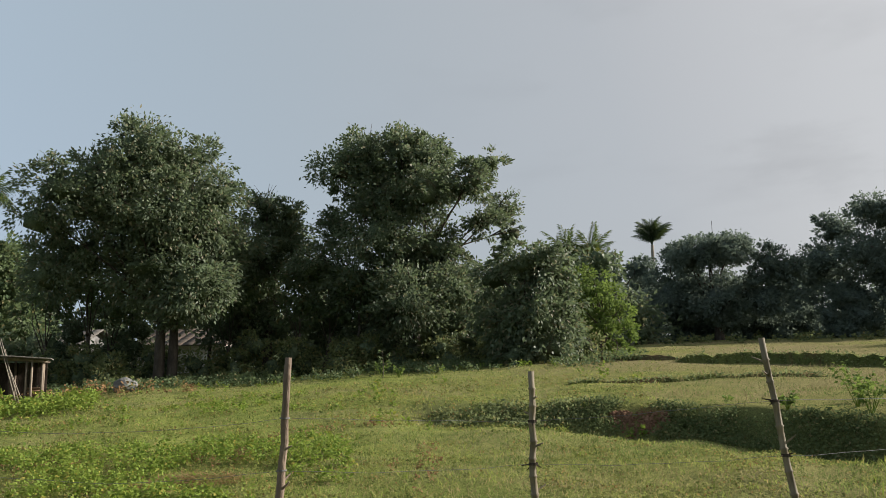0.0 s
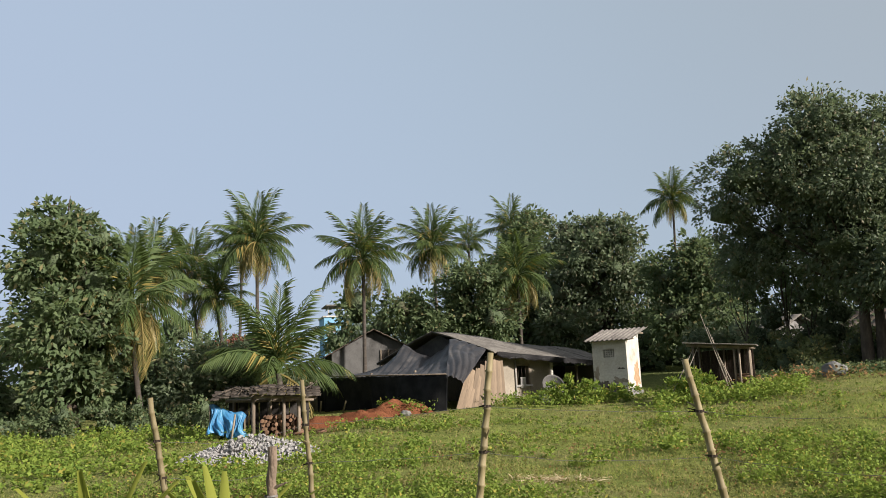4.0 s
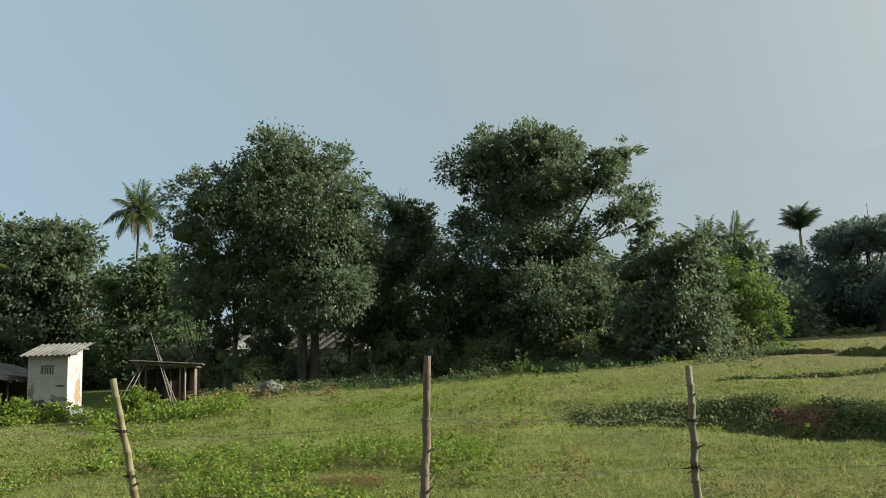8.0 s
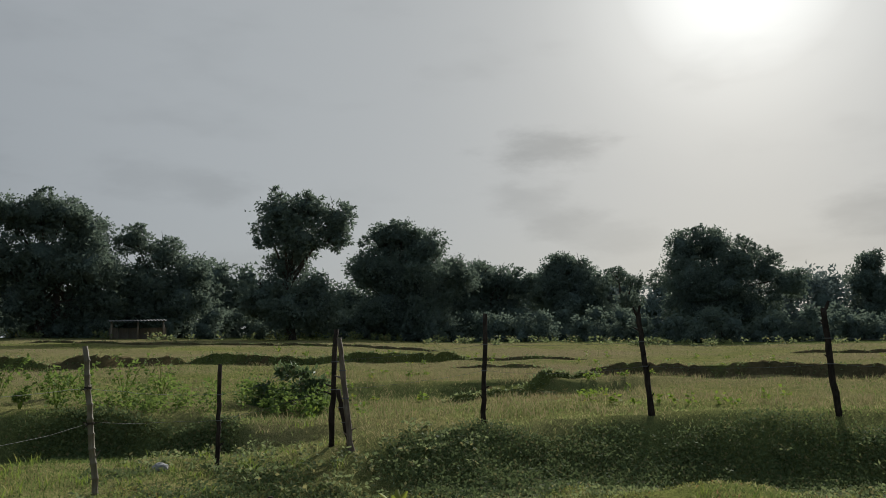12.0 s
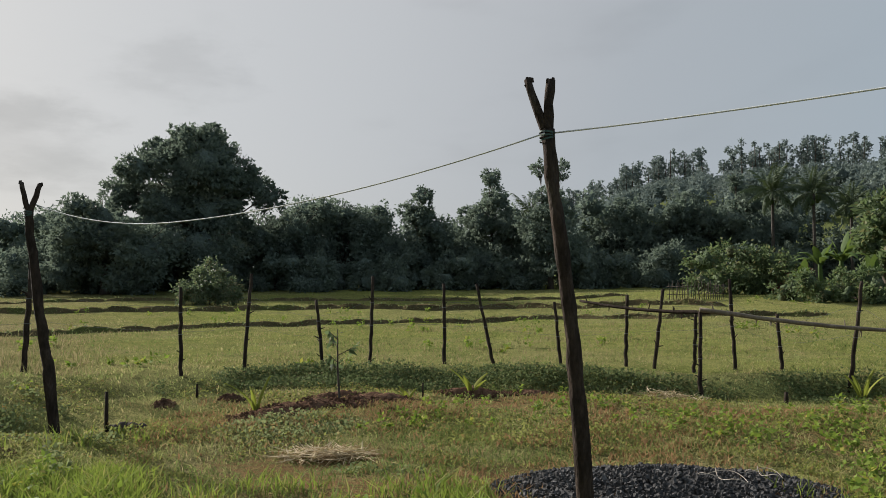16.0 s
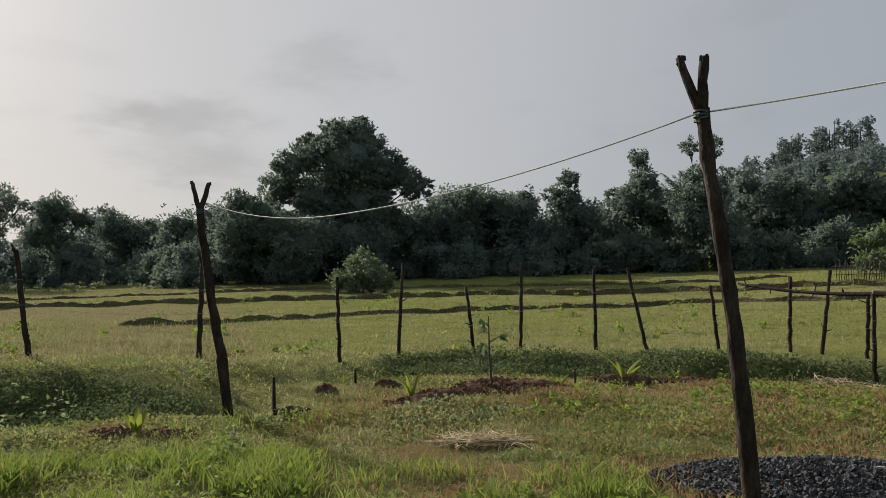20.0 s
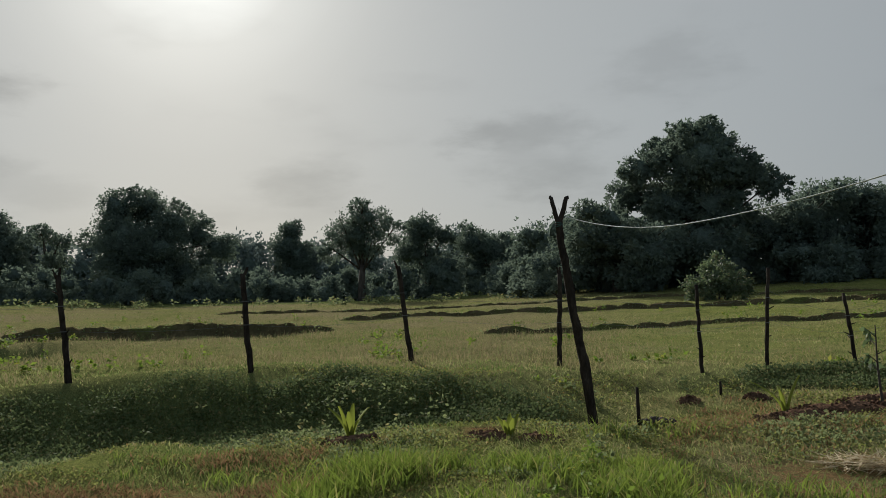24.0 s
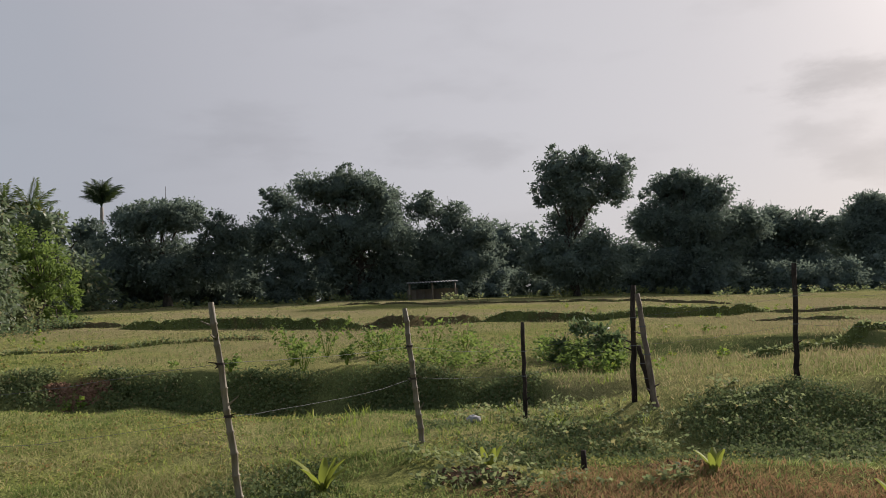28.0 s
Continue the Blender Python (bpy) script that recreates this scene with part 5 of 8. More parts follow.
def blades(name, label, pts, height, width, material, seed, lean=0.5, per=1, spread=0.03, category="grass"):
    """Upright tapering grass blades at rows of x, y, z."""
    rng = np.random.default_rng(seed)
    p = np.repeat(np.stack(pts, axis=1), per, axis=0)
    n = len(p)
    p = p + rng.normal(0, spread, (n, 3)) * np.array([1, 1, 0])
    h = (np.repeat(height, per) if isinstance(height, np.ndarray) else np.full(n, height)) * rng.uniform(0.5, 1.25, n)
    a = rng.uniform(0, 2 * math.pi, n)
    side = np.stack([np.cos(a), np.sin(a), np.zeros(n)], axis=1) * ((np.repeat(width, per) if isinstance(width, np.ndarray) else np.full(n, width)) * rng.uniform(0.6, 1.2, n))[:, None]
    b = rng.uniform(0, 2 * math.pi, n)
    bend = np.stack([np.cos(b), np.sin(b), np.zeros(n)], axis=1) * (h * lean * rng.uniform(0.1, 1.2, n))[:, None]
    up = np.array([0, 0, 1.0]) * h[:, None]
    lo = np.array([0, 0, -0.015])
    v = np.stack([p + lo, p + side * 0.5 + bend * 0.25 + up * 0.45, p + bend + up * 0.95, p - side * 0.5 + bend * 0.25 + up * 0.45], axis=1)
    return tagged(quads(name, v, material), label, category, kind="stuff")


def off_gravel(x, y):
    gx, gy = polar(-142.3, 7.1)
    return np.hypot(x - gx, y - gy) > 1.35


def weed_patch(name, label, turns, dists, n, high, leaf, material, seed, bias=1.0, density=None, leaves=14, droop=0.1):
    """Small broad-leaved plants, each a few stems of leaves."""
    rng = np.random.default_rng(seed)
    t, r, x, y, z = scatter(rng, n, turns, dists, bias)
    keep = patchy(x, y, 1.6, seed) + 0.35 * patchy(x, y, 0.5, seed + 1) > (density if density is not None else 0.62)
    keep &= off_gravel(x, y)
    x, y, z = x[keep], y[keep], z[keep]
    m = len(x)
    hh = high * rng.uniform(0.4, 1.25, m)
    s = rng.random((m, leaves)) ** 0.7
    a = rng.uniform(0, 2 * math.pi, (m, leaves))
    rad = hh[:, None] * 0.45 * rng.random((m, leaves)) * (0.4 + s * 0.6)
    pos = np.stack([x[:, None] + np.cos(a) * rad, y[:, None] + np.sin(a) * rad, z[:, None] + hh[:, None] * s], axis=2).reshape(-1, 3)
    out = np.stack([np.cos(a), np.sin(a), np.full_like(a, 0.25)], axis=2).reshape(-1, 3)
    v = leaf_quads(rng, pos, out, leaf, leaf * 0.62, droop)
    return tagged(quads(name, v, material), label, "weeds", kind="stuff")


M_HERB = leafy("russet_herb", (0.200, 0.120, 0.060), (0.310, 0.190, 0.092), (0.17, 0.18, 0.06), 0.05, 0.35, 0.85, 0.38, (0.26, 0.17, 0.09))


def near_bare(x, y):
    v = np.zeros(len(x))
    for bx, by, br in BARE:
        v = np.maximum(v, 1.3 - np.hypot(x - bx, y - by) / br)
    return v


def ground_cover():
    rng = np.random.default_rng(5)
    # grazed turf: (turns, distances, count, blade height, width)
    for turns, dists, n, h, w, sd in (((-168, -36), (5.9, 9.5), 46000, 0.06, 0.011, 1), ((-168, -36), (9.5, 16), 42000, 0.055, 0.016, 2), ((-105, -15), (16, 30), 28000, 0.045, 0.024, 3), ((-165, -105), (16, 30), 16000, 0.05, 0.024, 8), ((-36, -10), (7.2, 9.2), 14000, 0.06, 0.012, 5),
                                      ((-36, 72), (9.0, 15), 40000, 0.055, 0.014, 4), ((-15, 72), (15, 32), 34000, 0.05, 0.026, 6), ((-165, -8), (30, 58), 12000, 0.06, 0.045, 7)):
        n = int(n * 0.88)
        t, r, x, y, z = scatter(rng, n, turns, dists, 0.9)
        k = (patchy(x, y, 2.3, sd) * 0.6 + patchy(x, y, 0.5, sd + 20) * 0.6 > 0.30) & (near_bare(x, y) < rng.random(n) * 1.25) & off_gravel(x, y)
        x, y, z = x[k], y[k], z[k]
        hh = h * (0.6 + 0.8 * patchy(x, y, 0.9, sd + 40))
        main = M_GRASS_DRY if sd in (3, 7) else M_GRASS_FRESH if sd in (4, 6) else M_GRASS
        sort = patchy(x, y, 3.2, sd + 130) * 0.6 + patchy(x, y, 0.9, sd + 140) * 0.4 + rng.normal(0, 0.07, len(x)) - 0.38 * np.clip((16 - np.abs(np.degrees(np.arctan2(-x, y)) + 36)) / 6, 0, 1)
        for q, (low, high, skin, text) in enumerate(((-9.0, 0.42, M_GRASS_DEEP, "short dark green grass in patches"), (0.42, 0.64, main, "short grazed grass with dry yellow blades"), (0.64, 9.0, M_GRASS_STRAW, "short grass bleached to straw in patches"))):
            p = (sort >= low) & (sort < high)
            blades("turf", text, (x[p], y[p], z[p]), hh[p], w, skin, 60 + sd + 10 * q, 1.7)
    # tufts of tall fresh grass
    for turns, dists, n, h, sd in (((-112, -131), (6.0, 7.3), 260, 0.22, 1), ((-84, -110), (6.3, 8.0), 760, 0.25, 2), ((-150, -166), (5.6, 9), 40, 0.15, 3), ((-100, -135), (7.0, 10), 34, 0.20, 4), ((-60, -90), (7.0, 9), 30, 0.17, 5), ((-20, -50), (9, 14), 70, 0.15, 8), ((-12, 60), (10, 20), 160, 0.15, 9)):
        t, r, x, y, z = scatter(rng, n, turns, dists)
        k = (patchy(x, y, 0.7, sd + 70) > 0.25 + 0.5 * rng.random(n)) & (near_bare(x, y) < rng.random(n))
        blades("grass_tuft", "tall fresh green grass tufts", (x[k], y[k], z[k]), h * (0.45 + 0.75 * patchy(x[k], y[k], 0.5, sd + 90)), 0.014, M_GRASS_TALL, 80 + sd, 0.9, 16, 0.07)
    # thin dry grass standing in the fields
    for turns, dists, n, h, sd in (((-44, -106), (13.5, 23), 2200, 0.14, 1), ((-106, -150), (15, 25), 600, 0.10, 2), ((-16, -46), (17.5, 26), 500, 0.12, 3)):
        t, r, x, y, z = scatter(rng, n, turns, dists)
        k = patchy(x, y, 1.4, sd + 170) > 0.36
        blades("dry_grass", "thin dry brown grass standing in the field", (x[k], y[k], z[k]), h, 0.013, M_GRASS_DRY, 180 + sd, 0.7, 7, 0.10)
    # russet herbs on the bare strip
    t, r, x, y, z = scatter(rng, 9000, (-44, -86), (6.5, 9.0))
    k = patchy(x, y, 0.8, 91) * (1.2 - np.abs(r - 7.6) / 1.6) > 0.12 + 0.6 * rng.random(9000)
    blades("russet_herb", "low russet-brown herbs on bare soil", (x[k], y[k], z[k]), 0.075, 0.018, M_HERB, 92, 1.2, 4, 0.05)
    t, r, x, y, z = scatter(rng, 8000, (-108, -165), (6.0, 12))
    k = patchy(x, y, 0.9, 95) * 0.7 + patchy(x, y, 0.3, 96) * 0.4 > 0.40 + 0.4 * rng.random(8000)
    blades("russet_herb", "low russet-brown herbs among the turf", (x[k], y[k], z[k]), 0.07, 0.018, M_HERB, 97, 1.2, 4, 0.05)
    # creepers over the banks
    for turns, dists, n, leaf, sd in (((-46, -110), (9.4, 13.4), 100000, 0.042, 1), ((-10, -46), (13.2, 17.4), 70000, 0.055, 2), ((-104, -165), (11.2, 14.2), 62000, 0.047, 3), ((4, -16), (15, 20), 30000, 0.07, 9), ((-34, -60), (7.5, 11.5), 30000, 0.044, 10), ((-56, -128), (7.4, 10.6), 52000, 0.042, 11), ((-20, -40), (7.0, 9.0), 9000, 0.042, 12)):
        t, r, x, y, z = scatter(rng, n, turns, dists)
        share = np.array([bank_share(a, b) for a, b in zip(x, y)]) if sd < 10 else patchy(x, y, 1.2, 17) * 1.15
        k = (share * (0.45 + 0.8 * patchy(x, y, 0.7, sd + 30)) > 0.42 + 0.35 * rng.random(n)) & (near_bare(x, y) < rng.random(n) * 0.6)
        m = int(k.sum())
        lift = rng.random(m) ** 2 * leaf * 1.6 * (0.4 + patchy(x[k], y[k], 0.6, sd + 50))
        near = 1 - (0.12 * rng.random(m) if sd < 4 else 0.0) / r[k]
        pos = np.stack([x[k] * near, y[k] * near, z[k] + lift + (0.03 if sd < 4 else 0.0)], axis=1)
        out = unit(rng.normal(0, 1, (m, 3)) * np.array([1, 1, 0.35]) + np.array([0, 0, 0.25]))
        tagged(quads("creeper", leaf_quads(rng, pos, out, leaf, leaf * 0.75, 0.0, 0.35), M_VINE_SHADED if sd in (1, 2, 3, 10, 12) else M_VINE), "green creepers and weeds covering a field bank", "creepers", kind="stuff")
    # a mat of tiny creeping leaves in the turf
    for turns, dists, n, leaf, sd in (((-168, -84), (5.9, 8.5), 50000, 0.027, 1), ((-168, -84), (8.5, 13), 42000, 0.036, 2), ((-84, -30), (6.0, 10), 26000, 0.030, 3), ((-30, 72), (8.8, 14), 40000, 0.036, 4), ((-14, 66), (14, 24), 26000, 0.055, 5)):
        t, r, x, y, z = scatter(rng, n, turns, dists, 0.95)
        hill = patchy(x, y, 0.45, sd + 110) * 0.6 + patchy(x, y, 1.5, sd + 120) * 0.5
        k = (hill > 0.46 + 0.2 * rng.random(n)) & off_gravel(x, y) & (near_bare(x, y) < rng.random(n) * 0.7)
        m = int(k.sum())
        pos = np.stack([x[k], y[k], z[k] + 0.01 + np.maximum(0, hill[k] - 0.45) * 0.20 * rng.random(m)], axis=1)
        out = unit(rng.normal(0, 1, (m, 3)) * np.array([1, 1, 0.35]) + np.array([0, 0, 0.3]))
        tagged(quads("creeping_weeds", leaf_quads(rng, pos, out, leaf, leaf * 0.7, 0.0), M_CREEP), "low mat of olive creeping weeds in the turf", "weeds", kind="stuff")
    # leafy weeds
    weed_patch("weeds", "bright green leafy weeds in the meadow", (6, 68), (10.0, 15), 2700, 0.24, 0.055, M_WEED, 301, 0.9, 0.74, 20)
    weed_patch("weeds", "bright green leafy weeds in the meadow", (30, 70), (14, 23), 1200, 0.26, 0.08, M_WEED, 302, 1.0, 0.84, 18)
    weed_patch("weeds", "low dark green plants in streaks across the meadow", (4, 52), (15, 25), 2600, 0.10, 0.06, M_WEED, 315, 1.0, 0.86, 12)
    weed_patch("weeds", "dry russet plants among the meadow weeds", (0, 62), (9.8, 16), 900, 0.14, 0.05, M_HERB, 316, 0.9, 0.90, 16)
    weed_patch("weeds", "scattered low weeds in the meadow", (-14, 30), (14, 30), 700, 0.20, 0.09, M_WEED, 303, 1.0, 0.92)
    weed_patch("weeds", "weeds at the hut's foot", (49, 31), (25.5, 28.5), 420, 0.34, 0.10, M_WEED, 304, 1.0, 0.62)
    weed_patch("weeds", "yellowing weeds before the lean-to", (31, 22), (23, 27), 420, 0.36, 0.10, M_WEED, 305, 1.0, 0.5)
    weed_patch("weeds", "tall light green plants on a field bank", (-19, -42), (14.8, 17.6), 170, 0.38, 0.075, M_LEAF_LIGHT, 306, 1.0, 0.84, 30)
    weed_patch("weeds", "tall light green plants on a field bank", (-43, -49), (15.5, 17.5), 60, 0.42, 0.085, M_LEAF_LIGHT, 307, 1.0, 0.3, 34)
    weed_patch("weeds", "scattered weeds in the far field", (-40, -155), (14.5, 34), 1300, 0.18, 0.09, M_WEED, 308, 1.0, 0.92)
    weed_patch("weeds", "sunlit weeds along the field's end", (-14, -104), (50, 62), 1800, 0.40, 0.20, M_VINE, 309, 1.0, 0.85)
    weed_patch("weeds", "weeds at the foot of the meadow trees", (26, -14), (27, 33), 2200, 0.30, 0.10, M_LEAF_MID, 310, 0.7, 0.70)
    weed_patch("weeds", "low weeds by the gravel and saplings", (-100, -165), (6, 12.5), 900, 0.14, 0.06, M_WEED, 311, 1.0, 0.80)
    weed_patch("weeds", "low weeds on the near bank", (-34, -105), (7.5, 12.5), 1200, 0.18, 0.065, M_VINE, 312, 1.0, 0.72)
    weed_patch("weeds", "dense weeds below the palms", (77, 57), (15, 29), 1700, 0.24, 0.09, M_WEED, 313, 1.0, 0.66)
    weed_patch("weeds", "dry russet weeds by the trees", (28, 16), (24.5, 29), 150, 0.36, 0.10, M_HERB, 314, 1.0, 0.6)


ground_cover()
# ---- hut, outhouse, sheds ----
M_PLASTER = solid("stained_buff_plaster", (0.23, 0.20, 0.155), (0.31, 0.27, 0.21), 1.6, 26, 0.92, 0.35, c3=(0.13, 0.11, 0.085))
M_WHITE = solid("weathered_limewash", (0.52, 0.50, 0.445), (0.42, 0.395, 0.34), 1.8, 24, 0.92, 0.25, c3=(0.29, 0.235, 0.17))
# near-black colour that stands in for the unlit inside of rooms
M_ROOM_SHADE = solid("room_shade", (0.030, 0.027, 0.024), (0.05, 0.045, 0.04), 3, 20, 0.95)
M_TARP = solid("black_plastic_sheet", (0.020, 0.019, 0.020), (0.036, 0.035, 0.036), 1.3, 18, 0.5, 0.35, c3=(0.062, 0.058, 0.055), spec=0.4)
M_NET = solid("black_shade_net", (0.011, 0.012, 0.013), (0.022, 0.023, 0.023), 2.5, 80, 0.9, 0.3, spec=0.1)
M_ROOF = solid("grey_asbestos_sheet", (0.105, 0.095, 0.082), (0.19, 0.175, 0.152), 2.4, 26, 0.92, 0.3, c3=(0.10, 0.092, 0.08))
# gable plaster made dark: its shade is put into the colour
M_GABLE_SHADE = solid("shade_dark_plaster", (0.050, 0.050, 0.052), (0.085, 0.082, 0.080), 2, 30, 0.95, 0.3)
M_THATCH = solid("weathered_dark_thatch", (0.045, 0.037, 0.030), (0.090, 0.072, 0.056), 6, 40, 0.95, 0.6, c3=(0.15, 0.125, 0.10), random=0.5, spec=0.1)
# tree shade on the house wall put into a darker grey; basin shares it
M_GREY_WALL = solid("shaded_wall_and_basin_grey", (0.085, 0.083, 0.078), (0.13, 0.127, 0.12), 1.5, 25, 0.95, 0.3, c3=(0.06, 0.058, 0.054), spec=0.1)
M_TIN = solid("weathered_corrugated_sheet", (0.15, 0.135, 0.12), (0.24, 0.22, 0.19), 2.0, 25, 0.85, 0.25, c3=(0.09, 0.08, 0.07))
M_MAT = solid("split_bamboo_mat", (0.165, 0.120, 0.080), (0.26, 0.195, 0.13), 3, 40, 0.8, 0.3, stretch=(1, 1, 0.2), random=0.45)
M_TILE = solid("mossy_clay_tile", (0.075, 0.056, 0.042), (0.13, 0.095, 0.070), 4, 30, 0.9, 0.4, c3=(0.085, 0.08, 0.06), random=0.5)
M_BLUE = solid("blue_plastic_sheet", (0.030, 0.14, 0.28), (0.048, 0.20, 0.35), 2.5, 20, 0.45, 0.2, c3=(0.09, 0.27, 0.40), spec=0.4)
M_RUBBLE = solid("pale_broken_stone", (0.34, 0.33, 0.315), (0.46, 0.45, 0.435), 6, 40, 0.9, 0.4, c3=(0.24, 0.225, 0.21), random=0.4)
M_RED_SOIL = solid("red_laterite_soil", (0.135, 0.050, 0.026), (0.20, 0.080, 0.040), 2.2, 22, 1.0, 0.9, c3=(0.09, 0.038, 0.02), dist=0.05, spec=0.0)
M_BANK_SOIL = solid("broken_bank_soil", (0.17, 0.095, 0.060), (0.25, 0.150, 0.098), 3.0, 22, 1.0, 0.9, c3=(0.11, 0.07, 0.045), dist=0.05, spec=0.0)
M_LOG = solid("cut_firewood", (0.17, 0.095, 0.06), (0.28, 0.17, 0.10), 6, 40, 0.9, 0.5, random=0.6)
M_CONCRETE = solid("grey_cement", (0.33, 0.32, 0.30), (0.43, 0.42, 0.40), 2, 30, 0.9, 0.3, c3=(0.22, 0.21, 0.19))
M_CEMENT_DARK = solid("old_grey_cement", (0.15, 0.145, 0.14), (0.22, 0.215, 0.205), 2, 30, 0.9, 0.3, c3=(0.10, 0.098, 0.09))
M_SKYBLUE = solid("sky_blue_house_paint", (0.15, 0.33, 0.47), (0.19, 0.38, 0.52), 0.6, 10, 0.8, 0.1)
M_OCHRE = solid("orange_house_paint", (0.42, 0.22, 0.09), (0.48, 0.27, 0.12), 0.6, 10, 0.8, 0.1)


def sheet(name, fn, nu, nv, material, parent, thick=0.02, label=""):
    """A thin sheet with depth over a grid: fn(s, t) gives a place, s and t run from 0 to 1."""
    top = [Vector(fn(i / nu, j / nv)) for j in range(nv + 1) for i in range(nu + 1)]
    low = [p - Vector((0, 0, thick)) for p in top]
    n = len(top)
    W = nu + 1
    faces = []
    for j in range(nv):
        for i in range(nu):
            a = j * W + i
            faces.append((a, a + 1, a + W + 1, a + W))
            faces.append((n + a, n + a + W, n + a + W + 1, n + a + 1))
    rim = [j for j in range(W)] + [j * W + nu for j in range(1, nv + 1)] + [nv * W + i for i in range(nu - 1, -1, -1)] + [j * W for j in range(nv - 1, 0, -1)]
    for a, b in zip(rim, rim[1:] + rim[:1]):
        faces.append((a, n + a, n + b, b))
    ob = add_mesh(name, top + low, faces, material, parent, smooth=True)
    if label:
        tagged(ob, label)
    return ob


def boxed(name, a, b, material, parent, bevel=0.012, label=""):
    """A bevelled box between two corners."""
    bm = box_bm(abs(b[0] - a[0]), abs(b[1] - a[1]), abs(b[2] - a[2]), bevel)
    ob = part(name, bm, material, parent, label)
    ob.location = ((a[0] + b[0]) / 2, (a[1] + b[1]) / 2, min(a[2], b[2]))
    return ob


def rod(name, a, b, r0, r1, material, parent, sides=7, seed=0, rough=0.1):
    v, f = tube_data([a, Vector(a).lerp(Vector(b), 0.5), b], [r0, (r0 + r1) / 2, r1], sides, np.random.default_rng(seed), rough)
    return add_mesh(name, v, f, material, parent, smooth=True)


def hut():
    # the plastered long wall runs along y at x = -19.6 and faces the morning sun
    x0, y0, y1 = -19.6, 22.0, 29.2
    z = land(x0, y0) - 0.1
    H = empty("hut", (0, 0, 0), 0, label="low plastered hut with grey sheet roof and black tarpaulin porch", category="hut")
    wx = x0 - 0.22
    top = lambda y: 2.56 - 0.52 * (y - y0) / (y1 - y0)
    wy0, wy1, wz0, wz1 = 23.4, 24.2, 1.35, 2.1
    boxed("wall", (wx, y0, z), (x0, wy0, 2.40), M_PLASTER, H, label="buff plastered wall streaked with damp")
    boxed("wall", (wx, wy0, z), (x0, wy1, wz0), M_PLASTER, H)
    boxed("wall", (wx, wy0, wz1), (x0, wy1, 2.36), M_PLASTER, H)
    boxed("wall", (wx, wy1, z), (x0, 25.4, 2.28), M_PLASTER, H)
    for py in (27.2, 29.0):
        rod("veranda_post", (x0 - 0.1, py, z), (x0 - 0.1, py, 2.0), 0.05, 0.045, M_WOOD, H)
    boxed("low_wall", (wx, 27.3, z), (x0, 28.9, 1.25), M_CONCRETE, H)
    boxed("back_wall", (-24.9, y0 + 0.15, z), (-24.7, y1, 2.0), M_PLASTER, H)
    boxed("end_wall", (-24.7, y1 - 0.2, z), (wx, y1, 2.0), M_PLASTER, H)
    boxed("front_wall", (-24.7, y0, z), (wx, y0 + 0.2, 2.25), M_PLASTER, H)
    # added floor and partition, painted near-black for the shade indoors
    boxed("inner_floor", (-24.6, y0 + 0.3, z - 0.05), (wx - 0.01, y1 - 0.3, z + 0.12), M_ROOM_SHADE, H)
    boxed("inner_partition", (-21.6, y0 + 0.3, z), (-21.5, y1 - 0.3, 2.0), M_ROOM_SHADE, H)
    w = new("window")
    w.parent = H
    tagged(w, "small dark window with wooden frame")
    boxed("frame", (x0 - 0.1, wy0, wz0), (x0 + 0.02, wy0 + 0.07, wz1), M_WOOD, w)
    boxed("frame", (x0 - 0.1, wy1 - 0.07, wz0), (x0 + 0.02, wy1, wz1), M_WOOD, w)
    boxed("frame", (x0 - 0.1, wy0 + 0.07, wz1 - 0.07), (x0 + 0.02, wy1 - 0.07, wz1), M_WOOD, w)
    boxed("sill", (x0 - 0.1, wy0 - 0.06, wz0 - 0.06), (x0 + 0.08, wy1 + 0.06, wz0 + 0.01), M_CONCRETE, w)
    for k in range(3):
        rod("bar", (x0 - 0.05, wy0 + 0.2 + 0.2 * k, wz0), (x0 - 0.05, wy0 + 0.2 + 0.2 * k, wz1 - 0.05), 0.012, 0.012, M_WOOD_DARK, w)
    boxed("cloth", (x0 + 0.02, wy0 + 0.2, wz0 - 0.1), (x0 + 0.06, wy0 + 0.5, wz0 + 0.28), M_CONCRETE, w, label="grey rag hung over the sill")
    boxed("door_jamb", (x0 - 0.24, 25.403, z), (x0 + 0.03, 25.55, 2.2), M_WHITE, H)
    # roof of sheets: two slopes with a sagging ridge
    def slope(xa, za, xb, zb):
        def fn(s, t):
            y = y0 - 0.35 + (y1 + 1.9 - y0) * t
            q = (y - y0) / (y1 - y0)
            zz = za + (zb - za) * s - 0.60 * q + 0.05 * math.sin(t * 9 + s * 2) * (1 - s) + 0.028 * math.sin(y * 2 * math.pi / 0.18)
            zz += 0.03 * wobble(xa + s * 3, y, 1.3, 8)
            return (xa + (xb - xa) * s, y, zz)
        return fn
    for k in range(4):
        t0, t1 = k / 4, (k + 1.06) / 4
        for nm, f in (("roof_sheet", slope(-22.0, 3.38, -19.05, 2.48)), ("roof_sheet", slope(-22.0, 3.38, -25.1, 2.36))):
            sheet(nm, lambda s, t, f=f, t0=t0, t1=t1, k=k: Vector(f(s, t0 + (t1 - t0) * t)) + Vector((0, 0, 0.012 * (k % 2))), 10, 40, M_ROOF, H, 0.025)
    # ragged tar paper along the eave
    sheet("eave_cloth", lambda s, t: (-19.02 + 0.03 * math.sin(t * 40), y0 - 0.2 + (y1 + 1.6 - y0) * t, 2.52 - 0.58 * t - s * (0.10 + 0.07 * abs(math.sin(t * 23)) + 0.05 * abs(math.sin(t * 61)))), 3, 60, M_TARP, H, 0.012, "torn black sheeting along the eave")
    # gable over the front wall
    bm = bmesh.new()
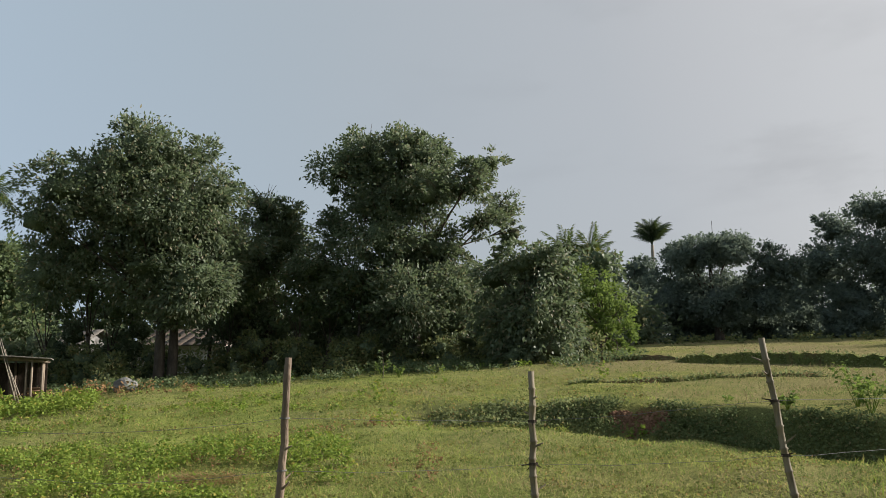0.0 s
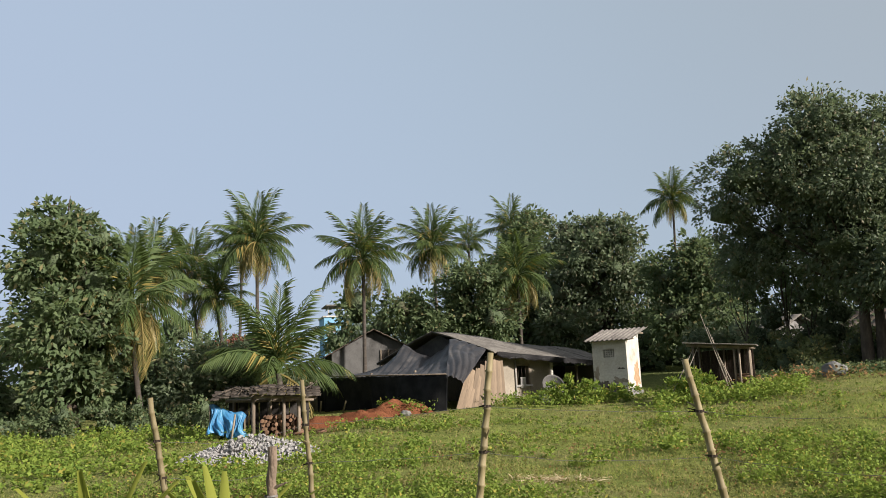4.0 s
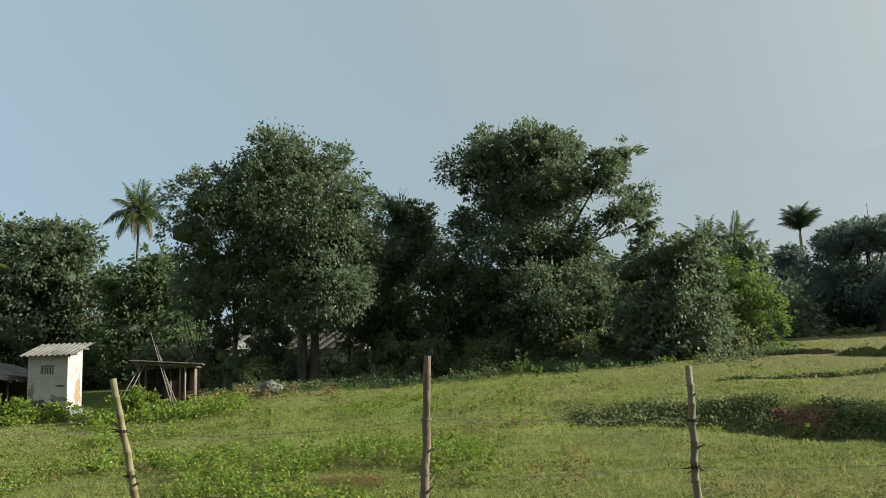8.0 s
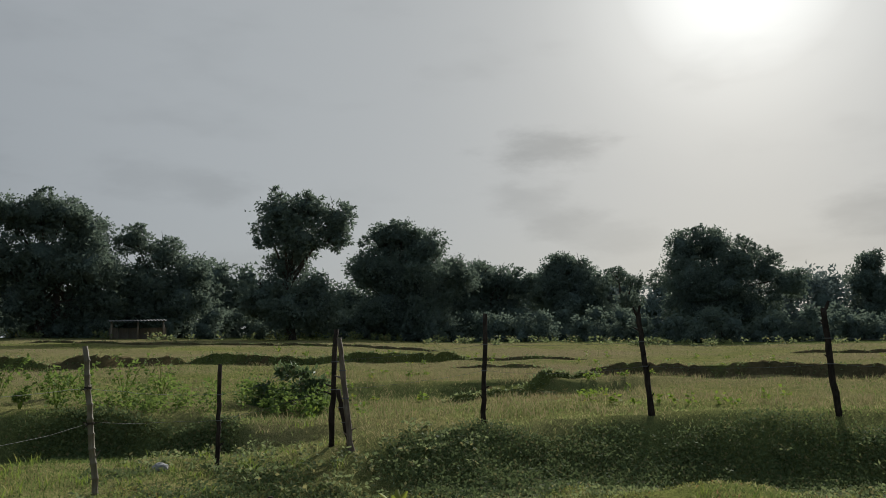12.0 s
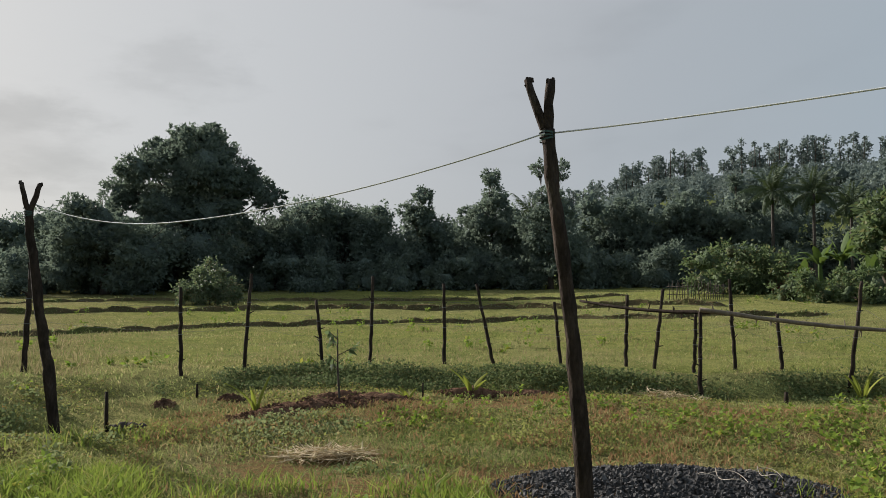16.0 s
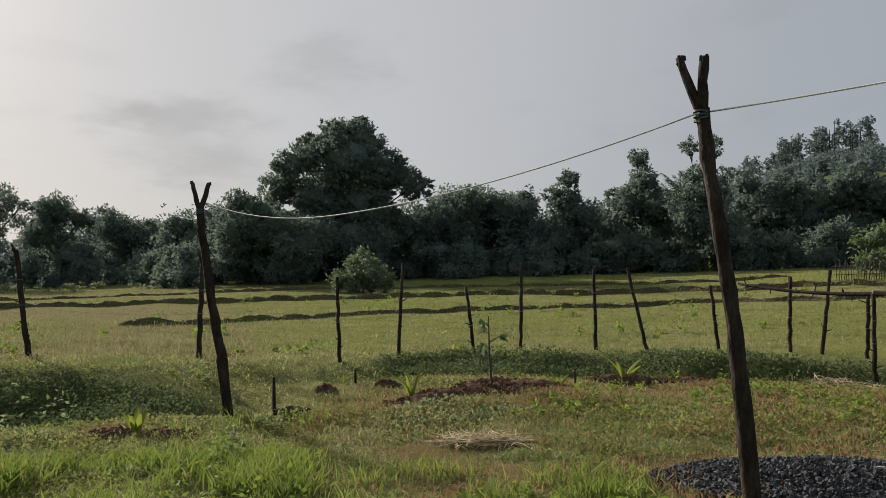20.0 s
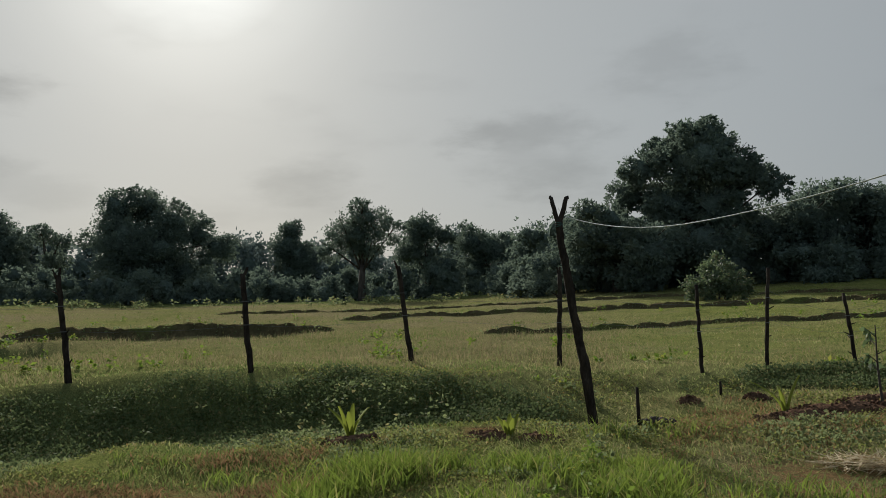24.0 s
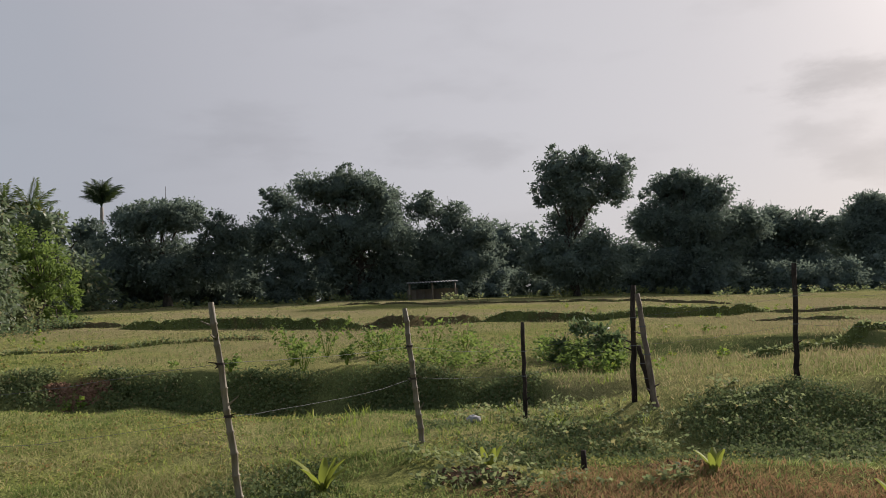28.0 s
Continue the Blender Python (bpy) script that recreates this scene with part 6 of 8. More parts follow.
    ring = [[bm.verts.new((xx, yy, zz)) for xx, zz in ((-24.75, 2.25), (wx, 2.25), (-22.0, 3.30))] for yy in (y0 + 0.02, y0 + 0.18)]
    bm.faces.new(ring[0])
    bm.faces.new(ring[1][::-1])
    for k in range(3):
        bm.faces.new((ring[0][k], ring[1][k], ring[1][(k + 1) % 3], ring[0][(k + 1) % 3]))
    part("gable", bm, M_GABLE_SHADE, H, "gable above the porch, coloured dark for its shade")
    # black sheet porch: from the front pole up to two tent peaks
    back_x = (-25.7, -24.5, -23.6, -22.95, -22.35, -21.85, -21.35, -20.87, -20.2)
    back_z = (2.05, 2.30, 2.55, 3.02, 2.68, 2.48, 2.78, 3.08, 2.84)
    def porch(s, t):
        x = (-25.2 + 6.5 * s) * (1 - t) + (-25.7 + 5.5 * s) * t
        bx = -25.7 + 5.5 * s
        zb = float(np.interp(bx, back_x, back_z))
        y = 18.9 + (2.5 + 0.25 * math.sin(s * 9)) * t
        ze = 1.93 - 0.13 * s
        fold = 0.075 * (abs(math.sin(s * 22 + 1.5 * math.sin(s * 17) + 0.6 * t)) - 0.5) * (0.25 + t) * (1.05 - t) + 0.05 * wobble(s * 26, t * 3.5, 1.0, 4.0)
        fold += 0.026 * math.sin(s * 105 + 5 * t + 3 * math.sin(s * 31)) * (1 - t) ** 0.5
        return (x, y, ze + (zb - ze) * t ** 1.06 + fold - 0.09 * math.sin(math.pi * t))
    sheet("porch_cover", porch, 180, 34, M_TARP, H, 0.012, "creased black plastic porch cover tied over poles")
    def flap(s, t):
        a, b = Vector((-20.87, 21.42, 3.08)), Vector((-18.70, 18.93, 1.79))
        c, d = Vector((-19.35, 21.6, 2.60)), Vector((-18.42, 19.45, 1.56))
        p = a.lerp(b, t).lerp(c.lerp(d, t + 0.05 * math.sin(t * 9)), s)
        swell = 0.16 * math.sin(math.pi * s) * (0.4 + 0.6 * math.sin(math.pi * t)) + 0.06 * (abs(math.sin(s * 12 + 2 * math.sin(t * 5))) - 0.5) + 0.03 * wobble(s * 8, t * 8, 1.0, 7.0)
        return p + Vector((0.5, -0.1, 0.6)) * swell
    sheet("porch_flap", flap, 40, 44, M_TARP, H, 0.012, "loose black plastic flap over the porch corner")
    # hanging net below the pole
    def net(s, t):
        x = -25.2 + 6.62 * s
        return (x, 18.9 + 0.13 * math.sin(s * 41 + 2 * math.sin(s * 11)) * t + 0.22 * t * math.sin(s * 5), 1.92 - 0.12 * s - (1.4 - 0.25 * s) * t)
    sheet("net_wall", net, 120, 10, M_NET, H, 0.012, "hanging black shade net")
    rod("porch_pole", (-25.3, 18.86, 1.98), (-18.6, 18.86, 1.82), 0.02, 0.02, M_WOOD, H)
    for x in (-25.1, -22.6, -20.4):
        rod("porch_post", (x, 19.25, 0.3), (x, 19.25, 2.0), 0.045, 0.04, M_WOOD, H)
    for x, dx in ((-24.6, 0.05), (-23.4, 0.25)):
        rod("prop", (x, 18.5, 0.45), (x + dx, 18.55, 1.1), 0.03, 0.03, M_BAMBOO, H)
    # leaning split-bamboo screens at the porch corner
    rng = np.random.default_rng(4)
    for k in range(15):
        s = k / 14
        a = (-18.55 - 0.35 * s, 19.2 + 2.7 * s, 0.55)
        b = (-19.0 - 0.25 * s, 20.3 + 1.9 * s, 1.75 + 0.65 * s + rng.uniform(-0.1, 0.1))
        ob = part("bamboo_slat", box_bm(0.17, 0.025, 1.0, 0.004), M_MAT, H)
        d = Vector(b) - Vector(a)
        ob.matrix_basis = Matrix.Translation(a) @ (Vector((0, 0, 1)).rotation_difference(d).to_matrix().to_4x4()) @ Matrix.Rotation(radians(80), 4, "Z") @ Matrix.Diagonal((1, 1, d.length, 1))
    # boarded side of the porch
    for k in range(7):
        boxed("board", (-25.75, 18.9 + 0.3 * k, 0.35), (-25.70, 19.17 + 0.3 * k, 1.8 + 0.05 * (k % 3)), M_WOOD, H, 0.006)
    # pipe and lamp bracket on the wall
    rod("down_pipe", (x0 + 0.04, 23.35, z), (x0 + 0.04, 23.35, 2.25), 0.03, 0.03, M_CONCRETE, H)
    return H


hut()


def corrugated(name, w, d, pitch, amp, material, parent, thick=0.012):
    n = int(w / pitch * 8)
    return sheet(name, lambda s, t: (-w / 2 + w * s, -d / 2 + d * t, amp * math.sin(2 * math.pi * w * s / pitch)), n, 3, material, parent, thick)


M_RUST = solid("rusty_wall_stain", (0.30, 0.185, 0.105), (0.40, 0.28, 0.175), 5, 30, 0.95, 0.3, c3=(0.46, 0.40, 0.31), spec=0.1)
M_MOULD = solid("black_wall_mould", (0.06, 0.055, 0.05), (0.16, 0.145, 0.125), 7, 40, 0.95, 0.4, c3=(0.32, 0.29, 0.24), spec=0.1)


def stain(name, x, z, w, h, seed, material, parent, y):
    """A thin ragged crust on a wall that faces -y."""
    n = 40
    bm = bmesh.new()
    ring = []
    for i in range(n):
        a = 2 * math.pi * i / n
        r = 1 + 0.9 * wobble(math.cos(a) * 1.6, math.sin(a) * 1.6, 1.0, seed) + 0.5 * wobble(math.cos(a) * 5, math.sin(a) * 5, 1.0, seed + 4)
        ring.append(bm.verts.new((x + math.cos(a) * w * r, y - 0.004, z + math.sin(a) * h * r)))
    face = bm.faces.new(ring)
    wall_side = bmesh.ops.extrude_face_region(bm, geom=[face])
    bmesh.ops.translate(bm, vec=(0, 0.005, 0), verts=[g for g in wall_side["geom"] if isinstance(g, bmesh.types.BMVert)])
    return part(name, bm, material, parent)


def outhouse():
    x, y = polar(33.3, 30.2)
    z = land(x, y) - 0.1
    O = empty("outhouse", (x, y, z), 12, label="small whitewashed outhouse with corrugated roof and vent block", category="outhouse")
    w, d, h, q = 1.22, 1.25, 1.98, 0.12
    gx0, gx1, gz0, gz1 = -0.22, 0.18, 1.40, 1.68
    boxed("front_wall", (-w / 2, -d / 2, 0), (gx0, -d / 2 + q, h), M_WHITE, O, 0, label="flaking whitewashed wall with black mould at its foot")
    boxed("front_wall", (gx1, -d / 2, 0), (w / 2, -d / 2 + q, h), M_WHITE, O, 0)
    boxed("front_wall", (gx0, -d / 2, 0), (gx1, -d / 2 + q, gz0), M_WHITE, O, 0)
    boxed("front_wall", (gx0, -d / 2, gz1), (gx1, -d / 2 + q, h), M_WHITE, O, 0)
    for xa, xb in ((w / 2 - q, w / 2), (-w / 2, -w / 2 + q)):
        bm = bmesh.new()
        ring = [[bm.verts.new((xx, yy, zz)) for yy, zz in ((-d / 2 + q, 0), (d / 2, 0), (d / 2, h + 0.24), (-d / 2 + q, h + 0.02))] for xx in (xa, xb)]
        bm.faces.new(ring[0][::-1])
        bm.faces.new(ring[1])
        for k in range(4):
            bm.faces.new((ring[0][k], ring[0][(k + 1) % 4], ring[1][(k + 1) % 4], ring[1][k]))
        part("side_wall", bm, M_WHITE, O)
    boxed("back_wall", (-w / 2 + q, d / 2 - q, 0), (w / 2 - q, d / 2, h + 0.22), M_WHITE, O)
    boxed("footing", (-w / 2 - 0.05, -d / 2 - 0.05, -0.1), (w / 2 + 0.05, d / 2 + 0.05, 0.36), M_CEMENT_DARK, O, label="mould-black cement footing")
    g = new("vent_block")
    g.parent = O
    tagged(g, "pierced cement vent block")
    for k in range(6):
        gx = gx0 + (gx1 - gx0) * k / 5
        boxed("bar", (gx - 0.012, -d / 2 + 0.03, gz0), (gx + 0.012, -d / 2 + 0.08, gz1), M_WHITE, g, 0)
    for k in range(5):
        gz = gz0 + (gz1 - gz0) * k / 4
        boxed("bar", (gx0, -d / 2 + 0.035, gz - 0.012), (gx1, -d / 2 + 0.075, gz + 0.012), M_WHITE, g, 0)
    # near-black panel behind the vent in place of the unlit inside
    boxed("inside_shade", (-w / 2 + q, -d / 2 + q + 0.02, 1.1), (w / 2 - q, -d / 2 + q + 0.05, 1.85), M_ROOM_SHADE, O)
    r = corrugated("roof", 1.72, 1.85, 0.17, 0.028, M_TIN, O)
    r.matrix_basis = pose(0.05, -0.02, h + 0.22, 14, 0, 0)
    for yy in (-0.5, 0.5):
        b = rod("purlin", (-0.8, yy, h + 0.12 + yy * 0.2), (0.85, yy, h + 0.12 + yy * 0.2), 0.03, 0.03, M_WOOD, O)
    stain("mould_stain", -0.30, 0.42, 0.30, 0.26, 1, M_MOULD, O, -d / 2)
    stain("mould_stain", 0.12, 0.40, 0.22, 0.13, 2, M_MOULD, O, -d / 2)
    stain("mould_stain", -0.48, 0.85, 0.10, 0.20, 3, M_PLASTER, O, -d / 2)
    stain("mould_stain", 0.30, 0.62, 0.24, 0.12, 4, M_PLASTER, O, -d / 2)
    stain("mould_stain", 0.40, 1.02, 0.12, 0.03, 5, M_MOULD, O, -d / 2)
    rust = stain("rust_stain", 0.0, 0.75, 0.26, 0.42, 6, M_RUST, O, 0.0)
    rust.matrix_basis = pose(w / 2 + 0.001, 0.25, 0.0, 0, 0, 90)
    rod("pipe", (0.62, -0.69, -0.1), (0.62, -0.69, 0.5), 0.025, 0.025, M_WHITE, O)
    return O


outhouse()


def lean_to():
    x, y = polar(26.75, 26.4)
    z = land(x, y) - 0.05
    S = empty("lean_to", (x, y, z), 22, label="open wooden lean-to with flat sheet roof and stacked sticks", category="shed")
    h = 1.5
    S.scale = (0.8, 0.9, 1.0)
    for px, py in ((-0.95, -0.6), (-0.88, 0.7), (0.45, -0.6), (0.62, -0.62), (0.95, -0.55), (0.92, 0.7), (0.0, 0.7)):
        rod("post", (px, py, -0.15), (px + 0.03, py, h - 0.04 - 0.06 * (px + 1)), 0.045, 0.04, M_WOOD, S, seed=int(px * 50) + 60)
    for yy in (-0.62, 0.7):
        rod("beam", (-1.15, yy, h + 0.02), (1.15, yy, h - 0.14), 0.04, 0.035, M_WOOD, S)
    for k in range(6):
        xx = -1.05 + 0.42 * k
        b = part("roof_board", box_bm(0.41, 1.8, 0.03, 0.005), M_TIN, S)
        b.matrix_basis = pose(xx, 0.02, h + 0.06 - 0.066 * (xx + 1.05) + 0.004 * (k % 2), 0, 4, 0)
    for k in range(7):
        b = part("back_board", box_bm(0.3, 0.025, h - 0.15, 0.005), M_WOOD_DARK, S)
        b.matrix_basis = pose(-0.95 + 0.31 * k, 0.78, 0, 0, 0, 0)
    rng = np.random.default_rng(8)
    for k in range(26):
        zz = 0.08 + 0.09 * (k // 4)
        rod("stacked_stick", (0.45 + rng.uniform(-0.05, 0.05), -0.45 + 0.25 * (k % 4), zz), (0.98, -0.45 + 0.25 * (k % 4) + rng.uniform(-0.1, 0.1), zz + rng.uniform(-0.02, 0.04)), 0.035, 0.03, M_LOG, S, 6, k)
    # dry branches leaned on the roof, bound to the frame
    for k, (ax, bx, bz) in enumerate(((0.35, -0.55, 2.4), (0.45, -0.35, 2.0), (0.3, -0.2, 1.7), (0.6, -0.1, 1.3), (-1.9, -0.9, 1.4), (-1.7, -0.7, 1.5))):
        rod("branch", (ax, -0.95, -0.1), (bx, -0.7, bz), 0.026, 0.012, M_BARK_PALE, S, 6, 50 + k)
    return S


lean_to()


def wood_store():
    x, y = polar(56.3, 23.4)
    z = land(x, y) - 0.05
    S = empty("wood_store", (x, y, z), 56, label="low open wood store with mossy tile roof and rough posts", category="shed")
    S.scale = (0.84, 1.0, 1.0)
    for px, py, t in ((-0.45, -0.9, 1.12), (0.45, -0.9, 1.05), (0.9, -0.85, 0.95), (-1.1, 0.6, 0.95), (0.0, 0.7, 1.0), (1.1, 0.6, 0.9), (0.05, -0.3, 1.1)):
        rod("post", (px, py, -0.1), (px + 0.02, py, t), 0.065, 0.055, M_WOOD, S, 7, int(px * 37) + 90, 0.2)
    # boards added to paint the store's shaded inside near-black
    for k in range(8):
        boxed("back_board", (-1.25 + 0.32 * k, 0.68, -0.05), (-0.95 + 0.32 * k, 0.71, 0.95), M_ROOM_SHADE, S, 0.004)
    rod("beam", (-1.35, -0.9, 1.12), (1.45, -0.88, 1.0), 0.05, 0.045, M_WOOD, S)
    rod("beam", (-1.35, 0.62, 0.98), (1.45, 0.62, 0.92), 0.05, 0.045, M_WOOD, S)
    rng = np.random.default_rng(3)
    tile = bpy.data.meshes.new("tile")
    bm = box_bm(0.25, 0.36, 0.022, 0.005)
    bm.to_mesh(tile)
    bm.free()
    tile.materials.append(M_THATCH)
    for j in range(6):
        for i in range(12):
            o = new("roof_tile", tile)
            o.parent = S
            o.matrix_basis = pose(-1.5 + 0.27 * i + rng.uniform(-0.03, 0.03), -1.12 + 0.31 * j, 1.16 + 0.055 * j - 0.02 * abs(i - 5) + rng.uniform(-0.015, 0.02) - (0.07 if j > 3 else 0) * (j - 3), 8 + rng.uniform(-5, 5), rng.uniform(-5, 5), rng.uniform(-12, 12))
    for k in range(26):
        a = rng.uniform(-1.4, 1.4)
        rod("roof_stick", (a, rng.uniform(-1.25, -0.6), 1.22), (a + rng.uniform(-0.5, 0.5), rng.uniform(0.0, 0.7), 1.36), 0.016, 0.01, M_BARK, S, 5, k)
    log = bpy.data.meshes.new("log")
    v, f = tube_data([(0, -0.32, 0), (0, 0.0, 0.01), (0, 0.32, 0)], [0.055, 0.06, 0.05], 7, rng, 0.15)
    log.from_pydata([tuple(p) for p in v], [], f)
    log.materials.append(M_LOG)
    for k in range(64):
        row = k // 11
        o = new("firewood_log", log)
        o.parent = S
        o.matrix_basis = pose(-0.15 + 0.105 * (k % 11) + 0.05 * (row % 2), -0.45 + rng.uniform(-0.1, 0.1), 0.06 + 0.095 * row, rng.uniform(-4, 4), rng.uniform(0, 90), rng.uniform(-14, 14))
    for k in range(14):
        a, d = rng.uniform(0.6, 1.5), rng.uniform(-1.2, -0.3)
        rod("loose_wood", (a, d, 0.08), (a + rng.uniform(-0.5, 0.5), d + rng.uniform(-0.3, 0.3), 0.16), 0.035, 0.03, M_LOG, S, 6, 200 + k)
    return S


wood_store()


def blue_sheet():
    x, y = polar(58.75, 22.6)
    z = land(x, y)
    B = empty("tarpaulin", (x, y, z + 0.02), 58, label="crumpled blue plastic sheet hung over a low frame", category="tarpaulin")
    B.scale = (0.68, 0.85, 1.0)
    def fn(s, t):
        u = -0.72 + 1.3 * s
        fall = t * (0.72 - 0.12 * s)
        return (u + 0.10 * math.sin(t * 5 + s * 9), -0.45 * t + (0.14 * math.sin(s * 31 + 3 * t) + 0.08 * math.sin(s * 67 - 5 * t)) * t, 0.88 - 0.28 * s - fall + 0.03 * math.sin(s * 17) + 0.05 * math.sin(s * 9 + t * 6) * t)
    sheet("cover", fn, 44, 20, M_BLUE, B, 0.012)
    sheet("back_cover", lambda s, t: (-0.70 + 1.2 * s, 0.45 * t + 0.06 * math.sin(s * 18), 0.87 - 0.28 * s - 0.7 * t), 30, 10, M_BLUE, B, 0.012)
    rod("prop", (0.05, -0.62, -0.1), (0.22, -0.5, 0.62), 0.04, 0.035, M_WOOD, B)
    rod("prop", (-0.7, 0.0, -0.1), (-0.7, 0.02, 0.85), 0.03, 0.03, M_WOOD, B)
    rod("prop", (0.55, 0.0, -0.1), (0.55, 0.02, 0.58), 0.03, 0.03, M_WOOD, B)
    return B


blue_sheet()


def chunk_heap(name, label, category, turn, dist, width, depth, high, n, size, material, seed, power=1.0):
    """Broken lumps lying in a heap."""
    rng = np.random.default_rng(seed)
    x0, y0 = polar(turn, dist)
    c, s = math.cos(radians(turn)), math.sin(radians(turn))
    V, F = [], []
    for k in range(n):
        a, q = rng.uniform(0, 2 * math.pi), rng.random() ** 0.55
        u, v = math.cos(a) * q * width / 2, math.sin(a) * q * depth / 2
        x, y = x0 + u * c - v * s, y0 + u * s + v * c
        top = high * max(0.0, 1 - q) ** power * (0.8 + 0.4 * rng.random())
        z = land(x, y) + top * rng.random() ** 0.35
        L = size * rng.uniform(0.45, 1.5)
        R = Euler(rng.uniform(0, 6.28, 3)).to_matrix()
        box = [(-1, -1, -1), (1, -1, -1), (1, 1, -1), (-1, 1, -1), (-1, -1, 1), (1, -1, 1), (1, 1, 1), (-1, 1, 1)]
        o = len(V)
        sc = rng.uniform(0.45, 1.0, 3)
        V += [Vector((x, y, z)) + R @ Vector([b[i] * sc[i] * L / 2 * rng.uniform(0.6, 1.1) for i in range(3)]) for b in box]
        F += [(o, o + 3, o + 2, o + 1), (o + 4, o + 5, o + 6, o + 7), (o, o + 1, o + 5, o + 4), (o + 1, o + 2, o + 6, o + 5), (o + 2, o + 3, o + 7, o + 6), (o + 3, o, o + 4, o + 7)]
    return tagged(add_mesh(name, V, F, material), label, category, kind="stuff") if label else tagged(add_mesh(name, V, F, material), kind="stuff")


for k, (a, d, w, p) in enumerate(((-13.2, 16.4, 0.8, 0.5), (-14.3, 16.3, 0.6, 0.4), (-12.2, 16.6, 0.5, 0.4))):
    chunk_heap("soil_clods", "crumbled red clods on the broken field bank", "soil", a, d, w, p, 0.05, 150, 0.05, M_BANK_SOIL, 140 + k, 0.6)
chunk_heap("rubble_heap", "heap of pale broken stone and plaster rubble", "rubble", 57.4, 17.8, 2.8, 1.8, 0.42, 2900, 0.062, M_RUBBLE, 31, 0.8)


def mound(name, label, category, turn, dist, width, depth, high, material, seed, kind="", rough=0.35):
    """A lumpy heap of loose earth on the ground."""
    x0, y0 = polar(turn, dist)
    c, s = math.cos(radians(turn)), math.sin(radians(turn))
    n, m = 30, 12
    V, F = [], []
    for j in range(m + 1):
        for i in range(n):
            a, q = 2 * math.pi * i / n, j / m
            q2 = q * (1 + 0.22 * wobble(math.cos(a) * 2 + seed, math.sin(a) * 2, 1.0, seed))
            u, v = math.cos(a) * q2 * width / 2, math.sin(a) * q2 * depth / 2
            x, y = x0 + u * c - v * s, y0 + u * s + v * c
            h = high * (1 - q * q) ** 1.1 * (1 + rough * 1.6 * wobble(x, y, 2.6, seed)) + 0.05 * wobble(x, y, 8, seed) * (1 - q)
            V.append((x, y, land(x, y) + max(h, 0) - (0.06 if j == m else 0.0)))
    for j in range(m):
        for i in range(n):
            k = (i + 1) % n
            F.append((j * n + i, (j + 1) * n + i, (j + 1) * n + k, j * n + k))
    return tagged(add_mesh(name, V, F, material, smooth=True), label, category, kind=kind)


for a, d, w, p, h, sd in ((48.2, 26.0, 2.4, 1.3, 0.38, 1), (50.6, 25.3, 2.2, 1.2, 0.28, 2), (53.0, 24.7, 1.8, 1.0, 0.24, 3), (46.9, 26.6, 1.2, 0.9, 0.34, 4)):
    mound("earth_mound", "heap of dug red laterite soil before the hut", "soil heap", a, d, w, p, h, M_RED_SOIL, sd)


# ---- houses farther off ----
def gable_house(turn, dist, w, d, eave, ridge, base, spin, wall, roof, label, windows=((0.2, 0.9),)):
    x, y = polar(turn, dist)
    G = empty("house", (x, y, base), turn + spin, label=label, category="house")
    h, rd = eave - base, ridge - base
    bm = bmesh.new()
    vs = [bm.verts.new(p) for p in ((-w / 2, -d / 2, -0.5), (w / 2, -d / 2, -0.5), (w / 2, -d / 2, h), (0, -d / 2, rd - 0.08), (-w / 2, -d / 2, h), (-w / 2, d / 2, -0.5), (w / 2, d / 2, -0.5), (w / 2, d / 2, h), (0, d / 2, rd - 0.08), (-w / 2, d / 2, h))]
    for q in ((0, 1, 2, 3, 4), (6, 5, 9, 8, 7), (1, 6, 7, 2), (5, 0, 4, 9), (2, 7, 8, 3), (4, 3, 8, 9)):
        bm.faces.new([vs[i] for i in q])
    part("wall", bm, wall, G)
    for sg in (-1, 1):
        for k in range(9):
            y0 = -d / 2 - 0.4 + (d + 0.8) * k / 9
            sheet("roof_strip", lambda s, t, sg=sg, y0=y0, k=k: (sg * (w / 2 + 0.45) * s, y0 + (d + 0.8) / 9 * 1.03 * t, rd + 0.03 - (rd - h) * s * (w / 2 + 0.45) / (w / 2) + 0.015 * math.sin(s * 60) + 0.006 * (k % 2)), 16, 2, roof, G, 0.05)
    for fx, fz in windows:
        o = new("window")
        o.parent = G
        boxed("pane", (fx - 0.35, -d / 2 - 0.03, fz), (fx + 0.35, -d / 2 + 0.02, fz + 0.8), M_ROOM_SHADE, o, 0)
        for q in (-0.38, 0.0, 0.38):
            boxed("frame", (fx + q - 0.03, -d / 2 - 0.06, fz - 0.03), (fx + q + 0.03, -d / 2 - 0.035, fz + 0.83), M_WOOD, o, 0)
    return G


gable_house(49.8, 46, 4.2, 6.0, 3.25, 4.35, 1.3, 6, M_GREY_WALL, M_TILE, "grey cement gable house with rusty tile roof behind the hut", ((0.75, 1.2),))
gable_house(15.6, 47, 4.2, 5.0, 3.4, 4.2, 2.0, 60, M_WHITE, M_TILE, "whitewashed house with red tile roof behind trees", ((-0.8, 0.6), (1.0, 0.6)))
gable_house(12.4, 50, 4.0, 5.0, 3.7, 5.0, 2.1, 40, M_WHITE, M_TILE, "pale house with tile roof behind trees", ((0.6, 0.6),))
gable_house(24.2, 47, 4.0, 4.2, 3.2, 4.1, 1.6, 55, M_CEMENT_DARK, M_ROOF, "small grey house with sheet roof among trees", ((0.6, 0.6),))


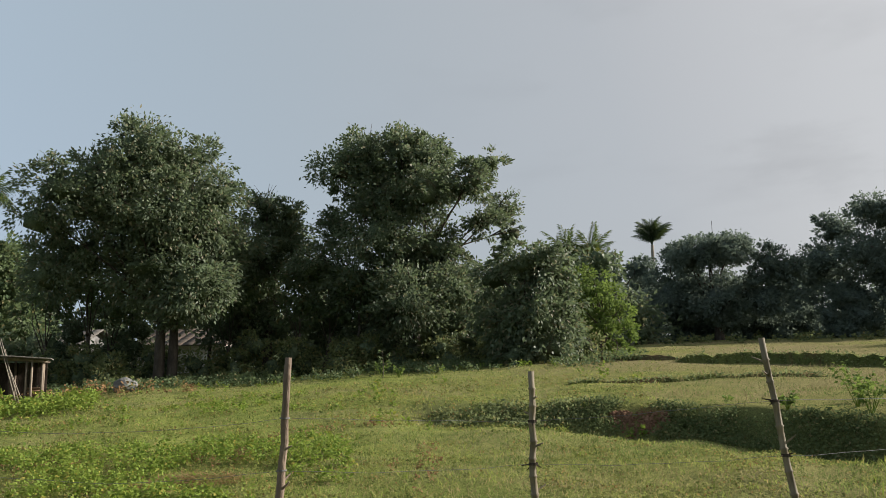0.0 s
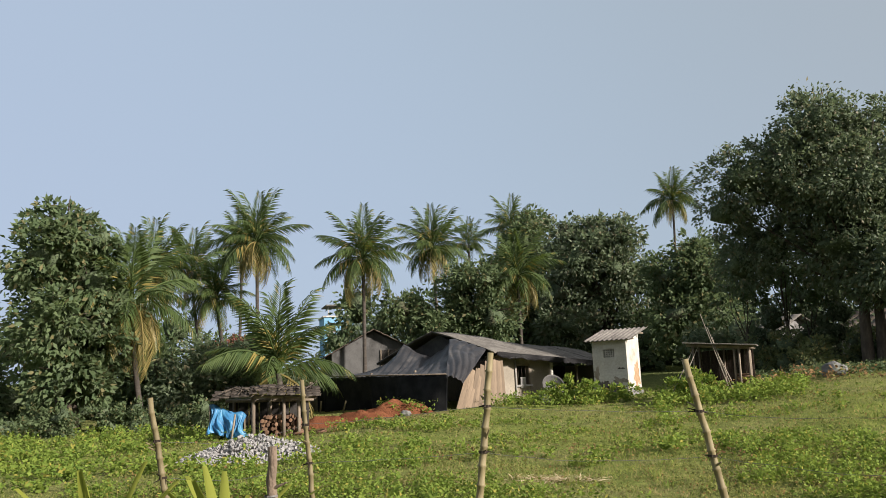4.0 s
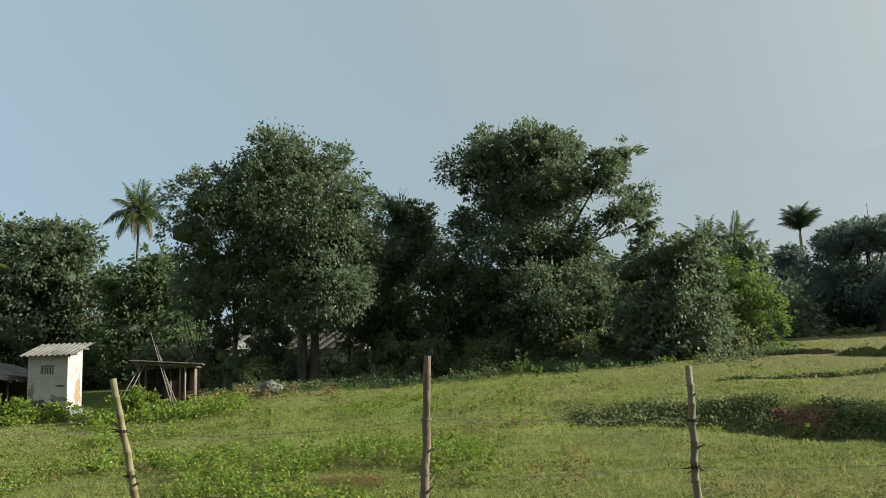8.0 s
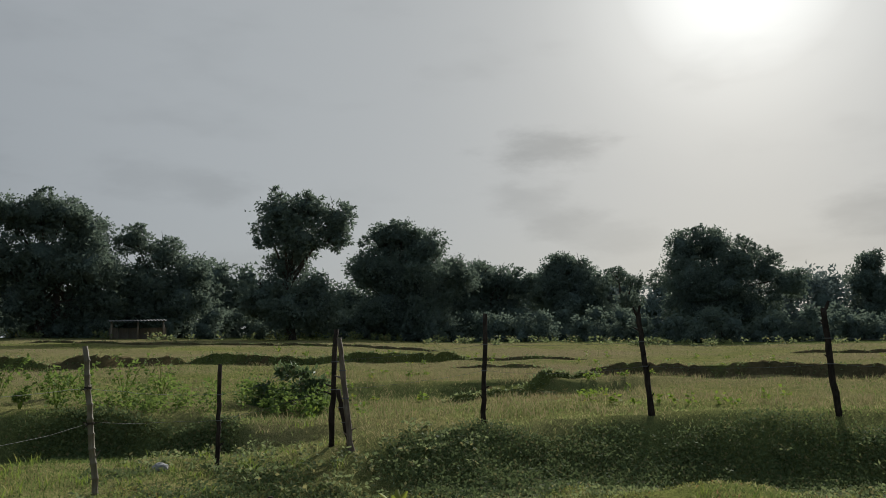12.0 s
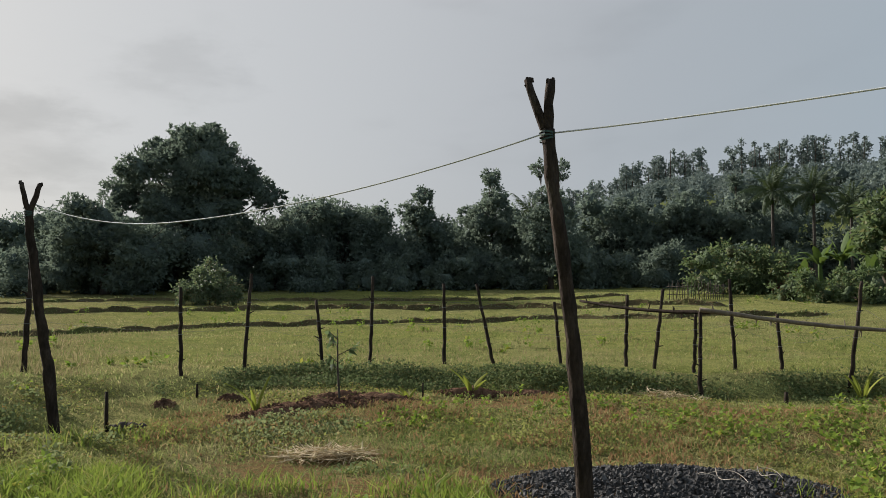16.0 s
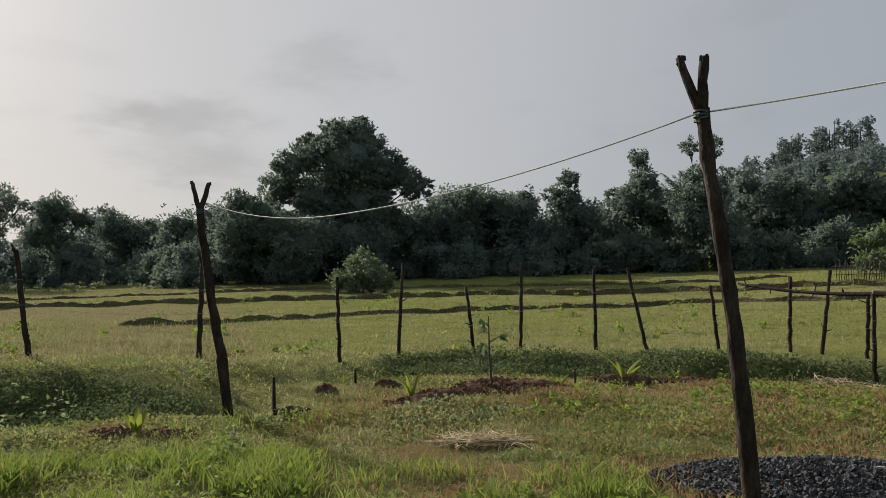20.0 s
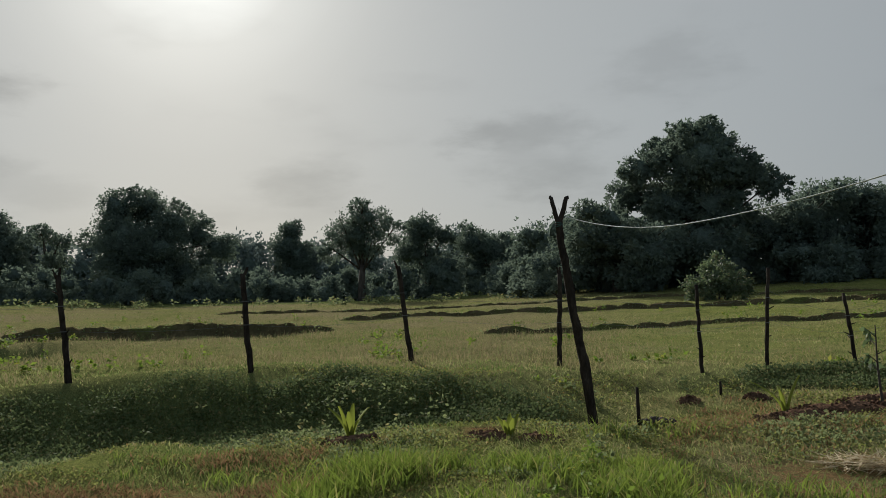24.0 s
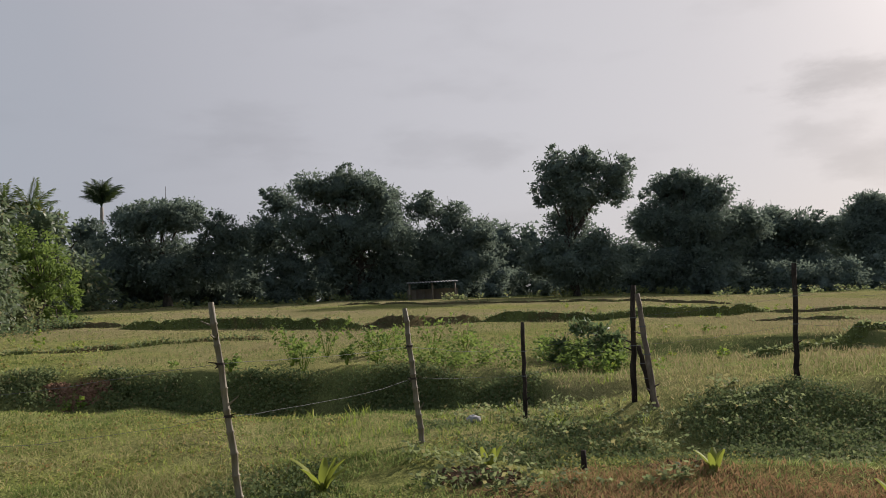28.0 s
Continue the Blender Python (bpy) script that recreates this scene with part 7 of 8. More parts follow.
def blue_house():
    x, y = polar(51.1, 88)
    z = land(x, y)
    B = empty("house", (x, y, z), 60, label="two-storey blue and orange house far behind palms", category="house")
    t = 9.6 - z
    boxed("wall", (-2.4, 0, -0.5), (0.9, 4, t - 0.9), M_SKYBLUE, B, label="sky blue painted wall")
    boxed("wall", (0.9, 0.3, -0.5), (2.2, 4, t - 0.5), M_OCHRE, B, label="orange painted wall")
    boxed("parapet", (-2.5, -0.1, t - 0.9), (0.95, 4.1, t - 0.75), M_WHITE, B)
    boxed("canopy", (-2.2, -0.4, t + 0.25), (2.6, 3.6, t + 0.38), M_ROOF, B, label="dark raised roof canopy")
    for px in (-1.9, 0.2, 2.2):
        rod("canopy_post", (px, 0.2, t - 0.9), (px, 0.2, t + 0.3), 0.06, 0.06, M_CONCRETE, B)
    boxed("water_tank", (1.2, 0.6, t - 0.5), (1.9, 1.3, t + 0.2), M_OCHRE, B)
    for px in (-1.6, -0.3):
        w = new("window")
        w.parent = B
        boxed("pane", (px - 0.35, -0.02, t - 2.4), (px + 0.35, 0.03, t - 1.5), M_ROOM_SHADE, w, 0)
        boxed("frame", (px - 0.42, -0.05, t - 2.48), (px + 0.42, -0.025, t - 2.4), M_WHITE, w, 0)
    return B


blue_house()
# ---- forked washing-line posts and the line ----
def forked_post(name, spine, prong_a, prong_b, r0, r1, label, seed, split=False):
    rng = np.random.default_rng(seed)
    foot = Vector(spine[-1])
    T = empty(name, foot, 0, label=label, category="post", group="washing line posts")
    pts = [Vector(p) - foot for p in reversed(spine)]
    pts[0].z -= 0.25
    fine, rad = [], []
    n = len(pts) - 1
    for i in range(n):
        for k in range(4):
            s = (i + k / 4) / n
            fine.append(pts[i].lerp(pts[i + 1], k / 4) + Vector((rng.uniform(-1, 1), rng.uniform(-1, 1), 0)) * 0.006)
            rad.append((r0 + (r1 - r0) * s) * rng.uniform(0.92, 1.12))
    fine.append(pts[-1])
    rad.append(r1 * 1.25)
    v, f = tube_data(fine, rad, 12, rng, 0.10)
    add_mesh("trunk", v, f, M_WOOD_DARK, T, smooth=True)
    for tip, q in ((prong_a, 0.82), (prong_b, 0.95)):
        a, b = pts[-1] - Vector((0, 0, 0.05)), Vector(tip) - foot
        p = [a.lerp(b, k / 5) + Vector((rng.uniform(-1, 1), rng.uniform(-1, 1), 0)) * 0.004 for k in range(6)]
        v, f = tube_data(p, [r1 * q * (1 - 0.05 * k) for k in range(6)], 10, rng, 0.12)
        add_mesh("prong", v, f, M_WOOD_DARK, T, smooth=True)
        for k in range(3):
            w = Vector((rng.uniform(-1, 1), rng.uniform(-1, 1), 0)) * r1 * 0.5
            v, f = tube_data([b + w - Vector((0, 0, 0.02)), b + w * 1.1 + Vector((0, 0, rng.uniform(0.004, 0.02)))], [r1 * 0.4, r1 * 0.25], 5)
            add_mesh("splinter", v, f, M_WOOD_DARK, T)
    if split:
        a = (Vector(prong_a) - foot).lerp(pts[-1], 0.45)
        v, f = tube_data([a, a + Vector((0.05, 0.06, 0.12))], [r1 * 0.3, r1 * 0.12], 5)
        add_mesh("splinter", v, f, M_WOOD_DARK, T)
    for k in range(3):
        bm = bmesh.new()
        bmesh.ops.create_cone(bm, segments=12, radius1=r1 * 1.32, radius2=r1 * 1.30, depth=0.012, cap_ends=False)
        t = part("cord_wrap", bm, M_CORD, T, "dark green cord wound round the fork")
        t.matrix_basis = pose(*(pts[-1] - Vector((0, 0, 0.02 + 0.022 * k))), 10 - 9 * k, 6 * k, 0)
    return T


M_CORD = solid("dark_green_cord", (0.03, 0.06, 0.05), (0.05, 0.09, 0.07), 20, 80, 0.7, 0.2)
M_LOOSE = solid("dirty_fawn_cord", (0.30, 0.26, 0.21), (0.42, 0.37, 0.30), 20, 80, 0.7, 0.1)
M_LINE = solid("pale_washing_line", (0.55, 0.56, 0.52), (0.66, 0.66, 0.62), 20, 80, 0.5, 0.1)
forked_post("forked_post", [(9.81, -2.14, 2.44), (9.81, -2.15, 2.19), (9.80, -2.20, 1.93), (9.79, -2.26, 1.35), (9.77, -2.33, 0.95), (9.76, -2.37, 0.71), (9.74, -2.45, -0.05)],
            (9.83, -2.06, 2.73), (9.79, -2.24, 2.72), 0.064, 0.036, "crooked dark forked wooden post holding a washing line", 5)
forked_post("forked_post", [(4.16, -4.22, 2.65), (4.13, -4.25, 2.23), (4.09, -4.29, 1.81), (4.05, -4.32, 1.36), (4.02, -4.35, 0.84), (3.98, -4.40, 0.05)],
            (4.25, -4.13, 3.0), (4.14, -4.24, 2.99), 0.054, 0.041, "tall dark bark-covered forked post with broken tips", 6, True)


def line(name, a, b, sag, r, material, label, category, low=0.5, n=28, group=""):
    a, b = Vector(a), Vector(b)
    pts = []
    for i in range(n + 1):
        s = i / n
        p = a.lerp(b, s)
        k = s / low if s < low else (1 - s) / (1 - low)
        p.z -= sag * (1 - (1 - k) ** 2)
        pts.append(p)
    v, f = tube_data(pts, [r] * (n + 1), 5)
    return tagged(add_mesh(name, v, f, material, smooth=True), label, category, group)


line("washing_line", (4.13, -4.17, 2.62), (9.79, -2.2, 2.50), 0.34, 0.0055, M_LINE, "pale cord washing line sagging between forked posts", "washing line", 0.62)
line("washing_line", (4.15, -4.24, 2.63), (-1.6, -6.0, 2.95), 0.10, 0.006, M_LINE, "pale cord washing line running on from the forked post", "washing line")


# ---- fence wire and rails ----
def run_wire(ids, share, seed, sag=0.05):
    rng = np.random.default_rng(seed)
    pts = []
    spots = [feet[i][0].lerp(feet[i][1], share) for i in ids]
    for a, b in zip(spots, spots[1:]):
        for k in range(9):
            s = k / 9
            p = a.lerp(b, s)
            p.z -= sag * (1 + 0.8 * math.sin(seed + a.x * 3)) * 4 * s * (1 - s)
            pts.append(p + Vector((0, 0, 0.008 * rng.uniform(-1, 1))))
    pts.append(spots[-1])
    v, f = tube_data(pts, [0.0019] * len(pts), 5)
    return tagged(add_mesh("fence_wire", v, f, M_WIRE, smooth=True), "thin sagging galvanised wire strung along the fence posts", "wire", "fence wires")


NEAR_RUN = [0, 1, 2, 3, 5, 6, 7, 8, 9, 10, 13, 14, 15, 16, 17]
FAR_RUN = [17, 18, 19, 20, 21, 22, 23, 24, 25, 26, 29, 30, 31, 32]
for k, share in enumerate((0.52, 0.74)):
    run_wire(NEAR_RUN, share, k + 1)
run_wire(FAR_RUN, 0.55, 7, 0.04)
run_wire(FAR_RUN, 0.80, 8, 0.04)


def rail(a, b, r0, r1, label, seed, material):
    rng = np.random.default_rng(seed)
    a, b = Vector(a), Vector(b)
    n = 16
    T = empty("fence_rail", a, 0, label=label, category="fence rail", group="fence rails")
    pts = [a.lerp(b, i / n) - a + Vector((0, 0, -0.05 * math.sin(i / n * math.pi) + rng.uniform(-0.004, 0.004))) for i in range(n + 1)]
    v, f = tube_data(pts, [r0 + (r1 - r0) * i / n for i in range(n + 1)], 9, rng, 0.08)
    add_mesh("pole", v, f, material, T, smooth=True)
    for k in range(9):
        p = pts[1 + int(rng.random() * (n - 2))]
        d = Vector((rng.uniform(-0.5, 0.5), rng.uniform(-0.5, 0.5), rng.choice((-1, 1)))).normalized()
        v, f = tube_data([p, p + d * rng.uniform(0.05, 0.13)], [0.012, 0.006], 5)
        add_mesh("twig_stub", v, f, material, T)
    return T


rail((7.42, -10.40, 1.33), (5.10, -12.40, 1.02), 0.034, 0.024, "long weathered pole laid across the fence posts", 3, M_WOOD)
rail((9.79, -10.47, 1.43), (7.40, -10.60, 1.28), 0.022, 0.03, "thin dark pole joining two fence posts", 4, M_WOOD_DARK)


# ---- young coconut seedlings, saplings and stakes ----
M_SEEDLING = leafy("seedling_leaf", (0.14, 0.172, 0.03), (0.25, 0.262, 0.048), None, 0.1, 0.4, 0.7)


def seedling(turn, dist, high, n, seed, label="young coconut seedling with upright yellow-green leaves", width=0.10):
    rng = np.random.default_rng(seed)
    x, y = polar(turn, dist)
    T = empty("seedling", (x, y, land(x, y)), 0, label=label, category="seedling", group="planted seedlings")
    for k in range(n):
        a = k * 2.4 + rng.uniform(-0.3, 0.3)
        out = Vector((math.cos(a), math.sin(a), 0))
        side = Vector((-out.y, out.x, 0))
        L = high * rng.uniform(0.7, 1.1)
        lean = rng.uniform(0.2, 0.75)
        V, F = [], []
        for i in range(8):
            s = i / 7
            c = out * (0.02 + L * lean * s * s + 0.04 * s) + Vector((0, 0, L * (s - 0.28 * lean * s * s)))
            w = width * (0.25 + 1.1 * math.sin(math.pi * min(0.97, s * 0.85 + 0.08)))* 0.5
            V += [c - side * w + out * 0.012, c - out * 0.014, c + side * w + out * 0.012]
            if i:
                b = (i - 1) * 3
                F += [(b, b + 1, b + 4, b + 3), (b + 1, b + 2, b + 5, b + 4)]
        add_mesh("leaf", V, F, M_SEEDLING, T, smooth=True)
    v, f = tube_data([(0, 0, -0.08), (0, 0, high * 0.25)], [0.025, 0.02], 6)
    add_mesh("stem", v, f, M_SEEDLING, T)
    return T


for k, (a, d, h, n, w) in enumerate(((65.8, 7.0, 1.1, 13, 0.07), (58.6, 7.2, 1.0, 13, 0.08), (-87.9, 9.6, 0.38, 5, 0.055), (-98.5, 9.3, 0.24, 5, 0.05), (-39.3, 8.5, 0.30, 5, 0.06), (-53.8, 8.3, 0.26, 5, 0.05), (-28.2, 8.2, 0.36, 6, 0.07),
                                     (-115.8, 10.9, 0.46, 4, 0.04), (-129.8, 12.2, 0.42, 5, 0.06), (-153.7, 13.6, 0.5, 6, 0.05), (-125.6, 11.6, 0.22, 4, 0.04), (-64.0, 7.6, 0.22, 4, 0.05))):
    seedling(a, d, h, n, 400 + k, width=w)


def sapling(turn, dist, high, seed, label):
    rng = np.random.default_rng(seed)
    x, y = polar(turn, dist)
    T = empty("sapling", (x, y, land(x, y)), 0, label=label, category="sapling")
    v, f = tube_data([(0, 0, -0.05), (0.03, 0.02, high * 0.5), (-0.02, 0.05, high)], [0.018, 0.013, 0.006], 6)
    add_mesh("stem", v, f, M_BARK, T)
    for k in range(5):
        a = k * 2.1
        b = Vector((0.02, 0.02, high * (0.45 + 0.1 * k)))
        e = b + Vector((math.cos(a) * 0.3, math.sin(a) * 0.3, 0.16)) * high * 0.7
        v, f = tube_data([b, e], [0.007, 0.003], 5)
        add_mesh("twig", v, f, M_BARK, T)
        P = np.array([list(b.lerp(e, rng.uniform(0.5, 1.0))) for i in range(9)])
        quads("leaves", leaf_quads(rng, P, np.tile([math.cos(a), math.sin(a), 0.1], (9, 1)), 0.13, 0.06, 0.4), M_LEAF_MID, T)
    return T


sapling(-121.2, 11.0, 0.95, 1, "thin bare sapling with a few drooping leaves")
sapling(3.7, 26.5, 0.9, 2, "small leafy sapling standing in the meadow")


def stake(turn, dist, high, r, seed, tilt=(0.0, 0.0), label="short weathered wooden stake in the grass"):
    x, y = polar(turn, dist)
    T = empty("stake", (x, y, land(x, y)), 0, label=label, category="stake", group="short stakes")
    v, f = tube_data([(0, 0, -0.1), (tilt[0] * 0.5, tilt[1] * 0.5, high * 0.5), (tilt[0], tilt[1], high)], [r, r * 0.95, r * 0.8], 7, np.random.default_rng(seed), 0.15)
    add_mesh("stick", v, f, M_WOOD_DARK, T, smooth=True)
    return T


for k, (a, d, h, r) in enumerate(((-106.9, 9.9, 0.42, 0.02), (-149.5, 12.6, 0.16, 0.03), (-45.6, 8.8, 0.24, 0.035), (-112.0, 12.2, 0.2, 0.02), (-126.6, 11.8, 0.22, 0.012))):
    stake(a, d, h, r, k)


# ---- gravel, straw, dug soil, covered heap, stones ----
M_GRAVEL = solid("dark_crushed_stone", (0.045, 0.044, 0.043), (0.095, 0.093, 0.090), 14, 60, 0.9, 0.4, c3=(0.16, 0.155, 0.15), spec=0.1)
M_CUT = solid("dug_brown_soil", (0.105, 0.062, 0.042), (0.17, 0.105, 0.070), 4, 30, 0.97, 0.9, c3=(0.27, 0.17, 0.10), dist=0.05, spec=0.0)
gravel = mound("gravel_mound", "low spread heap of dark crushed stone", "gravel", -142.3, 7.1, 2.3, 1.5, 0.10, M_GRAVEL, 12)
rest = chunk_heap("loose_gravel", "", "", -142.3, 7.1, 2.7, 1.9, 0.17, 5200, 0.030, M_GRAVEL, 33, 0.7)
rest.parent = gravel


def gravel_stones():
    """The larger stones on top, each by itself."""
    rng = np.random.default_rng(44)
    shapes = []
    for k in range(5):
        bm = bmesh.new()
        bmesh.ops.create_icosphere(bm, subdivisions=1, radius=0.5)
        for v in bm.verts:
            v.co = Vector((v.co.x * rng.uniform(0.7, 1.2), v.co.y * rng.uniform(0.5, 0.9), v.co.z * rng.uniform(0.4, 0.8)))
        me = bpy.data.meshes.new("stone")
        bm.to_mesh(me)
        bm.free()
        me.materials.append(M_GRAVEL)
        shapes.append(me)
    x0, y0 = polar(-142.3, 7.1)
    c, s = math.cos(radians(-142.3)), math.sin(radians(-142.3))
    for k in range(290):
        a, q = rng.uniform(0, 2 * math.pi), rng.random() ** 0.5 * 0.95
        u, v = math.cos(a) * q * 1.32, math.sin(a) * q * 0.92
        x, y = x0 + u * c - v * s, y0 + u * s + v * c
        o = new("stone", shapes[k % 5])
        o.parent = gravel
        o.matrix_basis = pose(x, y, land(x, y) + 0.17 * (1 - q) ** 0.7 + 0.012, *rng.uniform(0, 360, 3)) @ Matrix.Scale(rng.uniform(0.025, 0.048), 4)


gravel_stones()
for k, (a, d, w) in enumerate(((-146.0, 6.9, 0.16), (-148.3, 7.1, 0.12))):
    x, y = polar(a, d)
    pts = []
    for i in range(40):
        s = i / 39 * 4 * math.pi
        pts.append((x + w * math.sin(s * 0.75) * (1 + 0.3 * math.sin(s * 0.3)), y + w * 0.7 * math.sin(s + 0.6), land(x, y) + 0.17 + 0.02 * math.sin(s * 2)))
    v, f = tube_data(pts, [0.0028] * 40, 5)
    tagged(add_mesh("loose_cord", v, f, M_LOOSE, smooth=True), "tangled loop of pale cord lying on gravel", "cord")


def straw_pile(turn, dist, width, depth, high, n, seed, label, material=M_STRAW):
    rng = np.random.default_rng(seed)
    x0, y0 = polar(turn, dist)
    c, s = math.cos(radians(turn)), math.sin(radians(turn))
    q = rng.random(n) ** 0.6
    a = rng.uniform(0, 2 * math.pi, n)
    u, v = np.cos(a) * q * width / 2, np.sin(a) * q * depth / 2
    x, y = x0 + u * c - v * s, y0 + u * s + v * c
    z = np.array([land(p, r) for p, r in zip(x, y)]) + high * (1 - q) * rng.random(n) + 0.015
    d = rng.normal(0, 1, (n, 3)) * np.array([1, 1, 0.22])
    pos = np.stack([x, y, z], axis=1)
    V = leaf_quads(rng, pos, unit(d), 0.30, 0.014, 0.05)
    V[:, :, 2] = z[:, None] + (V[:, :, 2] - z[:, None]) * 0.3
    return tagged(quads("straw_pile", V, material), label, "straw", kind="stuff")


straw_pile(-120.6, 8.3, 0.80, 0.30, 0.07, 700, 1, "scattered pale dry straw on red soil")
straw_pile(-142.0, 12.4, 1.1, 0.5, 0.14, 1100, 2, "pile of brown straw and dry stalks")
straw_pile(-156.0, 13.2, 0.9, 0.5, 0.16, 500, 3, "small pile of dry brown stalks", M_HERB)
straw_pile(16.5, 11.6, 1.5, 0.8, 0.18, 900, 4, "dry brown cut stalks in the meadow", M_HERB)
straw_pile(38.0, 12.2, 1.2, 0.5, 0.08, 400, 5, "thin patch of dry straw in the meadow")
straw_pile(-64.0, 16.5, 1.2, 0.6, 0.25, 120, 6, "dry branch and twigs lying in the field", M_HERB)
for k, (a, d, w, p, h) in enumerate(((-116.4, 10.4, 0.9, 0.5, 0.10), (-119.6, 10.9, 1.3, 0.5, 0.12), (-123.8, 11.4, 1.1, 0.45, 0.11), (-121.5, 11.7, 1.2, 0.35, 0.10), (-129.8, 12.3, 0.9, 0.5, 0.14), (-133.2, 12.4, 0.9, 0.35, 0.07), (-87.6, 9.4, 0.55, 0.34, 0.05), (-97.2, 9.3, 0.42, 0.3, 0.05), (-100.5, 9.2, 0.4, 0.3, 0.07), (-38.6, 8.3, 0.8, 0.5, 0.06), (-50.0, 8.6, 0.9, 0.4, 0.05), (-110.0, 11.8, 0.25, 0.2, 0.1), (-114.2, 12.0, 0.3, 0.2, 0.1))):
    mound("dug_soil", "small mound of freshly dug brown soil round a planting", "soil heap", a, d, w, p, h, M_CUT, 60 + k)
    chunk_heap("soil_clods", "crumbled brown clods of dug soil", "soil", a, d, w * 1.25, p * 1.3, h * 0.9, int(330 * w), 0.042, M_CUT, 160 + k, 0.6)

M_GREY_SHEET = solid("dusty_grey_plastic", (0.060, 0.057, 0.053), (0.105, 0.10, 0.093), 3.2, 30, 0.85, 0.5, c3=(0.17, 0.155, 0.135), spec=0.1)


def covered_heap():
    """A heap under a dusty sheet."""
    x0, y0 = polar(-66.5, 5.0)
    z0 = land(x0, y0)
    T = empty("covered_heap", (x0, y0, z0), -66.5, label="low heap covered with a dusty grey plastic sheet", category="covered heap")
    def fn(s, t):
        a, q = 2 * math.pi * s, t
        u, v = math.cos(a) * q * 0.95, math.sin(a) * q * 0.7
        ridge = 0.045 * max(0.0, 1 - abs(u + 0.18 - 0.25 * v) / 0.06)
        z = 0.55 * max(0.0, 1 - q ** 2.4) * (1 - 0.10 * max(0, u)) + 0.018 * math.sin(u * 19 + v * 7) + 0.02 * math.sin(v * 23 - u * 5) + ridge
        return (u, v, max(z, 0.005))
    sheet("cover", fn, 72, 22, M_GREY_SHEET, T, 0.015)
    for k in range(6):
        a = k * 1.05
        bm = bmesh.new()
        bmesh.ops.create_icosphere(bm, subdivisions=1, radius=0.07)
        bmesh.ops.scale(bm, vec=(1.3, 0.9, 0.7), verts=bm.verts)
        o = part("weight_stone", bm, M_RUBBLE, T)
        o.location = (math.cos(a) * 0.93, math.sin(a) * 0.68, 0.04)
    return T


covered_heap()


def boulder(turn, dist, size, label, seed, material=M_RUBBLE):
    x, y = polar(turn, dist)
    bm = bmesh.new()
    bmesh.ops.create_icosphere(bm, subdivisions=3, radius=1.0)
    for v in bm.verts:
        k = 1 + 0.22 * noise.noise(v.co * 1.6 + Vector((seed, 0, 0))) + 0.06 * noise.noise(v.co * 6)
        v.co = Vector((v.co.x * size[0], v.co.y * size[1], v.co.z * size[2])) * k
    ob = part("boulder", bm, material)
    ob.matrix_world = pose(x, y, land(x, y) + size[2] * 0.6, 0, 0, turn)
    return tagged(ob, label, "stone")


M_DARK_STONE = solid("dark_brown_stone", (0.05, 0.04, 0.034), (0.09, 0.072, 0.06), 8, 40, 0.95, 0.5, spec=0.1)
M_STONE = solid("grey_field_stone", (0.12, 0.12, 0.115), (0.19, 0.185, 0.175), 3, 26, 0.92, 0.6, c3=(0.13, 0.14, 0.11))
boulder(20.3, 28.2, (0.38, 0.3, 0.26), "pale grey boulder at the foot of the trees", 1, M_STONE)
for a, d, q in ((-107.3, 9.9, 0.055), (-107.9, 9.9, 0.07), (-108.4, 9.85, 0.065), (-109.0, 9.9, 0.05)):
    boulder(a, d, (q, q * 0.9, q * 0.8), "small dark stone in a row in the turf", int(-a * 10), M_DARK_STONE)
boulder(47.4, 25.2, (0.16, 0.12, 0.1), "small grey stone before the hut", 2, M_STONE)
boulder(38.4, 27.8, (0.34, 0.22, 0.16), "grey stones below the hut window", 3, M_STONE)
boulder(-38.5, 11.6, (0.10, 0.08, 0.06), "small pale stone beside the fence", 4)

# a tin basin leaned on the hut wall
def basin():
    x, y = polar(37.6, 29.2)
    bm = bmesh.new()
    n = 20
    rings = ((0.02, 0.0), (0.22, 0.0), (0.36, 0.16), (0.40, 0.17), (0.37, 0.15), (0.21, 0.02), (0.02, 0.02))
    grid = [[bm.verts.new((math.cos(2 * math.pi * i / n) * r, math.sin(2 * math.pi * i / n) * r, z)) for i in range(n)] for r, z in rings]
    for a, b in zip(grid, grid[1:]):
        for i in range(n):
            bm.faces.new((a[i], a[(i + 1) % n], b[(i + 1) % n], b[i]))
    ob = part("basin", bm, M_GREY_WALL)
    ob.matrix_world = pose(x, y, land(x, y) + 0.36, 62, 0, 60)
    return tagged(ob, "dull grey round basin leaned against the hut wall", "basin")


basin()


# ---- banana plants, bushes, brick stack, brush fence ----
M_RED_LEAF = leafy("reddish_leaf", (0.150, 0.062, 0.048), (0.240, 0.105, 0.070), (0.08, 0.095, 0.04), 0.1, 0.3, 0.6, 0.4, (0.22, 0.10, 0.07))
M_BANANA = leafy("banana_leaf", (0.050, 0.090, 0.026), (0.095, 0.140, 0.042), None, 0.1, 0.3, 0.6)


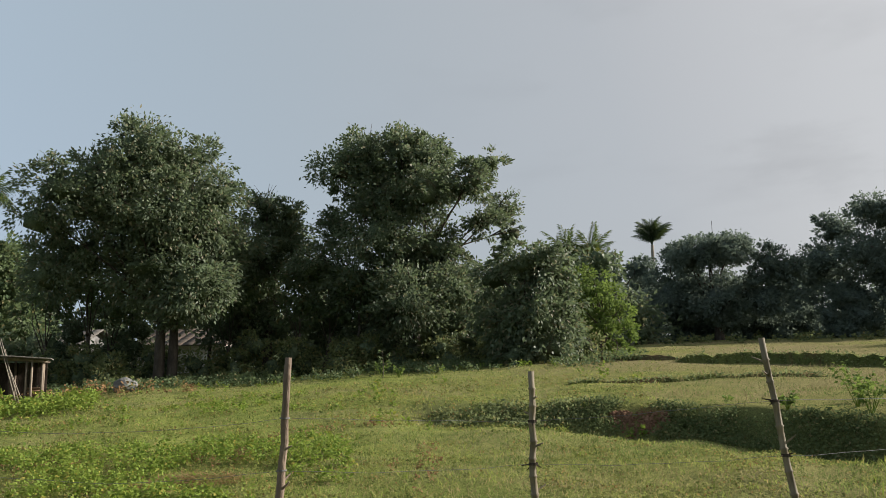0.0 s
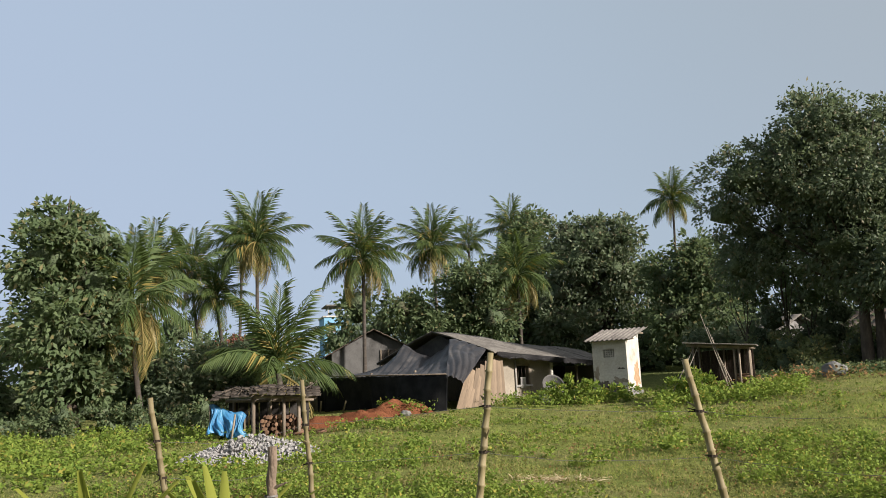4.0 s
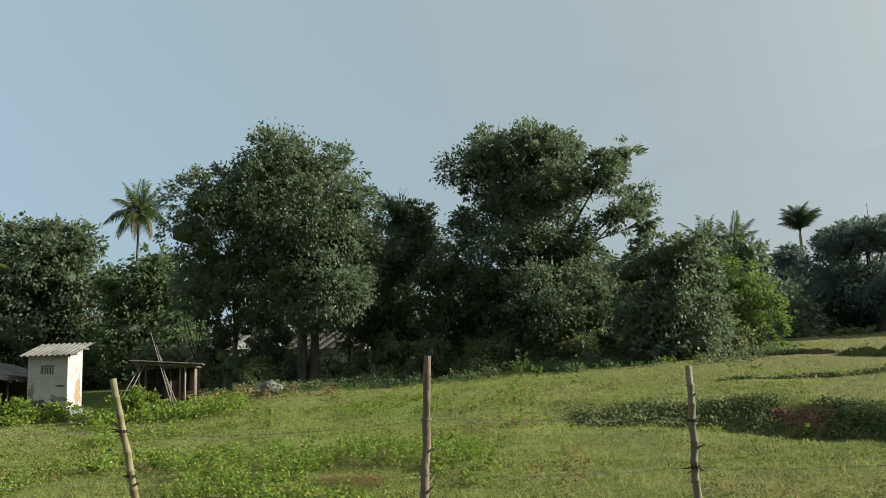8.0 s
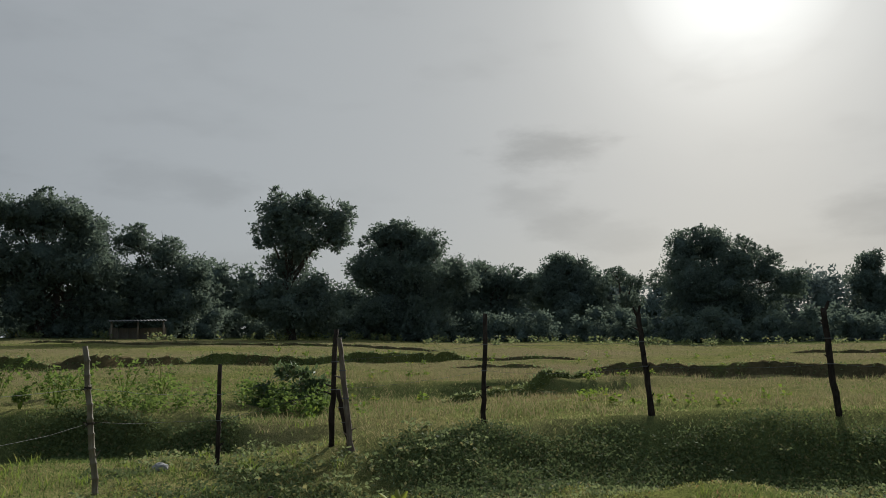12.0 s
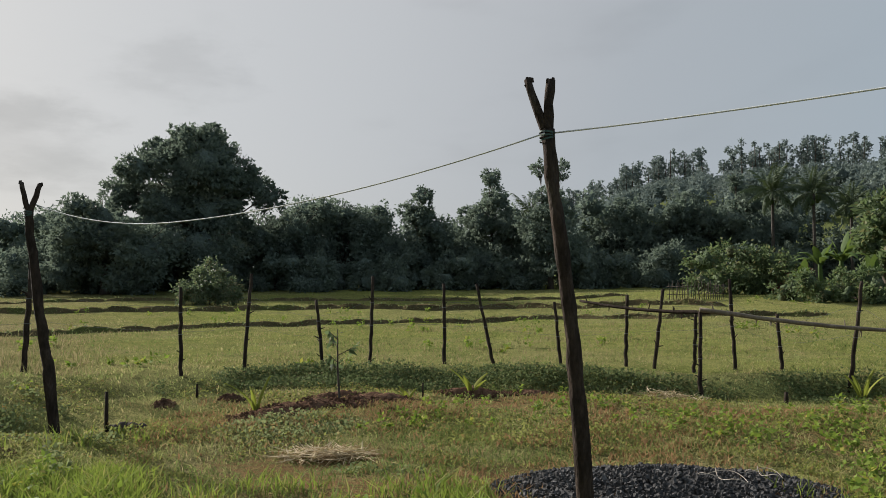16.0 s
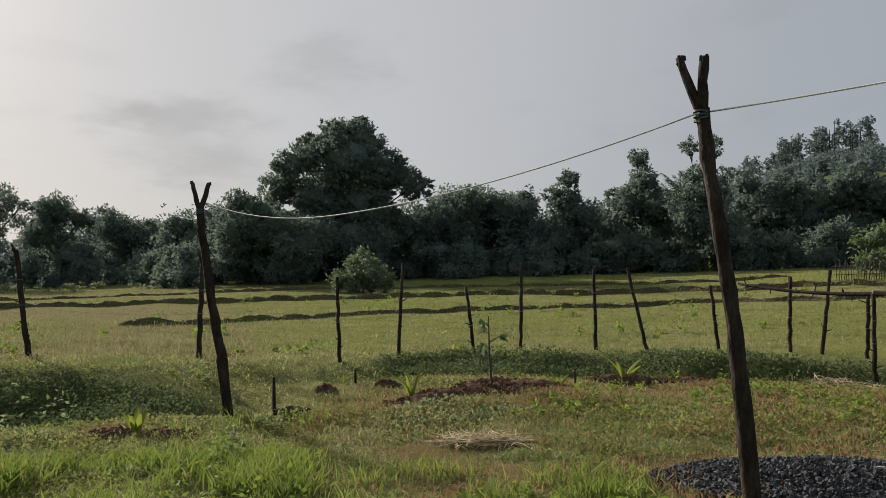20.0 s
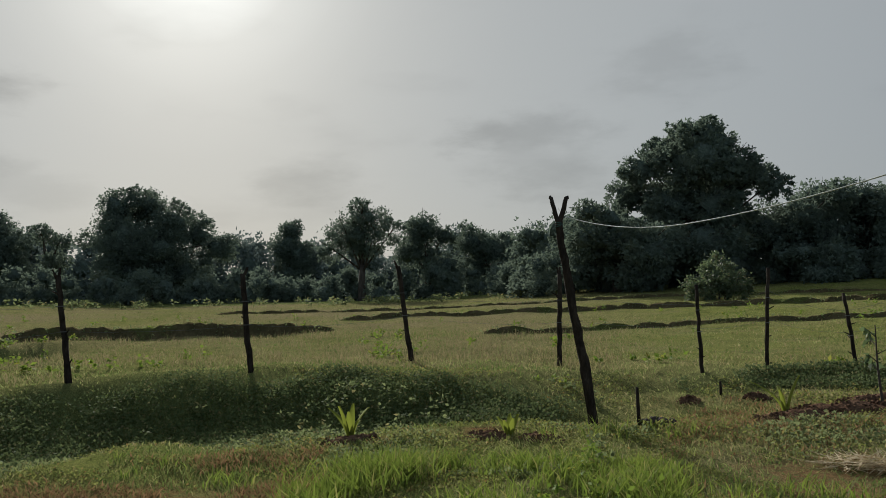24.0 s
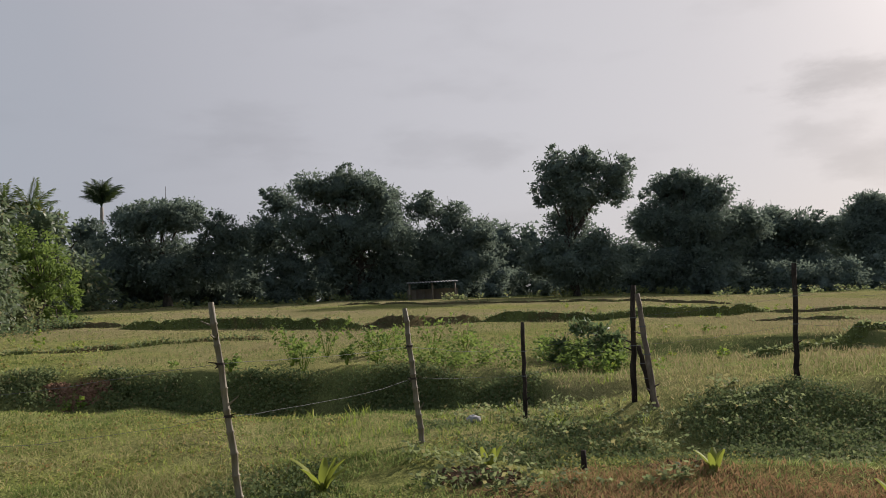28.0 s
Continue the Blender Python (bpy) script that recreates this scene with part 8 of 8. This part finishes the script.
def banana(turn, dist, high, n, seed):
    rng = np.random.default_rng(seed)
    x, y = polar(turn, dist)
    T = empty("banana_plant", (x, y, land(x, y)), 0, label="banana plant with broad torn light green leaves", category="banana plant", group="banana plants")
    v, f = tube_data([(0, 0, -0.1), (0, 0.03, high * 0.4), (0.04, 0, high * 0.62)], [0.10, 0.085, 0.05], 8)
    add_mesh("stem", v, f, M_BANANA, T, smooth=True)
    for k in range(n):
        a = k * 2.4 + rng.uniform(-0.3, 0.3)
        out, side = Vector((math.cos(a), math.sin(a), 0)), Vector((-math.sin(a), math.cos(a), 0))
        L = high * 0.66 * rng.uniform(0.75, 1.15)
        lean = rng.uniform(0.12, 0.75)
        V, F = [], []
        for i in range(11):
            s = i / 10
            c = Vector((0, 0, high * 0.46)) + out * L * lean * s + Vector((0, 0, L * (1.05 - 0.4 * lean) * s - L * (0.15 + 0.75 * lean) * s * s))
            w = 0.17 * math.sin(math.pi * min(0.98, s * 0.9 + 0.06)) * (1 if i % 3 else 0.82)
            V += [c - side * w - Vector((0, 0, w * 0.35)), c, c + side * w - Vector((0, 0, w * 0.35))]
            if i:
                b = (i - 1) * 3
                F += [(b, b + 1, b + 4, b + 3), (b + 1, b + 2, b + 5, b + 4)]
        add_mesh("leaf", V, F, M_BANANA, T, smooth=True)
    return T


for k, (a, d, h, n) in enumerate(((-151.6, 36, 2.5, 9), (-152.8, 36.5, 2.7, 10), (-154.5, 34, 1.8, 8), (-150.6, 35, 1.6, 7), (-157.2, 37, 2.5, 8))):
    banana(a, d, h, n, 500 + k)


def bush(turn, dist, lobes, leaf, material, label, seed):
    rng = np.random.default_rng(seed)
    x, y = polar(turn, dist)
    z = land(x, y)
    T = empty("bush", (x, y, z), turn, label=label, category="bush", group="bushes")
    quads("foliage", lobe_leaves(rng, lobes, leaf, 1.2, 0.2, 0.95, 0.3), material, T)
    pieces = []
    for u, v, h, r in lobes:
        pieces.append(tube_data([(u * 0.3, v * 0.3, -0.1), (u * 0.7, v * 0.7, h * 0.6), (u, v, h)], [0.03, 0.02, 0.01], 5))
    vv, ff = joined(pieces)
    add_mesh("branchwork", vv, ff, M_BARK, T)
    return T


bush(-112.0, 37, [(-0.5, 0, 0.65, 0.74), (0.5, 0.1, 0.65, 0.7), (0.0, 0.2, 1.2, 0.64), (0.75, 0, 0.35, 0.5), (-0.75, 0, 0.3, 0.5)], 0.14, M_LEAF, "round green bush standing in the field", 1)
bush(36.2, 26.5, [(-0.45, 0, 0.25, 0.4), (0.0, 0, 0.42, 0.48), (0.5, 0, 0.3, 0.42), (0.2, 0.3, 0.2, 0.4)], 0.12, M_WEED, "sunlit green bush before the hut wall", 2)
bush(33.2, 28.6, [(-0.2, 0, 0.15, 0.28), (0.25, 0, 0.2, 0.3)], 0.11, M_WEED, "low green bush at the outhouse foot", 3)
bush(28.9, 25.3, [(-0.4, 0, 0.25, 0.4), (0.1, 0, 0.4, 0.45), (0.6, 0, 0.3, 0.4)], 0.11, M_WEED, "yellow-green bush beside the lean-to", 4)
bush(-46.5, 17, [(-0.4, 0, 0.25, 0.4), (0.3, 0, 0.3, 0.45), (0.0, 0.3, 0.5, 0.35)], 0.13, M_LEAF_MID, "dark leafy bush on the field bank", 5)
bush(58.4, 33.5, [(-0.9, 0, 1.9, 0.5), (-0.3, 0, 2.3, 0.6), (0.4, 0, 2.45, 0.6), (0.9, 0.1, 2.1, 0.5), (0.1, 0.3, 1.6, 0.7)], 0.13, M_RED_LEAF, "shrub with reddish flowering tops below the palms", 9)
bush(59.0, 31.0, [(-1.4, 0, 0.9, 1.0), (0.2, 0, 1.2, 1.1), (1.5, 0, 1.0, 1.0), (-0.6, 0.5, 2.0, 0.9), (0.9, 0.5, 2.1, 0.8)], 0.2, M_LEAF, "dark flowering shrub below the palms", 8)


def bank_plant(turn, dist, high, seed):
    """A branching light green weed, airy, with leaves in sprays."""
    rng = np.random.default_rng(seed)
    x, y = polar(turn, dist)
    T = empty("weed_plant", (x, y, land(x, y)), turn, label="airy light green weed plant growing on a field bank", category="weed plant", group="weed plants on the bank")
    pieces, P, O = [], [], []
    for k in range(6):
        a = k * 2.4 + rng.uniform(-0.3, 0.3)
        out = Vector((math.cos(a), math.sin(a), 0))
        L = high * rng.uniform(0.45, 1.0)
        end = out * L * rng.uniform(0.2, 0.7) + Vector((0, 0, L))
        bend = end * 0.5 + Vector((0, 0, 0.12 * L))
        pieces.append(tube_data([(0, 0, -0.05), bend, end], [0.010, 0.007, 0.003], 4))
        for i in range(20):
            s = rng.uniform(0.45, 1.05)
            c = (bend * (s * 2) if s < 0.5 else bend.lerp(end, s * 2 - 1)) + Vector(rng.normal(0, 0.05, 3)) * high
            P.append(tuple(c))
            O.append((out.x + rng.normal(0, 0.5), out.y + rng.normal(0, 0.5), 0.1))
    v, f = joined(pieces)
    add_mesh("branchwork", v, f, M_WEED, T)
    quads("foliage", leaf_quads(rng, np.array(P), unit(np.array(O)), 0.085, 0.05, 0.25, 0.7), M_LEAF_LIGHT, T)
    return T


for k, (a, d, h) in enumerate(((-26.8, 17.4, 0.62), (-28.9, 17.2, 0.75), (-31.6, 17.2, 0.6), (-33.3, 17.4, 0.7), (-36.0, 17.0, 0.85), (-38.2, 17.0, 0.8), (-26.6, 15.6, 0.8), (-27.3, 15.1, 0.6), (-32.2, 15.6, 0.65), (-30.2, 15.4, 0.35), (-22.6, 15.6, 0.35), (-45.6, 17.2, 0.6), (-47.4, 17.0, 0.45), (3.8, 27.0, 0.6), (2.6, 26.6, 0.4))):
    bank_plant(a, d, h, 700 + k)


def brick_stack():
    x, y = polar(-149.4, 38.5)
    T = empty("brick_stack", (x, y, land(x, y)), -150, label="low stack of red laterite bricks behind the hedge", category="brick stack")
    rng = np.random.default_rng(2)
    me = bpy.data.meshes.new("brick")
    bm = box_bm(0.34, 0.2, 0.17, 0.012)
    bm.to_mesh(me)
    bm.free()
    me.materials.append(M_LATERITE)
    for j in range(7):
        for i in range(6):
            for q in range(2):
                o = new("brick", me)
                o.parent = T
                o.matrix_basis = pose(-0.95 + 0.36 * i + (0.17 if j % 2 else 0) + rng.uniform(-0.02, 0.02), 0.22 * q, 0.175 * j, 0, 0, rng.uniform(-4, 4))
    return T


M_LATERITE = solid("laterite_brick", (0.24, 0.10, 0.065), (0.34, 0.16, 0.10), 5, 30, 0.95, 0.6, c3=(0.14, 0.075, 0.05), random=0.5)
brick_stack()


def brush_fence():
    rng = np.random.default_rng(6)
    x0, y0 = polar(-144.2, 34)
    T = empty("brush_fence", (x0, y0, land(x0, y0)), -144, label="low fence of thin brushwood stakes round a garden plot", category="fence")
    for k in range(26):
        u = -1.0 + 2.0 * k / 25
        rod("stake", (u, rng.uniform(-0.05, 0.05), -0.1), (u + rng.uniform(-0.06, 0.06), rng.uniform(-0.1, 0.1), rng.uniform(0.55, 0.8)), 0.016, 0.01, M_BARK, T, 5, k)
    for z in (0.2, 0.5):
        rod("cross_stick", (-1.1, 0, z), (1.1, 0.02, z + 0.04), 0.014, 0.012, M_BARK, T, 5)
    return T


brush_fence()


def field_shelter():
    x, y = polar(-36.3, 55.5)
    T = empty("field_shelter", (x, y, land(x, y)), -37, label="low open field shelter with flat roof below trees", category="shelter")
    for px in (-1.5, 0.0, 1.5):
        for py in (-0.6, 0.8):
            rod("post", (px, py, -0.1), (px, py, 1.1), 0.06, 0.05, M_WOOD, T, 6)
    for k in range(6):
        boxed("back_board", (-1.7 + 0.57 * k, 0.85, -0.1), (-1.15 + 0.57 * k, 0.9, 0.75), M_WOOD, T, 0.004)
    r = corrugated("roof", 3.4, 2.2, 0.2, 0.02, M_CEMENT_DARK, T, 0.03)
    r.matrix_basis = pose(0, 0.1, 1.2, 4, 0, 0)
    return T


field_shelter()


def mast():
    x, y = polar(-18.8, 66)
    T = empty("aerial_mast", (x, y, land(x, y)), 0, label="thin steel aerial mast rising above the trees", category="mast")
    rod("pole", (0, 0, -0.2), (0, 0, 9.1), 0.035, 0.02, M_WIRE, T, 6)
    return T


mast()
